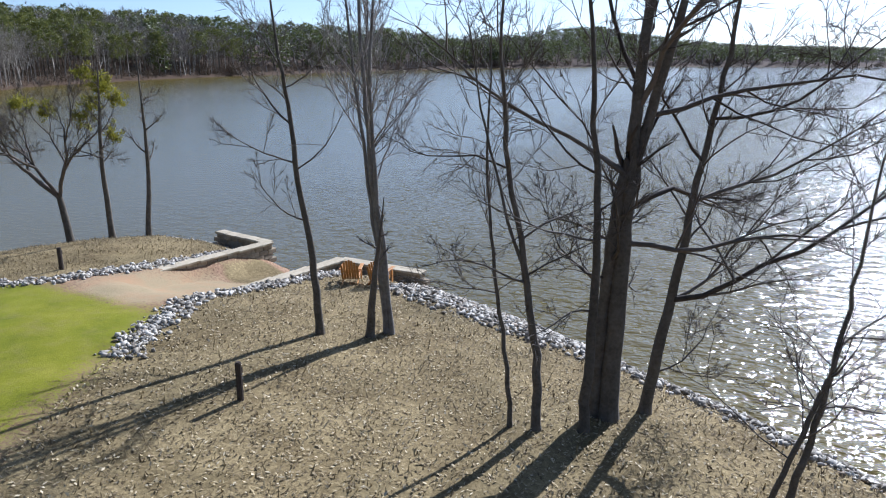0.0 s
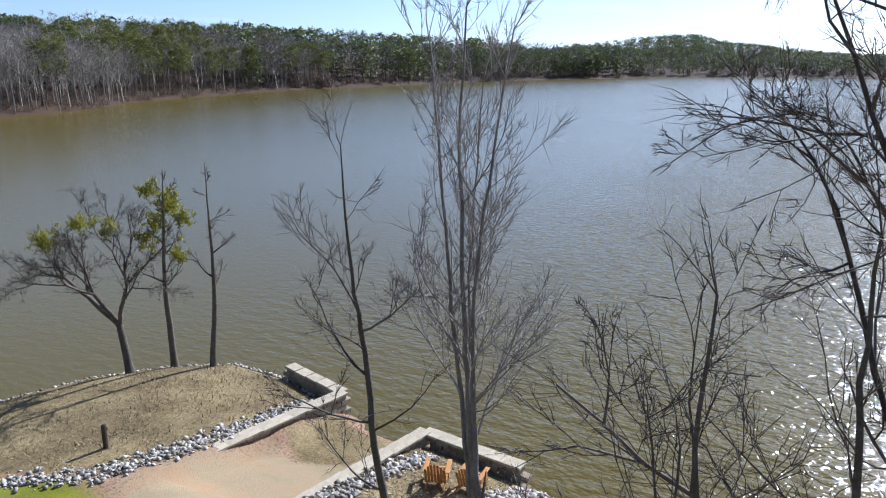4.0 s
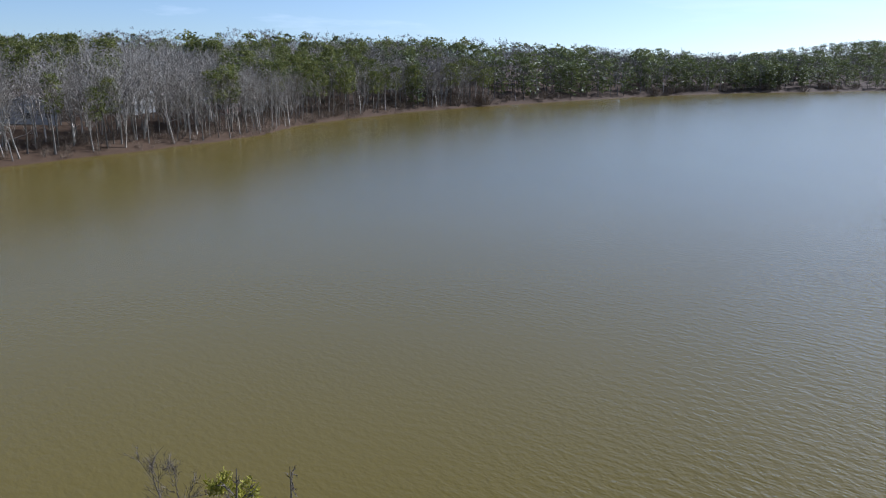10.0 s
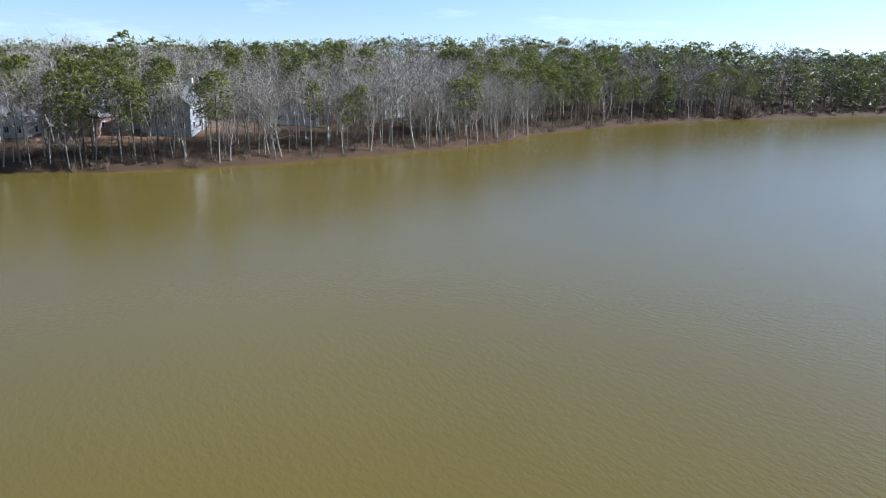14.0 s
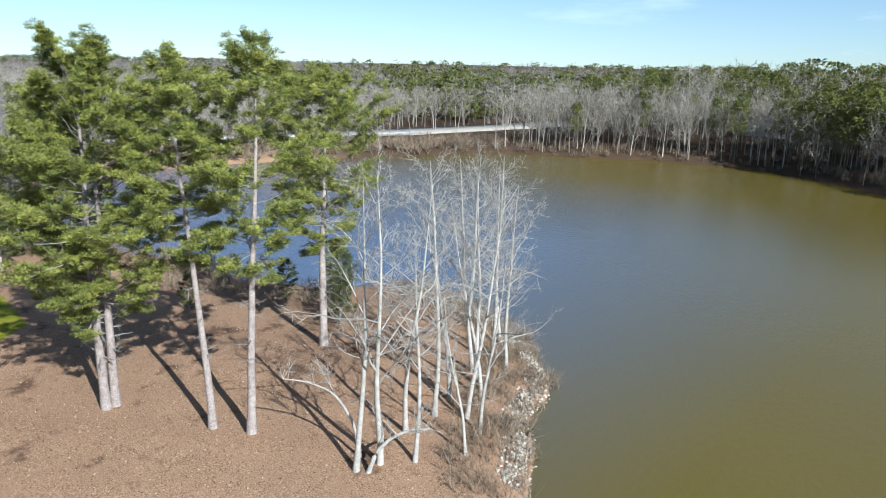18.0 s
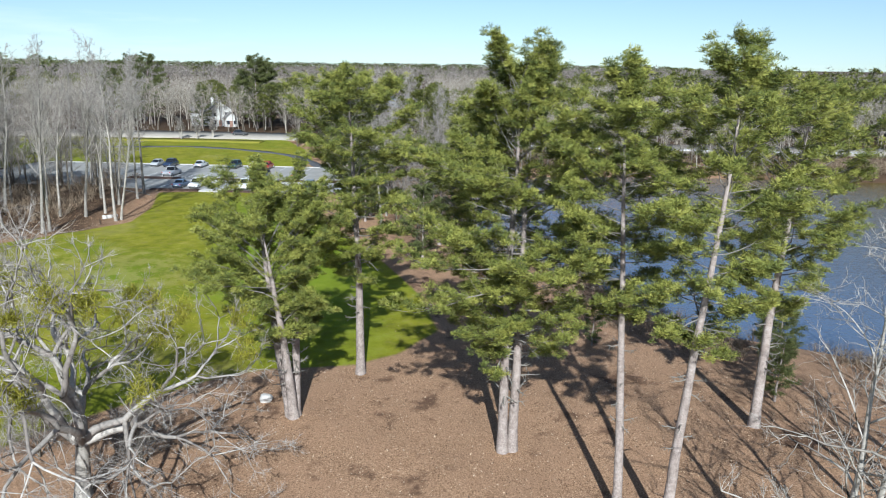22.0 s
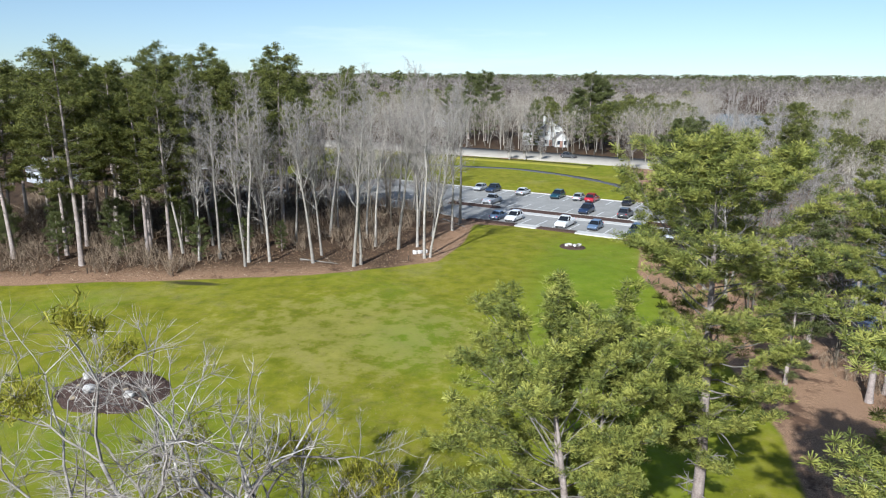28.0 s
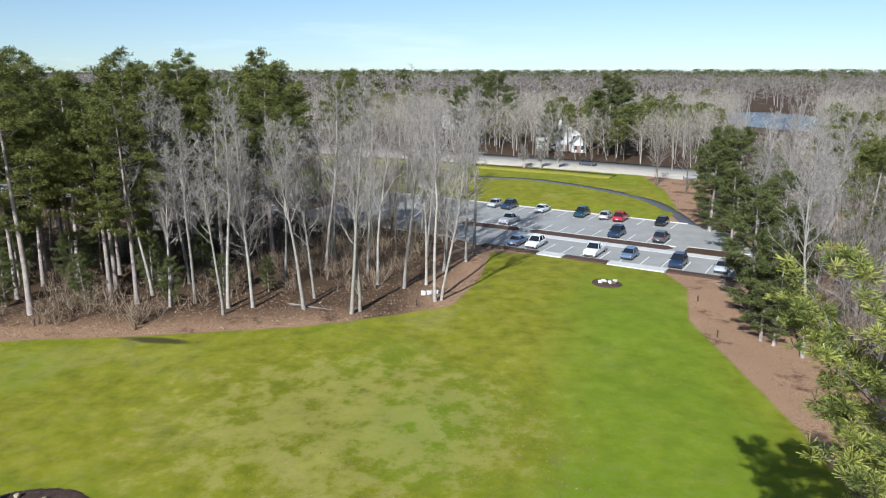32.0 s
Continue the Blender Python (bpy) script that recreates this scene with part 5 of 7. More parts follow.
woods("south_woods", 2500, (-900, 900, -980, -400), lambda x, y: (y < -400) & (np.abs(x) < 700 - (y + 400) * 0.1), 9.6, -0.22, 6, "distant leafless woods to the skyline", 0.76, True, patches=0.006, wide=1.7, green_mat=M_NEEDLE_WOOD)
woods("east_woods", 330, (98, 420, -520, -80), lambda x, y: on_land(x, y) > 14, 8.0, 0.4, 7, "mixed woods beyond the lawn", 1.1, True, wide=1.2)
brush("wood_brush", 380, (16, 100, -150, -88), lambda x, y: (ring_distance(x, y, LAWN) < -4 - 6 * (x < 40)) & (x > 14 + 0.2 * (y + 150)), 1.9, 22, "leafless brush under the trees beside the lawn", 1.1)
brush("lagoon_brush", 300, (-62, -20, -150, -40), lambda x, y: (on_land(x, y) > 0.2) & (on_land(x, y) < 11) & (ring_distance(x, y, LAWN) < -4), 1.9, 23, "leafless brush along the lagoon", 0.8)
woods("far_shore_edge", 420, (-260, 3000, 150, 860), lambda x, y: (on_land(x, y) > 0.3) & (on_land(x, y) < 9) & (x < 800), 5.0, 0.35, 8, "line of trees along the far shore", 0.7, True, wide=1.6)
brush("inlet_brush", 800, (-260, 400, 140, 860), lambda x, y: (on_land(x, y) > 0.0) & (on_land(x, y) < 7), 3.0, 24, "brush along the far shore line", 2.0, BRF)
woods("lagoon_bank_woods", 240, (-150, -48, -238, -136), lambda x, y: (on_land(x, y) > 0.5) & (y > -240 + 0.46 * np.clip(30 - x, 0, 300)), 3.2, 0.2, 9, "leafless trees on the lagoon's far bank", 0.62)
brush("lagoon_bank_brush", 520, (-200, -48, -215, -120), lambda x, y: (on_land(x, y) > 0.0) & (on_land(x, y) < 20) & (y > -226 + 0.46 * np.clip(30 - x, 0, 300)), 1.8, 25, "brush along the lagoon's far bank", 1.0, BRF)
brush("point_brush", 170, (-62, -30, -38, -4), lambda x, y: (on_land(x, y) > -0.3) & (on_land(x, y) < 5.5), 0.8, 26, "thin leafless brush behind the stony edge", 0.62)
woods("bank_edge_trees", 460, (-230, -140, -110, 170), lambda x, y: (on_land(x, y) > 0.3) & (on_land(x, y) < 13) & (x < -140), 1.9, -0.2, 10, "slender leafless trees along the far bank", 0.82, wide=0.75)
# ---- stones, walls, chairs on the small point ----
M_STONE = island_plain("pale_riprap_stone", [(0.0, (0.11, 0.092, 0.068)), (0.4, (0.32, 0.285, 0.225)), (0.8, (0.60, 0.55, 0.46)), (1.0, (0.22, 0.165, 0.11))], 0.85, 0.5, 5.0)
M_STONE_ONE = plain("pale_stone", (0.18, 0.155, 0.12), (0.58, 0.53, 0.44), 3.0, 0.85, 0.25, bumpy=0.5, dist=0.02, vary=0.42)
M_BLOCK = plain("tan_stone_block", (0.20, 0.15, 0.095), (0.40, 0.33, 0.225), 3.0, 0.9, 0.2, bumpy=0.6, dist=0.02, vary=0.22)
M_CAP = plain("tan_capstone", (0.36, 0.29, 0.185), (0.54, 0.46, 0.32), 2.5, 0.9, 0.2, bumpy=0.4, dist=0.01, vary=0.08)
M_CEDAR = plain("oiled_cedar", (0.36, 0.15, 0.032), (0.56, 0.27, 0.07), 6.0, 0.55, 0.35, bumpy=0.2, dist=0.004, vary=0.06)
M_POST = plain("weathered_dark_wood", (0.035, 0.026, 0.02), (0.085, 0.066, 0.05), 8.0, 0.85, 0.2, bumpy=0.4, dist=0.005)
M_STRAW = island_plain("dry_grass_blades", [(0.0, (0.12, 0.085, 0.04)), (0.55, (0.22, 0.165, 0.08)), (0.85, (0.36, 0.275, 0.135)), (1.0, (0.50, 0.40, 0.21))], 0.85, 0, translucent=0.2)


def stone_mesh(seed, rough=0.25):
    """A quarried stone: the hull of a few random points."""
    rng = np.random.default_rng(seed)
    bm = bmesh.new()
    p = rng.normal(0, 1, (10, 3))
    p /= np.linalg.norm(p, axis=1, keepdims=True)
    p *= rng.uniform(1 - rough, 1 + rough, (10, 1)) * np.array([1.0, 0.8, 0.62])
    for v in p:
        bm.verts.new(v * 0.5)
    bmesh.ops.convex_hull(bm, input=bm.verts)
    bmesh.ops.delete(bm, geom=[v for v in bm.verts if not v.link_faces], context="VERTS")
    bmesh.ops.triangulate(bm, faces=bm.faces)
    me = bpy.data.meshes.new("stone")
    bm.to_mesh(me)
    bm.free()
    return me


STONES = [stone_mesh(300 + k, 0.32) for k in range(8)]
for me in STONES:
    me.materials.append(M_STONE_ONE)


def arrays_of(me):
    v = np.empty(len(me.vertices) * 3)
    me.vertices.foreach_get("co", v)
    return v.reshape(-1, 3), np.array([p.vertices[:] for p in me.polygons])


STONE_ARR = [arrays_of(me) for me in STONES]


def along(line, widths, n, rng):
    """Random places on a strip along a line; widths at its two ends."""
    line = np.array(line, float)
    seg = np.linalg.norm(np.diff(line, axis=0), axis=1)
    cum = np.r_[0, np.cumsum(seg)]
    t = rng.uniform(0, cum[-1], n)
    i = np.clip(np.searchsorted(cum, t) - 1, 0, len(seg) - 1)
    f = (t - cum[i]) / seg[i]
    d = (line[i + 1] - line[i]) / seg[i][:, None]
    w = widths[0] + (widths[1] - widths[0]) * t / cum[-1]
    o = rng.normal(0, 0.36, n).clip(-0.8, 0.8) * w
    return line[i] + d * (f * seg[i])[:, None] + np.stack([-d[:, 1], d[:, 0]], -1) * o[:, None], t / cum[-1]


def riprap(line, widths, n, single, sizes, seed, label):
    rng = np.random.default_rng(seed)
    n = int(n * 1.9)
    xy, _ = along(line, widths, n, rng)
    z = np.maximum(land_height(xy[:, 0], xy[:, 1]), -0.25)
    cx, cy = xy.mean(0)
    ob = empty("riprap", float(cx), float(cy), 0)
    tagged(ob, label, "rocks")
    fill = Heap()
    for k in range(n):
        s = 0.66 * (sizes[0] + (sizes[1] - sizes[0]) * rng.uniform(0, 1) ** 2)
        turn = Euler((rng.uniform(-0.4, 0.4), rng.uniform(-0.4, 0.4), rng.uniform(0, 6.28)))
        at = Vector((xy[k, 0] - cx, xy[k, 1] - cy, z[k] + s * 0.14))
        if k < single:
            child("stone", STONES[k % 8], ob, m=Matrix.LocRotScale(at, turn, (s, s, s)))
        else:
            v, f = STONE_ARR[k % 8]
            fill.add(v * s @ np.array(turn.to_matrix()).T + np.array(at), f)
    if fill.n:
        tagged(child("stone_fill", fill.mesh("stone_fill"), ob, M_STONE), kind="stuff")
    return ob


riprap([(-14.9, 13.0), (-12.9, 14.1), (-12.2, 16.0), (-11.9, 18.5), (-11.4, 21.5), (-11.2, 22.6)], (0.75, 0.6), 640, 120, (0.12, 0.42), 1, "strip of pale riprap stones along the retaining wall")
riprap([(-24.5, 9.5), (-19, 11.4), (-14.9, 13.0)], (0.5, 0.7), 300, 20, (0.12, 0.36), 11, "strip of pale riprap stones at the lawn's edge")
riprap([(-5.6, 9.9), (-6.2, 11.5), (-7.0, 13.6), (-7.5, 15.0), (-6.7, 16.5), (-6.1, 19.3), (-5.5, 21.2)], (0.8, 0.55), 760, 140, (0.12, 0.45), 2, "strip of pale riprap stones beside the boat ramp")
riprap([(-2.6, 20.6), (-1.2, 19.9), (0.3, 19.1), (2.0, 18.5), (4.2, 17.4)], (2.1, 1.6), 1500, 260, (0.14, 0.5), 3, "bank of pale grey riprap stones at the water")
riprap([(4.2, 17.4), (6.3, 16.2), (8.5, 14.9), (10.4, 13.6), (13.2, 11.2), (16.4, 8.6)], (1.3, 0.9), 900, 160, (0.14, 0.5), 4, "narrow edge of riprap stones along the shore")
riprap([(-10.7, 23.3), (-14, 24.2), (-17, 24.2), (-19.4, 22.4), (-21.3, 20.0), (-22.9, 16.2), (-24.2, 11)], (0.65, 0.65), 900, 90, (0.12, 0.42), 5, "rim of pale riprap stones round the mound")
riprap([(-33.6, -5.2), (-38.0, -7.8), (-41.0, -10.4), (-43.2, -11.4), (-46.3, -12.2), (-49.0, -14.3), (-53.2, -20.0), (-56.4, -25.4), (-58, -31)], (1.5, 1.2), 1900, 150, (0.2, 0.6), 6, "bank of pale riprap stones round the wooded point")


def box_mesh(name, sx, sy, sz, bevel=0.015, jit=0.0, seed=0):
    rng = np.random.default_rng(seed)
    bm = bmesh.new()
    bmesh.ops.create_cube(bm, size=1.0)
    for v in bm.verts:
        v.co = Vector((v.co.x * sx, v.co.y * sy, v.co.z * sz)) + Vector(rng.normal(0, jit, 3))
    if bevel:
        bmesh.ops.bevel(bm, geom=list(bm.edges), offset=bevel, segments=1, affect="EDGES")
    me = bpy.data.meshes.new(name)
    bm.to_mesh(me)
    bm.free()
    return me


def bm_box(bm, x, y, z, sx, sy, sz, rot=None, bevel=0.0):
    """A box with rounded edges, centred, added to a bmesh."""
    r = bmesh.ops.create_cube(bm, size=1.0)
    m = Matrix.Translation((x, y, z)) @ (rot or Matrix()) @ Matrix.Diagonal((sx, sy, sz, 1))
    bmesh.ops.transform(bm, matrix=m, verts=r["verts"])
    if bevel:
        es = list({e for v in r["verts"] for e in v.link_edges})
        bmesh.ops.bevel(bm, geom=es, offset=bevel, segments=1, affect="EDGES")


BLOCKS = [box_mesh("block", 0.50, 0.32, 0.20, 0.02, 0.012, k) for k in range(4)]
CAPS = [box_mesh("capstone", 0.66, 0.52, 0.09, 0.012, 0.006, 9 + k) for k in range(3)]
for me in BLOCKS:
    me.materials.append(M_BLOCK)
for me in CAPS:
    me.materials.append(M_CAP)


def stone_wall(points, tops, label):
    """A low wall of coursed blocks under capstones along a line; blocks reach down to the ground."""
    ob = empty("retaining_wall", points[0][0], points[0][1], 0)
    tagged(ob, label, "wall")
    n = 0
    for j, ((ax, ay), (bx, by)) in enumerate(zip(points, points[1:])):
        top_at = lambda f: tops[j] + (tops[j + 1] - tops[j]) * f
        L = math.hypot(bx - ax, by - ay)
        a = math.degrees(math.atan2(by - ay, bx - ax))
        nc = max(1, round(L / 0.665))
        for k in range(nc):
            f = (k + 0.5) / nc
            child("capstone", CAPS[n % 3], ob, m=pose(ax + (bx - ax) * f - points[0][0], ay + (by - ay) * f - points[0][1], top_at(f), 0, 0, a))
            n += 1
        for row in range(7):
            nb = round(L / 0.51)
            for k in range(nb):
                f = (k + 0.5 + (0.5 if row % 2 else 0)) / nb
                if f > 1:
                    continue
                zc = top_at(f) - 0.15 - 0.205 * row
                x, y = ax + (bx - ax) * f, ay + (by - ay) * f
                side = min(ground_z(x + 0.45 * (by - ay) / L, y - 0.45 * (bx - ax) / L), ground_z(x - 0.45 * (by - ay) / L, y + 0.45 * (bx - ax) / L))
                if zc + 0.1 < side - 0.05 or zc < -0.5:
                    continue
                child("block", BLOCKS[n % 4], ob, m=pose(x - points[0][0], y - points[0][1], zc, 0, 0, a + 180 * (n % 2)))
                n += 1
    return ob


stone_wall([(-11.55, 16.6), (-10.45, 23.1), (-13.9, 24.1)], (1.45, 1.2, 1.16), "low retaining wall of tan stone blocks with pale capstones")
stone_wall([(-7.35, 15.9), (-6.35, 22.2), (-2.6, 21.8)], (1.42, 1.12, 1.08), "low tan stone wall round the sitting place")


def adirondack(x, y, rz, label):
    ob = empty("garden_chair", x, y, ground_z(x, y) + 0.0, rz)
    tagged(ob, label, "chair", "chairs by the water")
    tilt = Matrix.Rotation(radians(-24), 4, "X")
    for k in range(7):
        o = (k - 3) * 0.088
        bm = bmesh.new()
        h = 0.86 - 0.028 * (k - 3) ** 2
        bm_box(bm, 0, 0, h / 2, 0.078, 0.02, h, bevel=0.006)
        bmesh.ops.transform(bm, matrix=Matrix.Translation((o * 1.05, -0.24, 0.20)) @ Matrix.Rotation(radians(22), 4, "X"), verts=bm.verts)
        part("back_slat", bm, M_CEDAR, ob)
    for k in range(6):
        bm = bmesh.new()
        bm_box(bm, 0, -0.16 + 0.1 * k, 0.255 + 0.024 * k, 0.56, 0.088, 0.022, bevel=0.005)
        part("seat_slat", bm, M_CEDAR, ob)
    for s in (-1, 1):
        bm = bmesh.new()
        bm_box(bm, s * 0.30, 0.40, 0.28, 0.035, 0.11, 0.56, bevel=0.006)
        part("front_leg", bm, M_CEDAR, ob)
        bm = bmesh.new()
        bm_box(bm, s * 0.27, -0.02, 0.20, 0.03, 0.95, 0.12, Matrix.Rotation(radians(16), 4, "X"), 0.006)
        part("side_rail", bm, M_CEDAR, ob)
        bm = bmesh.new()
        bm_box(bm, s * 0.33, 0.10, 0.57, 0.14, 0.76, 0.024, bevel=0.008)
        part("armrest", bm, M_CEDAR, ob)
    bm = bmesh.new()
    bm_box(bm, 0, -0.36, 0.52, 0.66, 0.03, 0.07, bevel=0.006)
    part("back_brace", bm, M_CEDAR, ob)
    return ob


adirondack(-4.45, 19.55, 0.35, "orange-brown slatted wooden garden chair facing the lake")
adirondack(-3.45, 19.85, 0.05, "orange-brown slatted wooden garden chair beside another")


def stake(x, y, h, r, label):
    ob = empty("wooden_post", x, y, ground_z(x, y) - 0.1)
    tagged(ob, label, "post", "posts")
    bm = bmesh.new()
    bmesh.ops.create_cone(bm, cap_ends=True, segments=10, radius1=r, radius2=r * 0.95, depth=h, matrix=Matrix.Translation((0, 0, h / 2)))
    bmesh.ops.bevel(bm, geom=[e for e in bm.edges if all(abs(v.co.z - h) < 1e-3 for v in e.verts)], offset=r * 0.3, segments=2, affect="EDGES")
    part("shaft", bm, M_POST, ob)
    bm = bmesh.new()
    bm_box(bm, 0, r, h * 0.8, r * 1.3, 0.02, 0.12, bevel=0.004)
    part("plate", bm, M_POST, ob)


stake(-1.65, 9.45, 1.0, 0.075, "dark wooden post in dry grass")
for x, y in ((54.9, -89.8), (43.6, -91.0), (-17.6, -100.5), (-17.4, -112), (15.6, -104.0), (-14.0, 15.6)):
    stake(x, y, 0.9, 0.08, "short dark wooden post at the lawn's edge")

# dry grass blades on the point and the mound
rng = np.random.default_rng(31)
heap = Heap()
for ring, n in ((STRAW, 90000), (MOUND, 24000)):
    r = np.array(ring)
    p = rng.uniform(r.min(0), r.max(0), (n * 2, 2))
    dist = ring_distance(p[:, 0], p[:, 1], ring)
    keep = (dist > 0.2) & (on_land(p[:, 0], p[:, 1]) > 1.2) & (np.sin(p[:, 0] * 1.7) * np.cos(p[:, 1] * 1.9) + rng.uniform(-1, 1, len(p)) > -0.6)
    p = p[keep][:n]
    m = len(p)
    base = np.stack([p[:, 0], p[:, 1], land_height(p[:, 0], p[:, 1]) - 0.01], -1)
    d = np.stack([rng.normal(0, 1, m), rng.normal(0, 1, m), rng.uniform(0.0, 0.6, m)], -1)
    d /= np.linalg.norm(d, axis=1, keepdims=True)
    s = np.cross(d, [0, 0, 1.0])
    s /= np.linalg.norm(s, axis=1, keepdims=True) + 1e-9
    w, ln = rng.uniform(0.008, 0.026, (m, 1)), rng.uniform(0.06, 0.22, (m, 1))
    v = np.stack([base - s * w, base + s * w, base + d * ln], 1).reshape(-1, 3)
    heap.add(v, np.arange(m * 3).reshape(-1, 3))
lone("dry_grass", heap.mesh("dry_grass"), M_STRAW, "tufts of dry straw-coloured grass on the point", "grass", "stuff")
# ---- beds in the lawn, car park, road, houses ----
M_MULCH = plain("dark_mulch", (0.035, 0.022, 0.018), (0.12, 0.078, 0.062), 5.0, 0.95, 0.1, bumpy=0.9, dist=0.06, fine=22.0)
M_BOULDER = plain("white_boulder", (0.36, 0.33, 0.29), (0.62, 0.59, 0.55), 1.5, 0.8, 0.25, bumpy=0.5, dist=0.04, vary=0.06)
M_ASPHALT = plain("worn_asphalt", (0.225, 0.217, 0.20), (0.335, 0.325, 0.30), 0.35, 0.9, 0.25, bumpy=0.2, dist=0.006, fine=14.0)
M_ASPHALT_DARK = plain("dark_asphalt", (0.055, 0.055, 0.06), (0.10, 0.10, 0.105), 0.6, 0.9, 0.25, bumpy=0.2, dist=0.006, fine=14.0)
M_CONCRETE = plain("pale_concrete", (0.42, 0.405, 0.375), (0.58, 0.56, 0.52), 0.8, 0.85, 0.25, bumpy=0.2, dist=0.005, fine=12.0)
M_ROAD = plain("pale_road", (0.25, 0.225, 0.185), (0.38, 0.345, 0.29), 0.3, 0.9, 0.25, bumpy=0.2, dist=0.006, fine=12.0)
M_VERGE = plain("grass_verge", (0.13, 0.135, 0.016), (0.24, 0.215, 0.035), 0.4, 0.95, 0.1, bumpy=0.4, dist=0.03, fine=9.0)
M_PAINT = plain("white_road_paint", (0.60, 0.60, 0.58), (0.80, 0.80, 0.78), 2.0, 0.7, 0.3, bumpy=0)
M_GLASS, _n, _l, _b = material("dark_car_glass", 0.06, 0.6)
_b.inputs["Base Color"].default_value = (0.012, 0.014, 0.017, 1)
M_TYRE = plain("tyre_rubber", (0.012, 0.012, 0.012), (0.03, 0.03, 0.03), 10, 0.85, 0.2, bumpy=0)
M_RIM, _n, _l, _b = material("alloy_rim", 0.3, 0.5, 0.9)
_b.inputs["Base Color"].default_value = (0.5, 0.5, 0.51, 1)
M_LAMP, _n, _l, _b = material("clear_headlight", 0.1, 0.6)
_b.inputs["Base Color"].default_value = (0.75, 0.76, 0.78, 1)
M_TAIL, _n, _l, _b = material("red_tail_light", 0.2, 0.6)
_b.inputs["Base Color"].default_value = (0.45, 0.01, 0.01, 1)
M_TRIM = plain("black_trim", (0.015, 0.015, 0.015), (0.04, 0.04, 0.04), 8, 0.6, 0.3, bumpy=0)
M_STEEL, _n, _l, _b = material("galvanised_steel", 0.4, 0.5, 0.8)
_b.inputs["Base Color"].default_value = (0.62, 0.63, 0.64, 1)


def mulch_bed(cx, cy, ax, ay, turn, label, n=48):
    ob = empty("mulch_bed", cx, cy, 0, turn)
    tagged(ob, label, "flower bed")
    rng = np.random.default_rng(int(abs(cx) * 10))
    rings = [0.0, 0.3, 0.55, 0.8, 0.95, 1.0]
    v = [(0, 0, 0)]
    for r in rings[1:]:
        for k in range(n):
            a = 2 * math.pi * k / n
            rr = r * (1 + 0.02 * math.sin(3 * a + cx) + 0.015 * rng.normal())
            v.append((math.cos(a) * ax * rr, math.sin(a) * ay * rr, 0))
    v = np.array(v, float)
    c, s = math.cos(turn), math.sin(turn)
    z = land_height(cx + v[:, 0] * c - v[:, 1] * s, cy + v[:, 0] * s + v[:, 1] * c)
    rr = np.hypot(v[:, 0] / ax, v[:, 1] / ay)
    v[:, 2] = z + 0.06 + 0.22 * np.clip(1 - rr ** 3, 0, 1) - 0.10 * (rr > 0.97) + rng.normal(0, 0.015, len(v))
    f = [(0, 1 + k, 1 + (k + 1) % n) for k in range(n)]
    for r in range(len(rings) - 2):
        o, p = 1 + r * n, 1 + (r + 1) * n
        for k in range(n):
            k2 = (k + 1) % n
            f += [(o + k, p + k, p + k2), (o + k, p + k2, o + k2)]
    child("mulch", mesh_np("mulch", v, f, True), ob, M_MULCH)
    return ob


def boulder(x, y, sx, sy, sz, seed, label, lift=0.2, mat=None, name="boulder"):
    rng = np.random.default_rng(seed)
    bm = bmesh.new()
    bmesh.ops.create_icosphere(bm, subdivisions=3, radius=0.5)
    ph = rng.uniform(0, 6, 6)
    for v in bm.verts:
        c = v.co * 2
        k = 1 + 0.16 * math.sin(2.3 * c.x + ph[0]) * math.cos(2.1 * c.y + ph[1]) + 0.10 * math.sin(4 * c.z + 3 * c.x + ph[2]) + 0.05 * noise.noise(c * 3 + Vector((seed, 0, 0)))
        q = max(abs(c.x), abs(c.y), abs(c.z))
        v.co = v.co * k * (0.55 + 0.45 / max(q, 0.6))
        v.co = Vector((v.co.x * sx, v.co.y * sy, v.co.z * sz))
    me = bpy.data.meshes.new(name)
    for f in bm.faces:
        f.smooth = True
    bm.to_mesh(me)
    bm.free()
    ob = lone(name, me, mat or M_BOULDER, label, "rock")
    ob.matrix_basis = pose(x, y, ground_z(x, y) + sz * 0.36 + lift, 0, 0, rng.uniform(0, 360))
    return ob


mulch_bed(30.4, -59.0, 5.0, 4.0, -0.25, "oval bed of dark mulch set in the lawn")
mulch_bed(-6.9, -117.3, 2.0, 1.8, 0.0, "small round mulch bed in the lawn")
boulder(34.0, -60.7, 0.75, 0.6, 0.6, 1, "white boulder standing in a mulch bed")
boulder(31.85, -58.1, 1.05, 0.8, 0.7, 2, "large white boulder in a mulch bed")
boulder(28.3, -57.9, 0.95, 0.65, 0.5, 3, "flat white boulder in a mulch bed")
for k, (x, y) in enumerate([(33.4, -58.9), (32.6, -56.9), (30.4, -56.6), (29.9, -59.9), (27.6, -59.2), (30.9, -61.3), (27.0, -57.5), (32.9, -61.4), (29.2, -58.9), (30.2, -58.6)]):
    boulder(x, y, 0.42, 0.34, 0.3, 10 + k, "small stone lying on mulch", 0.18, M_BLOCK, "rock")
for k, (x, y) in enumerate([(-7.3, -117.0), (-6.5, -117.4), (-7.9, -117.8), (-6.0, -116.9)]):
    boulder(x, y, 0.8 - 0.1 * k, 0.55, 0.5, 30 + k, "pale stone in a small mulch bed", 0.15, None, "rock")
for k, (x, y) in enumerate([(-5.1, -40.2), (14.9, -108.5), (15.6, -108.2), (14.2, -108.9)]):
    boulder(x, y, 0.9 - 0.15 * k, 0.7, 0.6, 40 + k, "pale rock on fallen leaves", 0.0, None, "rock")
sh = bare_tree(seed=333, height=0.7, radius=0.012, crown_from=0.05, stems=5, limbs=20, levels=2, twigs=4, reach=0.5, twig_w=0.006, spread=0.9)
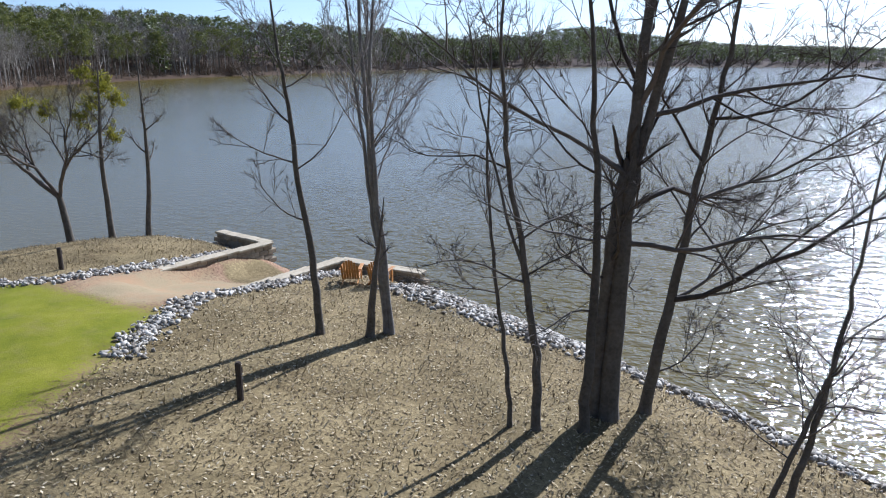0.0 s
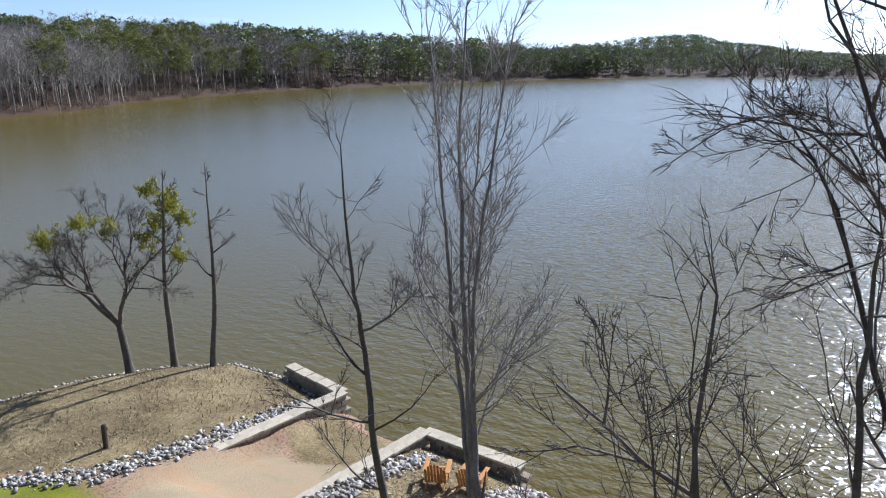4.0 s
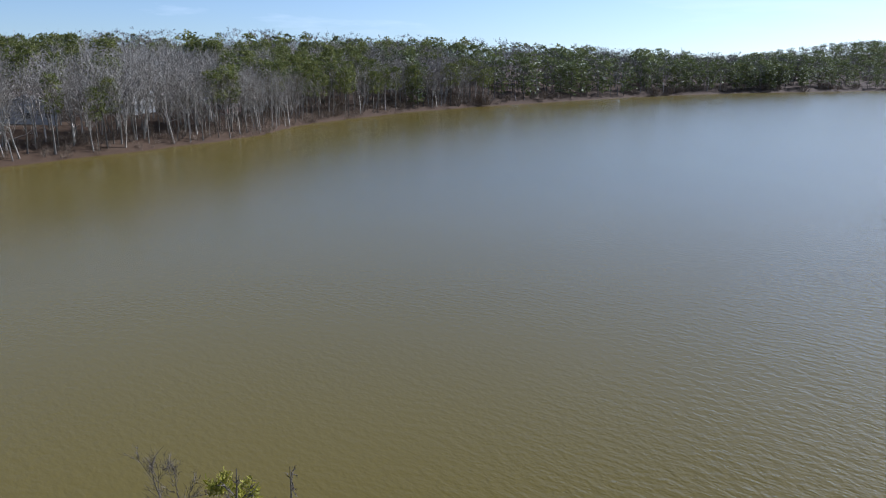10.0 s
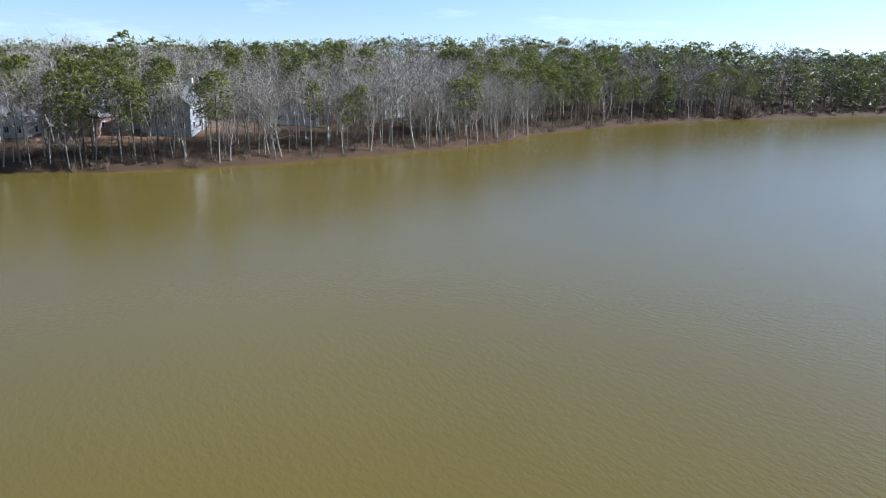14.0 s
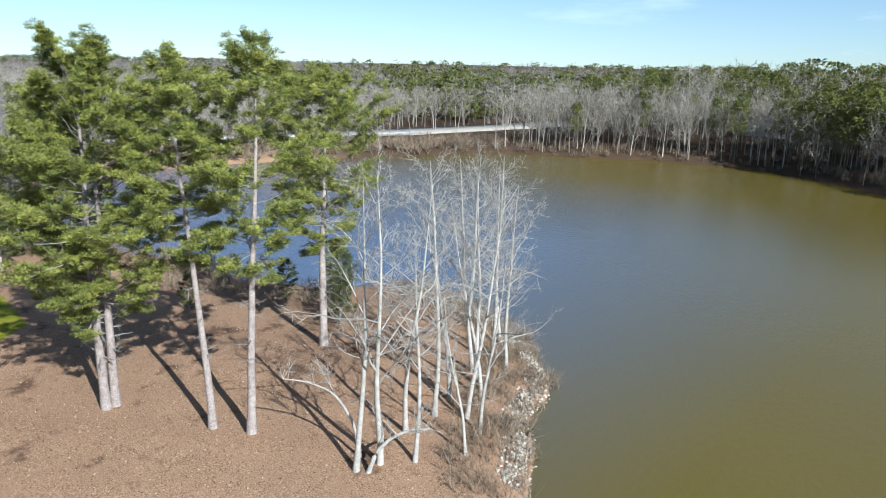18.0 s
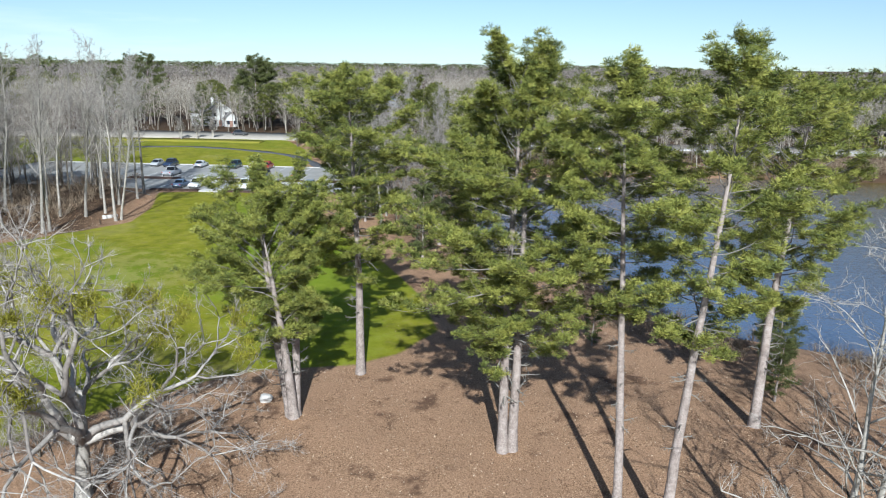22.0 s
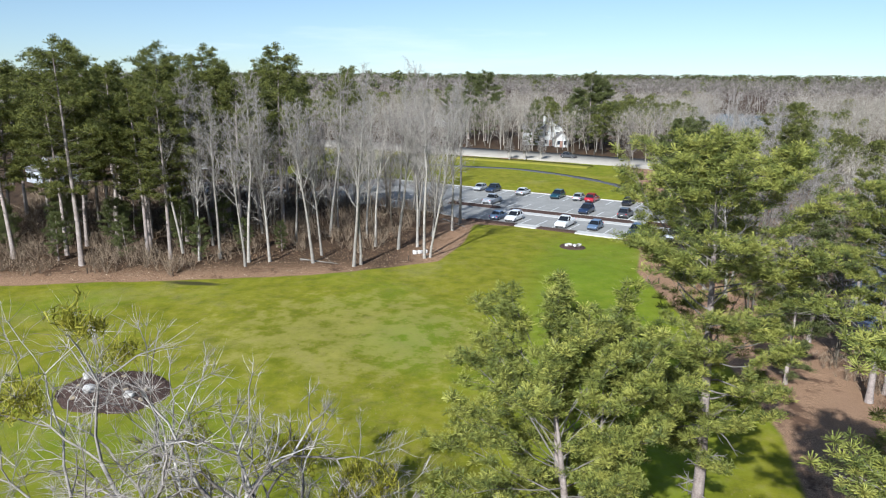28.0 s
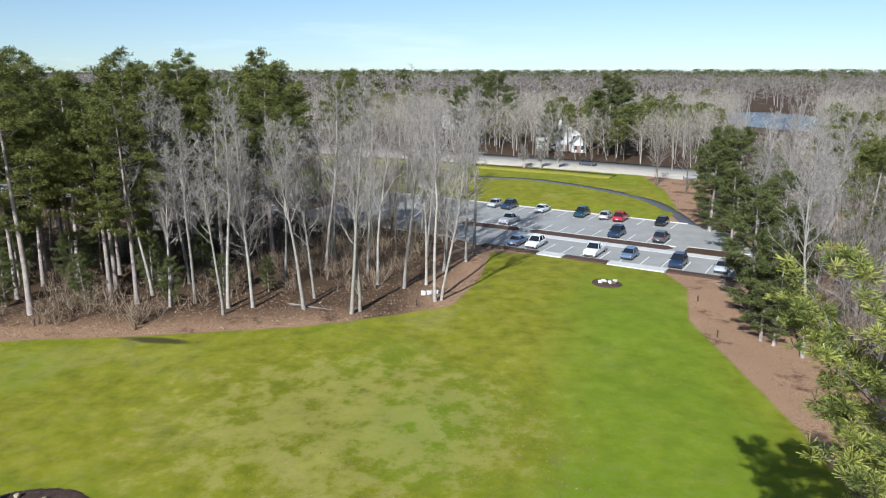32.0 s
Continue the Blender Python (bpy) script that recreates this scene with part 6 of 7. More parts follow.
sh_parts = [("stem", sh[0].mesh("stem"), M_BARK_DARK), ("twigwork", sh[1].mesh("twigwork"), M_TWIG_GREY)]
for k, (x, y) in enumerate([(30.6, -59.4), (29.5, -59.4), (28.6, -60.0), (31.0, -59.9), (-7.6, -116.4)]):
    o = plant("dormant_shrub", sh_parts, x, y, "small dormant shrub in mulch", k, 1.0, "", sink=-0.2)
    tagged(o, category="shrub")

# car park, laid out on its own axes
O0, U, V = np.array([13.4, -167.7]), np.array([-0.935, 0.356]), np.array([0.356, 0.935])
LOT_Z = 2.42
LOT_TURN = math.atan2(U[1], U[0])


def lot(u, v):
    p = O0 + U * u + V * v
    return float(p[0]), float(p[1])


def slab(name, ring, z, thick, mat, label, category, kind="structure"):
    bm = bmesh.new()
    top = [bm.verts.new((x, y, z)) for x, y in ring]
    f = bm.faces.new(top)
    f.normal_update()
    if f.normal.z < 0:
        f.normal_flip()
    r = bmesh.ops.extrude_face_region(bm, geom=[f])
    for g in r["geom"]:
        if isinstance(g, bmesh.types.BMVert):
            g.co.z -= thick
    bmesh.ops.recalc_face_normals(bm, faces=bm.faces)
    me = bpy.data.meshes.new(name)
    bm.to_mesh(me)
    bm.free()
    return lone(name, me, mat, label, category, kind)


slab("car_park", [lot(-30, -2.8), lot(38, -2.8), lot(44, 0), lot(48, 6), lot(53, 14), lot(57, 22), lot(57, 29.4), lot(12, 29.4), lot(5, 27), lot(-30, 27)], LOT_Z, 0.3, M_ASPHALT, "worn grey asphalt car park", "car park")
slab("mulch_island", [lot(16.2, 15.4), lot(38.6, 15.4), lot(39.6, 16.6), lot(38.6, 17.8), lot(16.2, 17.8), lot(15.4, 16.6)], LOT_Z + 0.12, 0.3, M_MULCH, "long planting strip of dark mulch between parking rows", "flower bed")
slab("grass_island", [lot(2.0, 15.4), lot(12.6, 15.4), lot(13.4, 16.6), lot(12.6, 17.8), lot(2, 17.8)], LOT_Z + 0.12, 0.3, M_MULCH, "planting strip of mulch at the end of the rows", "flower bed")
slab("end_island", [lot(41.6, 14.8), lot(49.5, 14.6), lot(51.0, 16.4), lot(49.0, 17.9), lot(41.6, 17.9)], LOT_Z + 0.12, 0.3, M_GROUND, "end island of thin grass with a pale kerb", "kerb island")
slab("footway", [lot(14.2, 17.9), lot(52.5, 18.1), lot(52.5, 19.9), lot(14.2, 19.9)], LOT_Z + 0.05, 0.2, M_CONCRETE, "pale concrete walk along the planting strip", "pavement")
for u0, u1 in ((22.6, 26.6), (33.6, 41.8)):
    slab("entry_walk", [lot(u0, 28.2), lot(u1, 28.2), lot(u1, 30.2), lot(u0, 30.2)], LOT_Z + 0.06, 0.25, M_CONCRETE, "pale concrete walk at the lawn's edge", "pavement")
for u0, u1 in ((13.0, 22.4), (26.8, 33.4), (42.0, 52.0)):
    slab("kerb_bed", [lot(u0, 28.6), lot(u1, 28.6), lot(u1, 30.0), lot(u0, 30.0)], LOT_Z + 0.1, 0.25, M_MULCH, "mulched strip along the front of the car park", "flower bed")
for u0, u1, v0, v1 in ((15.2, 39.8, 15.05, 15.35), (1.8, 13.6, 15.05, 15.35), (-28, 37.5, -3.1, -2.82), (41.4, 51.2, 14.3, 14.55)):
    slab("kerb", [lot(u0, v0), lot(u1, v0), lot(u1, v1), lot(u0, v1)], LOT_Z + 0.14, 0.3, M_CONCRETE, "pale concrete kerb of the car park", "kerb")
stall = box_mesh("stall_line", 0.12, 5.0, 0.012, 0)
stall.materials.append(M_PAINT)
marks = empty("stall_markings", *lot(20, 10), LOT_Z)
tagged(marks, "white painted parking stall lines", "road marking", kind="structure")
mk_inv = marks.matrix_basis.inverted()
for v, u_list in ((0.0, range(-6, 37, 3)), (12.4, range(2, 40, 3)), (25.6, range(14, 54, 3))):
    for u in u_list:
        x, y = lot(u - 0.2, v)
        child("stall_line", stall, marks, m=mk_inv @ pose(x, y, LOT_Z + 0.007, 0, 0, math.degrees(LOT_TURN)))


def loft(bm, sections):
    """Skin through rings of equal count; closes both ends."""
    rows = [[bm.verts.new(p) for p in s] for s in sections]
    n = len(rows[0])
    for a, b in zip(rows, rows[1:]):
        for k in range(n):
            bm.faces.new((a[k], a[(k + 1) % n], b[(k + 1) % n], b[k]))
    bm.faces.new(rows[0][::-1])
    bm.faces.new(rows[-1])
    bmesh.ops.recalc_face_normals(bm, faces=bm.faces)


def car_set(kind):
    """Meshes of one body style: (name, bmesh maker, material slot)."""
    L, Wd, H, belt, hood, wind, rear, tail = {"suv": (4.7, 1.9, 1.72, 1.02, 1.02, 0.35, -1.75, -2.25), "sedan": (4.7, 1.82, 1.45, 0.92, 0.92, 0.45, -1.25, -2.3),
                                               "hatch": (4.1, 1.76, 1.5, 0.93, 0.95, 0.55, -1.55, -2.0), "pickup": (5.5, 2.0, 1.85, 1.1, 1.12, 0.7, -0.55, -2.7)}[kind]
    half = L / 2

    def ring(x, w, z0, z1):
        b = 0.1
        return [(x, -w + b, z0), (x, -w, z0 + b * 1.5), (x, -w, z1 - b * 1.4), (x, -w + b * 1.3, z1), (x, w - b * 1.3, z1), (x, w, z1 - b * 1.4), (x, w, z0 + b * 1.5), (x, w - b, z0)]

    w = Wd / 2
    bm = bmesh.new()
    loft(bm, [ring(half, w * 0.80, 0.36, 0.68), ring(half - 0.12, w * 0.93, 0.26, hood * 0.80), ring(half - 0.5, w * 0.99, 0.24, hood * 0.93), ring(wind + 0.55, w, 0.24, hood), ring(0, w, 0.24, belt + 0.03),
              ring(rear, w, 0.24, belt + 0.03), ring(-half + 0.3, w * 0.98, 0.26, belt), ring(-half + 0.06, w * 0.93, 0.30, belt * 0.93), ring(-half, w * 0.86, 0.40, belt * 0.80)])
    body = bm
    roof_h = H
    bm = bmesh.new()
    top_w, low_w = w * 0.74, w * 0.93
    loft(bm, [[(wind + 0.55, -low_w, belt), (wind + 0.55, low_w, belt), (wind - 0.25, top_w, roof_h - 0.05), (wind - 0.25, -top_w, roof_h - 0.05)],
              [(0, -low_w, belt), (0, low_w, belt), (0, top_w, roof_h), (0, -top_w, roof_h)],
              [(rear, -low_w, belt), (rear, low_w, belt), (rear + 0.45, top_w, roof_h - 0.04), (rear + 0.45, -top_w, roof_h - 0.04)]] if kind != "pickup" else
         [[(wind + 0.55, -low_w, belt), (wind + 0.55, low_w, belt), (wind - 0.2, top_w, roof_h - 0.05), (wind - 0.2, -top_w, roof_h - 0.05)],
          [(rear - 0.05, -low_w, belt), (rear - 0.05, low_w, belt), (rear + 0.15, top_w, roof_h - 0.02), (rear + 0.15, -top_w, roof_h - 0.02)]])
    glass = bm
    bm = bmesh.new()
    x1, x0 = wind - 0.2, (rear + 0.42 if kind != "pickup" else rear + 0.1)
    bm_box(bm, (x1 + x0) / 2, 0, roof_h, x1 - x0 + 0.1, top_w * 2.04, 0.07, bevel=0.03)
    roof = bm
    pill = []
    for s in (-1, 1):
        for xa, xb in ((wind + 0.5, wind - 0.27), ((wind + rear) / 2 - 0.1, (wind + rear) / 2 - 0.1), (rear, x0)):
            bm = bmesh.new()
            a, b = Vector((xa, s * low_w * 1.0, belt)), Vector((xb, s * top_w * 1.01, roof_h - 0.04))
            d = b - a
            bm_box(bm, 0, 0, 0, 0.09, 0.05, d.length, bevel=0.01)
            bmesh.ops.transform(bm, matrix=Matrix.Translation((a + b) / 2) @ d.to_track_quat("Z", "X").to_matrix().to_4x4(), verts=bm.verts)
            pill.append(bm)
    return dict(body=body, glass=glass, roof=roof, pillars=pill, half=half, w=w, belt=belt, hood=hood, rear=rear, H=H, kind=kind)


def to_mesh(name, bm):
    me = bpy.data.meshes.new(name)
    bm.to_mesh(me)
    bm.free()
    return me


def wheel_meshes():
    bm = bmesh.new()
    rot = Matrix.Rotation(radians(90), 4, "X")
    bmesh.ops.create_cone(bm, cap_ends=True, segments=18, radius1=0.34, radius2=0.34, depth=0.22, matrix=rot)
    bmesh.ops.bevel(bm, geom=[e for e in bm.edges if abs(e.verts[0].co.y - e.verts[1].co.y) < 1e-4], offset=0.03, segments=1, affect="EDGES")
    tyre = to_mesh("tyre", bm)
    tyre.materials.append(M_TYRE)
    bm = bmesh.new()
    bmesh.ops.create_cone(bm, cap_ends=True, segments=14, radius1=0.22, radius2=0.19, depth=0.235, matrix=rot)
    rim = to_mesh("rim", bm)
    rim.materials.append(M_RIM)
    return tyre, rim


TYRE, RIM = wheel_meshes()
LIGHTBOX = box_mesh("headlight", 0.16, 0.34, 0.13, 0.03)
LIGHTBOX.materials.append(M_LAMP)
TAILBOX = box_mesh("tail_light", 0.1, 0.22, 0.24, 0.02)
TAILBOX.materials.append(M_TAIL)
BUMPER = box_mesh("bumper", 0.1, 1.5, 0.16, 0.03)
BUMPER.materials.append(M_TRIM)
PLATE = box_mesh("plate", 0.02, 0.42, 0.12, 0.004)
PLATE.materials.append(M_PAINT)
MIRROR = box_mesh("mirror", 0.12, 0.2, 0.14, 0.03)
MIRROR.materials.append(M_TRIM)
PAINTS = {}


def car_paint(name, rgb):
    if name not in PAINTS:
        m, n, l, b = material(name + "_car_paint", 0.28, 0.5, 0.0)
        c = ramp(n, l, noise_node(n, l, 3.0, 4.0), [(0.35, tuple(v * 0.9 for v in rgb)), (0.65, rgb)])
        l.new(c, b.inputs["Base Color"])
        b.inputs["Coat Weight"].default_value = 0.6
        PAINTS[name] = m
    return PAINTS[name]


CAR_MESH = {}


def car(x, y, z, rz, kind, colour, rgb):
    paint = car_paint(colour.replace(" ", "_"), rgb)
    key = (kind, colour)
    if key not in CAR_MESH:
        s = car_set(kind)
        CAR_MESH[key] = (to_mesh("body", s["body"]), to_mesh("glasshouse", s["glass"]), to_mesh("roof", s["roof"]), [to_mesh("pillar", b) for b in s["pillars"]], s)
        for me in (CAR_MESH[key][0], CAR_MESH[key][2], *CAR_MESH[key][3]):
            me.materials.append(paint)
        CAR_MESH[key][1].materials.append(M_GLASS)
    body, glass, roof, pill, s = CAR_MESH[key]
    names = {"suv": "sport utility car", "sedan": "saloon car", "hatch": "small hatchback car", "pickup": "pickup truck"}
    ob = empty("car", x, y, z, rz)
    tagged(ob, f"{colour} {names[kind]} parked on asphalt", "car", "parked cars")
    for nm, me in (("body", body), ("glasshouse", glass), ("roof", roof)):
        child(nm, me, ob)
    for me in pill:
        child("pillar", me, ob)
    hf, w, belt = s["half"], s["w"], s["belt"]
    for sx in (hf - 0.85, -hf + 0.85):
        for sy in (-1, 1):
            wh = child("wheel", TYRE, ob, m=pose(sx, sy * (w - 0.1), 0.34))
            child("rim", RIM, wh)
    for sy in (-1, 1):
        child("headlight", LIGHTBOX, ob, m=pose(hf - 0.17, sy * (w - 0.3), s["hood"] * 0.72))
        child("tail_light", TAILBOX, ob, m=pose(-hf + 0.06, sy * (w - 0.2), belt * 0.82))
        child("mirror", MIRROR, ob, m=pose(0.75, sy * (w + 0.06), belt + 0.08))
    child("bumper", BUMPER, ob, m=pose(hf - 0.04, 0, 0.42))
    child("bumper", BUMPER, ob, m=pose(-hf + 0.02, 0, 0.45))
    child("plate", PLATE, ob, m=pose(-hf - 0.04, 0, 0.62))
    return ob


COL = {"silver": (0.45, 0.46, 0.48), "dark blue": (0.02, 0.035, 0.075), "white": (0.78, 0.78, 0.77), "dark teal": (0.012, 0.05, 0.07), "red": (0.35, 0.01, 0.025), "black": (0.012, 0.012, 0.014),
       "dark grey": (0.06, 0.062, 0.068), "blue grey": (0.12, 0.17, 0.26)}
face = math.atan2(V[1], V[0])
for u, v, kind, colour, way in ((0.0, -0.2, "hatch", "silver", 1), (3.3, -0.1, "suv", "dark blue", 1), (10.4, -0.3, "sedan", "white", -1), (18.5, -0.1, "suv", "dark teal", 1), (23.3, 0, "hatch", "silver", -1),
                                (26.1, 0, "suv", "red", -1), (33.6, 0, "hatch", "black", 1), (9.4, 12.5, "pickup", "silver", -1), (29.3, 12.4, "suv", "dark blue", 1), (36.7, 12.2, "suv", "dark grey", -1),
                                (17.5, 26.0, "sedan", "blue grey", -1), (20.6, 25.9, "suv", "white", 1), (30.2, 25.7, "pickup", "white", 1), (35.4, 25.2, "hatch", "blue grey", 1),
                                (42.6, 25.8, "suv", "dark blue", 1), (48.6, 25.6, "hatch", "silver", 1), (51.6, 25.6, "suv", "black", 1)):
    x, y = lot(u, v)
    car(x, y, LOT_Z, face + (0 if way > 0 else math.pi), kind, colour, COL[colour])
# cars glimpsed between the trunks
for k, (x, y) in enumerate([(55, -152), (59, -150), (63, -153), (68, -149), (72, -152), (77, -150), (62, -166), (84, -156)]):
    kind, colour = (("suv", "white"), ("sedan", "silver"), ("hatch", "white"), ("suv", "dark grey"))[k % 4]
    car(x, y, ground_z(x, y) + 0.08, 1.2 + 0.1 * (k % 3), kind, colour, COL[colour])


def ribbon(name, line, width, mat, label, category, lift=0.05, level=None, step=4.0):
    """A strip of paving that follows the ground along a line."""
    line = np.array(line, float)
    seg = np.linalg.norm(np.diff(line, axis=0), axis=1)
    cum = np.r_[0, np.cumsum(seg)]
    t = np.linspace(0, cum[-1], max(2, int(cum[-1] / step)))
    p = np.stack([np.interp(t, cum, line[:, k]) for k in (0, 1)], -1)
    for _ in range(6):
        p[1:-1] = (p[:-2] + p[1:-1] * 2 + p[2:]) / 4
    d = np.gradient(p, axis=0)
    d /= np.linalg.norm(d, axis=1, keepdims=True)
    nrm = np.stack([-d[:, 1], d[:, 0]], -1) * width / 2
    z = land_height(p[:, 0], p[:, 1]) + lift if level is None else np.full(len(p), float(level))
    for _ in range(8):
        z[1:-1] = (z[:-2] + 2 * z[1:-1] + z[2:]) / 4
    rows = [np.c_[p + nrm * k, z - dz] for k, dz in ((1.0, 0.35), (1.0, 0.0), (0, -0.04), (-1.0, 0.0), (-1.0, 0.35))]
    v = np.stack(rows, 1).reshape(-1, 3)
    i = np.arange(len(p) * 5).reshape(-1, 5)
    q = np.stack([i[:-1, :-1], i[1:, :-1], i[1:, 1:], i[:-1, 1:]], -1).reshape(-1, 4)
    return lone(name, mesh_np(name, v, np.concatenate([q[:, [0, 1, 2]], q[:, [0, 2, 3]]])), mat, label, category, "structure"), p, z


ribbon("path", [(40, -205), (17.9, -202.5), (5.2, -200.3), (-10.5, -188.3), (-19.1, -177.2), (-21.6, -165.8), (-23.4, -155.8)], 2.6, M_ASPHALT_DARK, "curving dark asphalt path through the grass", "path", 0.06, step=2.5)
ROAD = [(160, -272), (60, -247), (23, -236), (3, -230), (-18, -222), (-60, -203), (-109, -180), (-172, -158), (-250, -140)]
_, rp, rz_ = ribbon("road", ROAD, 19.0, M_ROAD, "pale grey two-lane road over the causeway", "road", 0.2)
ribbon("road_shoulder", [(x + 6, y + 14.0) for x, y in ROAD[:5]], 6.0, M_VERGE, "grassy shoulder of the road", "verge", 0.2)
rail = empty("guard_rail", float(rp[0][0]), float(rp[0][1]), 0)
tagged(rail, "galvanised steel guard rail along the road", "guard rail")
post_me = box_mesh("post", 0.12, 0.14, 0.8, 0.01)
post_me.materials.append(M_POST)
h = Heap()
gp = [(p[0] + 0.46 * 10.4, p[1] + 0.89 * 10.4, z) for p, z in zip(rp, rz_) if -180 < p[0] < -30]
for o in (0.52, 0.72):
    tube(h, [(x - rp[0][0], y - rp[0][1], z + o) for x, y, z in gp], [0.09] * len(gp), 4)
child("rail_beam", h.mesh("rail_beam"), rail, M_STEEL)
for x, y, z in gp:
    child("post", post_me, rail, m=pose(x - rp[0][0], y - rp[0][1], z + 0.35))
slab("concrete_pad", [(14.5, -218), (21, -220), (22, -217), (15.5, -215)], ground_z(18, -217.5) + 0.12, 0.3, M_CONCRETE, "square concrete pad beside the road", "pavement")
car(-6.0, -225.5, float(rz_[np.argmin(np.hypot(rp[:, 0] + 6, rp[:, 1] + 226))]) + 0.04, 2.75, "suv", "dark grey", COL["dark grey"])
cm = bare_tree(seed=501, height=7.0, radius=0.12, crown_from=0.3, stems=5, limbs=36, levels=2, twigs=9, reach=0.34, twig_w=0.02, spread=0.55)
cm_parts = [("trunk", cm[0].mesh("trunk"), M_BARK_WHITE), ("crown", cm[1].mesh("crown"), M_TWIG_GREY)]
for k, (x, y) in enumerate([(11, -219.0), (6.5, -219.8), (2.0, -220.0)]):
    plant("ornamental_tree", cm_parts, x, y, "vase-shaped leafless ornamental tree beside the road", k * 1.3, 1.0, "ornamental trees")

me = mesh_np("pond", [(-97 + 24 * math.cos(a) * (1 + 0.2 * math.sin(2 * a)), -392 + 62 * math.sin(a), 4.9) for a in np.linspace(0, 6.283, 33)[:-1]] + [(-97, -392, 4.9)], [(k, (k + 1) % 32, 32) for k in range(32)])
lone("pond", me, M_WATER, "blue pond beyond the woods", "water", "structure")

# houses
M_SIDING = plain("white_siding", (0.48, 0.47, 0.44), (0.62, 0.61, 0.58), 1.0, 0.7, 0.3, bumpy=0.1, dist=0.01, vary=0.06)
M_SIDING_GREY = plain("grey_siding", (0.34, 0.35, 0.36), (0.46, 0.47, 0.48), 1.0, 0.7, 0.3, bumpy=0.1, dist=0.01)
M_BRICK = plain("brown_brick", (0.22, 0.13, 0.10), (0.34, 0.21, 0.16), 4.0, 0.9, 0.2, bumpy=0.3, dist=0.01)
M_ROOF = plain("grey_shingle", (0.14, 0.135, 0.13), (0.25, 0.24, 0.235), 2.0, 0.9, 0.2, bumpy=0.4, dist=0.02, vary=0.15)
M_PANE, _n, _l, _b = material("window_pane", 0.05, 0.6)
_b.inputs["Base Color"].default_value = (0.03, 0.035, 0.045, 1)


def gable_block(ob, x, y, w, d, h, rise, wall, turn=0.0, rows=2):
    """One gabled block of a house: walls, two roof slopes, windows, door."""
    base = pose(x, y, 0, 0, 0, turn)

    def put(name, bm, mat, par=ob):
        bmesh.ops.transform(bm, matrix=base, verts=bm.verts)
        return part(name, bm, mat, par)

    bm = bmesh.new()
    ring = [(-w / 2, -d / 2, -1.5), (w / 2, -d / 2, -1.5), (w / 2, -d / 2, h), (0, -d / 2, h + rise), (-w / 2, -d / 2, h)]
    loft(bm, [ring, [(a, d / 2, c) for a, b, c in ring]])
    put("wall", bm, wall)
    for s in (-1, 1):
        bm = bmesh.new()
        ln = math.hypot(w / 2 + 0.45, rise * (1 + 0.9 / w))
        bm_box(bm, 0, 0, 0, ln, d + 0.9, 0.16)
        a = math.atan2(rise, w / 2)
        bmesh.ops.transform(bm, matrix=Matrix.Translation((s * (w / 4 + 0.18), 0, h + rise / 2 + 0.0)) @ Matrix.Rotation(s * a, 4, "Y"), verts=bm.verts)
        put("roof", bm, M_ROOF)
    for row in range(rows):
        z = 1.5 + row * 2.7
        if z > h - 0.4:
            continue
        for side in (-1, 1):
            for k in range(max(2, int(w / 3.2))):
                px = -w / 2 + (k + 0.5) * w / max(2, int(w / 3.2))
                bm = bmesh.new()
                bm_box(bm, px, side * (d / 2 + 0.03), z, 1.15, 0.1, 1.55, bevel=0.01)
                fr = put("window", bm, M_PAINT)
                bm = bmesh.new()
                bm_box(bm, px, side * (d / 2 + 0.06), z, 0.95, 0.08, 1.35)
                put("pane", bm, M_PANE, fr)
            for k in range(max(1, int(d / 4))):
                py = -d / 2 + (k + 0.5) * d / max(1, int(d / 4))
                bm = bmesh.new()
                bm_box(bm, side * (w / 2 + 0.03), py, z, 0.1, 1.15, 1.55, bevel=0.01)
                fr = put("window", bm, M_PAINT)
                bm = bmesh.new()
                bm_box(bm, side * (w / 2 + 0.06), py, z, 0.08, 0.95, 1.35)
                put("pane", bm, M_PANE, fr)
    bm = bmesh.new()
    bm_box(bm, w * 0.05, d / 2 + 0.04, 1.05, 1.0, 0.1, 2.1, bevel=0.01)
    put("door", bm, M_BRICK)


def house(x, y, turn, blocks, label, chimney=True):
    ob = empty("house", x, y, ground_z(x, y), radians(turn))
    tagged(ob, label, "house")
    for b in blocks:
        gable_block(ob, *b)
    if chimney:
        x0, y0, w, d, h, rise = blocks[0][:6]
        bm = bmesh.new()
        bm_box(bm, x0 + w * 0.3, y0 + d * 0.2, h + rise * 0.6, 0.9, 0.9, rise + 1.6, bevel=0.03)
        part("chimney", bm, M_SIDING, ob)
    return ob


house(0.6, -262, 10, [(0, 0, 7.5, 9, 5.6, 3.2, M_SIDING), (5.6, -2, 6, 7, 4.8, 2.6, M_SIDING, 90.0), (-3, 5, 4.5, 5, 3.0, 2.0, M_SIDING)], "large white gabled house behind the road")
house(46, -330, 40, [(0, 0, 12, 10, 6.0, 4.0, M_SIDING)], "pale two-storey house among leafless trees")
house(-184, 46, 60, [(0, 0, 12, 12, 6.2, 4.6, M_SIDING_GREY), (-8, 1, 6, 8, 3.4, 2.6, M_SIDING)], "large grey gabled house on the wooded bank")
house(-188, 26, 50, [(0, 0, 14, 9, 3.2, 2.6, M_BRICK)], "low brown house with a long roof on the bank")
house(-190, 8, 55, [(0, 0, 9, 9, 4.6, 3.6, M_SIDING), (6, 2, 6, 7, 3.0, 2.2, M_SIDING)], "white gabled house among the trees")
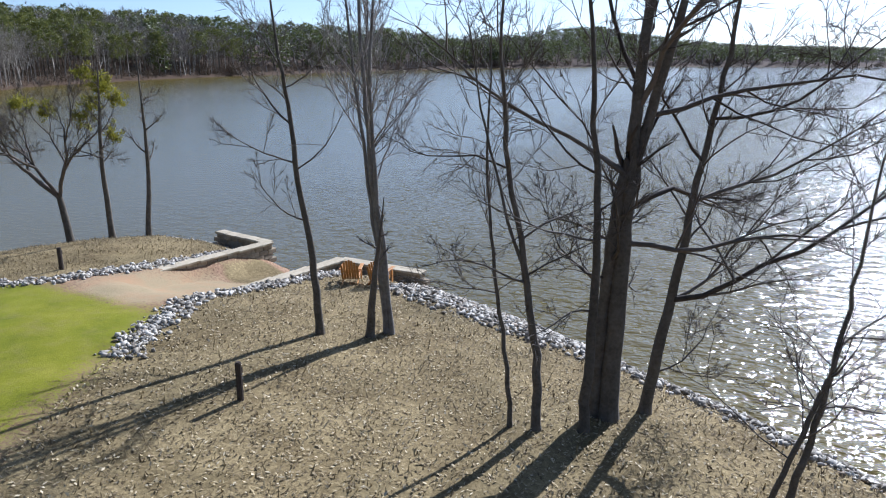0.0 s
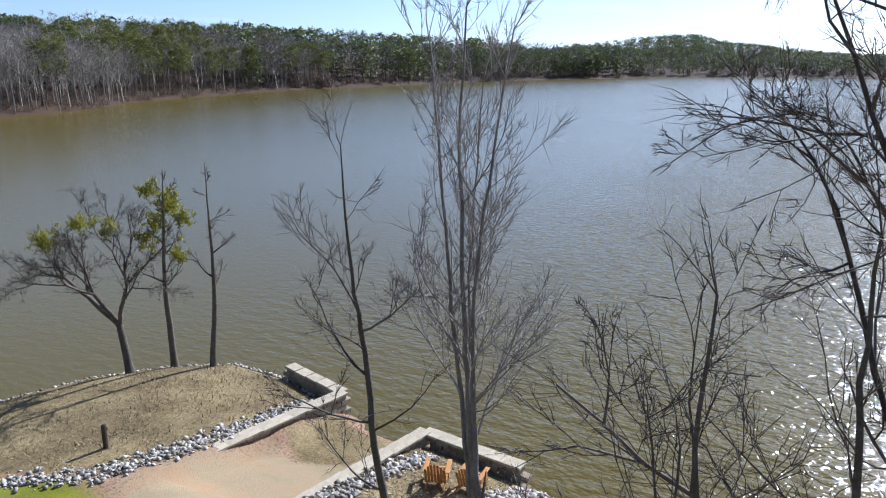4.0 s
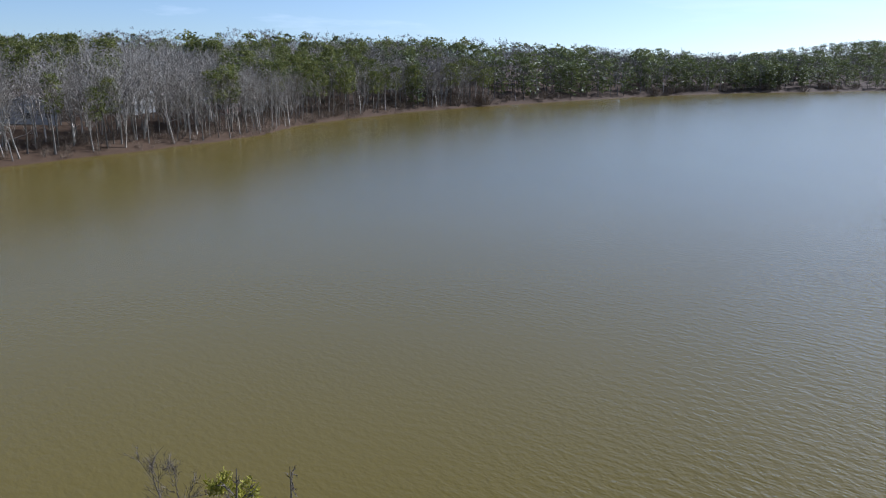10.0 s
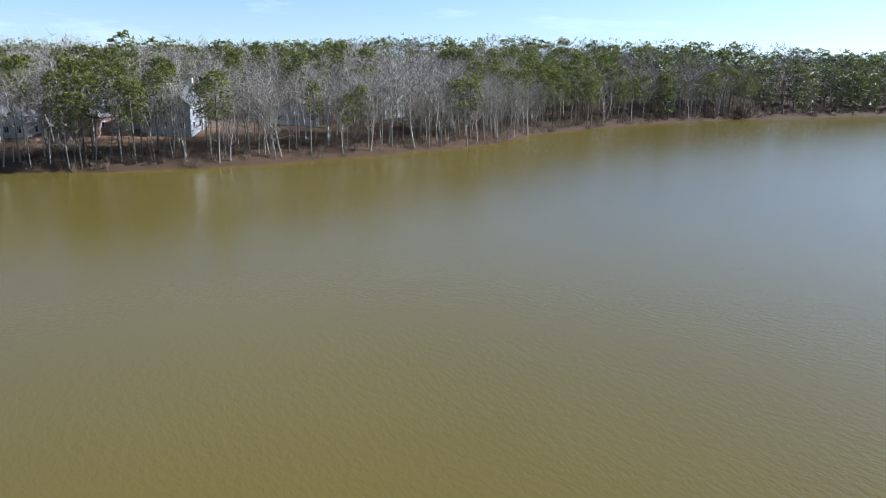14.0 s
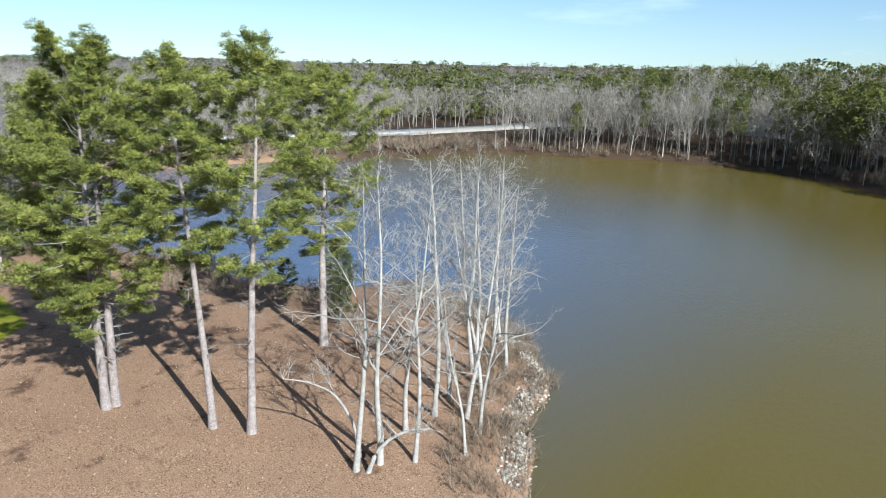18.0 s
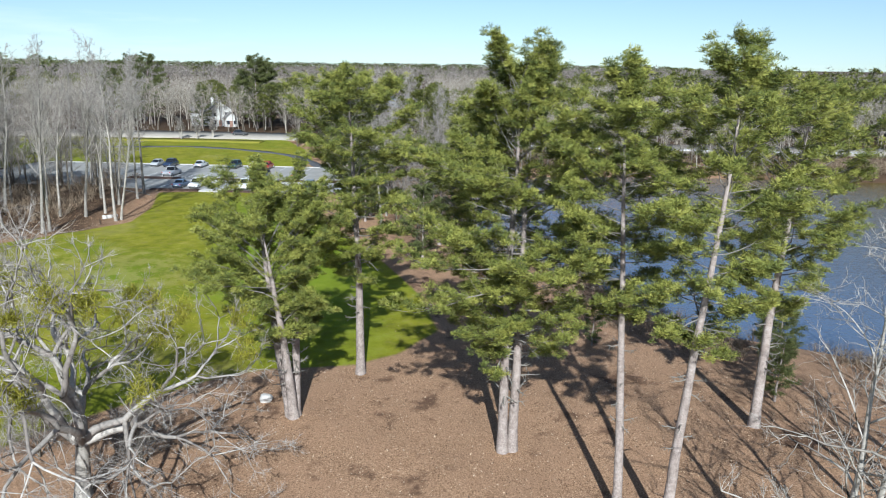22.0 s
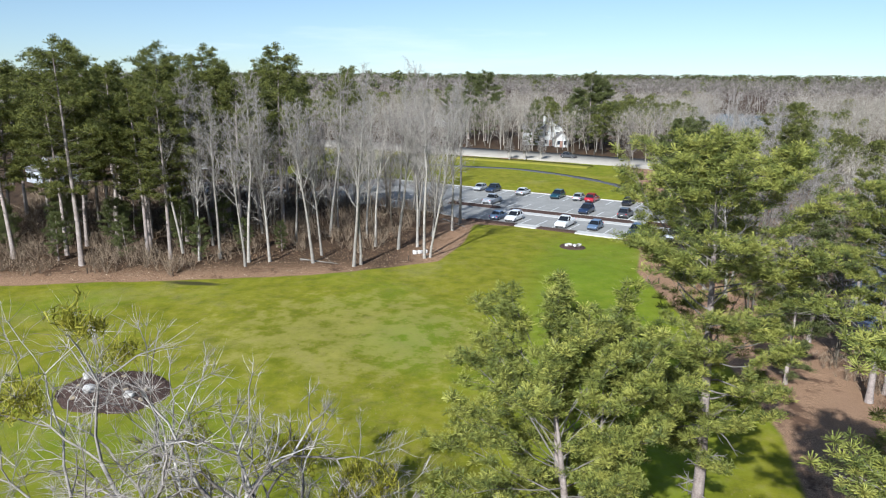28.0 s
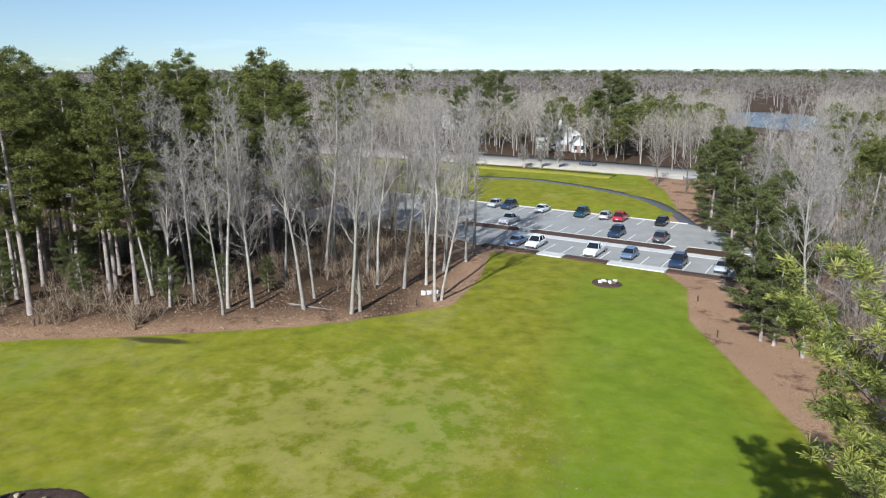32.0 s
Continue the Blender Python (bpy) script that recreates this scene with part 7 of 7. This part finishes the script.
house(-196, -12, 40, [(0, 0, 11, 10, 5.6, 4.2, M_SIDING_GREY), (7, 3, 5, 6, 3.0, 2.0, M_SIDING)], "grey house with a white gable above the bank")
house(-226, -56, 95, [(0, 0, 12, 9, 3.6, 2.8, M_SIDING)], "low pale house behind leafless trees")
house(-190, 78, 70, [(0, 0, 12, 9, 3.4, 2.6, M_SIDING_GREY)], "low grey house behind the trees", False)
house(-200, 108, 120, [(0, 0, 10, 9, 5.0, 3.4, M_SIDING)], "white house glimpsed through woods")
house(-258, 184, 120, [(0, 0, 12, 10, 6.0, 4.0, M_SIDING)], "pale house high on the wooded shore")
house(-205, 140, 120, [(0, 0, 10, 8, 3.4, 2.6, M_BRICK)], "brown house among trees on the shore")
house(88, -190, 20, [(0, 0, 14, 10, 3.2, 2.6, M_SIDING)], "low pale house behind the pines")
house(112, -160, 60, [(0, 0, 12, 9, 3.2, 2.6, M_SIDING_GREY)], "low grey house behind the pines")
# ---- fallen leaves, tufts, branches ----
M_LEAF = island_plain("fallen_leaves", [(0.0, (0.06, 0.034, 0.02)), (0.35, (0.16, 0.09, 0.048)), (0.7, (0.30, 0.19, 0.11)), (0.92, (0.46, 0.33, 0.21)), (1.0, (0.62, 0.50, 0.36))], 0.85, 0)
M_TUFT = island_plain("dry_lawn_tufts", [(0.0, (0.12, 0.11, 0.02)), (0.6, (0.22, 0.19, 0.05)), (1.0, (0.33, 0.28, 0.12))], 0.9, 0)
rng = np.random.default_rng(77)


def strewn(n, box, test, length, width, lift, flat):
    """Small four-cornered pieces lying at random on the ground where a test allows."""
    x, y = rng.uniform(box[0], box[1], n), rng.uniform(box[2], box[3], n)
    ok = test(x, y)
    x, y = x[ok], y[ok]
    m = len(x)
    a = rng.uniform(0, 6.283, m)
    d = np.stack([np.cos(a), np.sin(a), rng.normal(0, flat, m)], -1)
    s = np.stack([-np.sin(a), np.cos(a), rng.normal(0, flat, m)], -1)
    ln, w = rng.uniform(*length, (m, 1)), rng.uniform(*width, (m, 1))
    b = np.stack([x, y, land_height(x, y) + lift], -1)
    v = np.stack([b - d * ln * 0.5, b + s * w * 0.5, b + d * ln * 0.5, b - s * w * 0.5], 1).reshape(-1, 3)
    h = Heap()
    h.add(v, (np.arange(m)[:, None, None] * 4 + np.array([[0, 1, 2], [0, 2, 3]])[None]).reshape(-1, 3))
    return h


patchy = lambda x, y, k, cut: np.sin(x * 0.31 * k + 1.0) * np.cos(y * 0.27 * k) + 0.6 * np.sin(x * 0.83 * k + y * 0.71 * k) > cut
open_litter = lambda x, y: (ring_distance(x, y, LAWN) < -0.6) & (ring_distance(x, y, LAWN_SHORE) < -0.5) & (ring_distance(x, y, STRAW) < 0) & (ring_distance(x, y, SHORE) > 1.2)
h = strewn(65000, (-44, 8, -48, 6), lambda x, y: open_litter(x, y) & (patchy(x, y, 1.0, -0.9) | (rng.uniform(0, 1, len(x)) < 0.35)), (0.06, 0.17), (0.04, 0.09), 0.025, 0.25)
lone("leaf_litter", h.mesh("leaf_litter"), M_LEAF, "brown fallen leaves strewn over the wooded point", "leaves", "stuff")
h = strewn(36000, (8, 70, -126, -86), lambda x, y: (ring_distance(x, y, LAWN) < -0.3) & (ring_distance(x, y, LAWN) > -14), (0.12, 0.3), (0.06, 0.14), 0.03, 0.25)
lone("wood_edge_leaves", h.mesh("wood_edge_leaves"), M_LEAF, "brown fallen leaves along the wood's edge", "leaves", "stuff")
h = strewn(26000, (-20, 46, -128, -38), lambda x, y: (ring_distance(x, y, LAWN) > 0.8) & patchy(x, y, 0.33, 0.55), (0.10, 0.24), (0.04, 0.08), 0.03, 0.3)
lone("lawn_tufts", h.mesh("lawn_tufts"), M_TUFT, "pale dry tufts in the mown lawn", "grass", "stuff")


def fallen_branch(ax, ay, bx, by, r, seed, label):
    rr = np.random.default_rng(seed)
    z0 = ground_z(ax, ay)
    L = math.hypot(bx - ax, by - ay)
    ob = empty("fallen_branch", ax, ay, z0)
    tagged(ob, label, "branch", "fallen branches")
    wood, side = Heap(), Heap()
    path = limb_path((0, 0, r * 0.8), (bx - ax, by - ay, 0), L, 7, 0.07, 0.0, rr)
    path[:, 2] = [ground_z(ax + p[0], ay + p[1]) - z0 + r * 0.8 for p in path]
    tube(wood, path, r * np.linspace(1, 0.35, 8), 7)
    for k in (2, 3, 5, 6):
        sp = limb_path(path[k], (by - ay + rr.normal(0, L * 0.6), ax - bx + rr.normal(0, L * 0.6), L * 0.35), L * 0.25, 3, 0.15, -0.08, rr)
        tube(side, sp, r * 0.4 * np.linspace(1, 0.3, 4), 5)
    child("stem", wood.mesh("stem", True), ob, M_BARK_GREY)
    child("side_shoot", side.mesh("side_shoot", True), ob, M_BARK_GREY)


fallen_branch(-22.4, -124.0, -20.6, -114.5, 0.14, 1, "pale fallen branch on the leaf-strewn edge of the lawn")
fallen_branch(16.0, -134.5, 11.6, -126.5, 0.13, 2, "fallen grey branch at the wood's edge")
fallen_branch(30.5, -101.5, 25.0, -99.4, 0.12, 3, "fallen branch under the tall trees")

# chips on the mulch beds
for bed, (cx, cy, ax, ay, turn) in zip([o for o in bpy.data.objects if o.name.startswith("mulch_bed")], ((30.4, -59.0, 5.0, 4.0, -0.25), (-6.9, -117.3, 2.0, 1.8, 0.0))):
    ct, st = math.cos(turn), math.sin(turn)
    inside = lambda x, y: (((x - cx) * ct + (y - cy) * st) / ax) ** 2 + ((-(x - cx) * st + (y - cy) * ct) / ay) ** 2 < 0.94
    h = strewn(5200 if ax > 3 else 900, (cx - 5.2, cx + 5.2, cy - 5.2, cy + 5.2) if ax > 3 else (cx - 2, cx + 2, cy - 2, cy + 2), inside, (0.08, 0.22), (0.04, 0.08), 0.075, 0.3)
    for v in h.v:                                     # they follow the heaped bed
        rr = np.sqrt((((v[:, 0] - cx) * ct + (v[:, 1] - cy) * st) / ax) ** 2 + ((-(v[:, 0] - cx) * st + (v[:, 1] - cy) * ct) / ay) ** 2)
        v[:, 2] += 0.22 * np.clip(1 - rr ** 3, 0, 1)
    o = child("chip_layer", h.mesh("chip_layer"), bed, M_MULCH, m=bed.matrix_basis.inverted())
    tagged(o, kind="stuff")
M_PALE_LEAF = island_plain("bleached_leaves", [(0.0, (0.10, 0.07, 0.035)), (0.3, (0.26, 0.19, 0.10)), (0.7, (0.45, 0.35, 0.19)), (1.0, (0.66, 0.55, 0.35))], 0.85, 0)
h = strewn(60000, (-8, 20, -8, 22), lambda x, y: (ring_distance(x, y, STRAW) > 0.3) & (on_land(x, y) > 1.4), (0.05, 0.13), (0.02, 0.05), 0.025, 0.35)
lone("bleached_leaf_litter", h.mesh("bleached_leaf_litter"), M_PALE_LEAF, "bleached fallen leaves on the dry grass point", "leaves", "stuff")
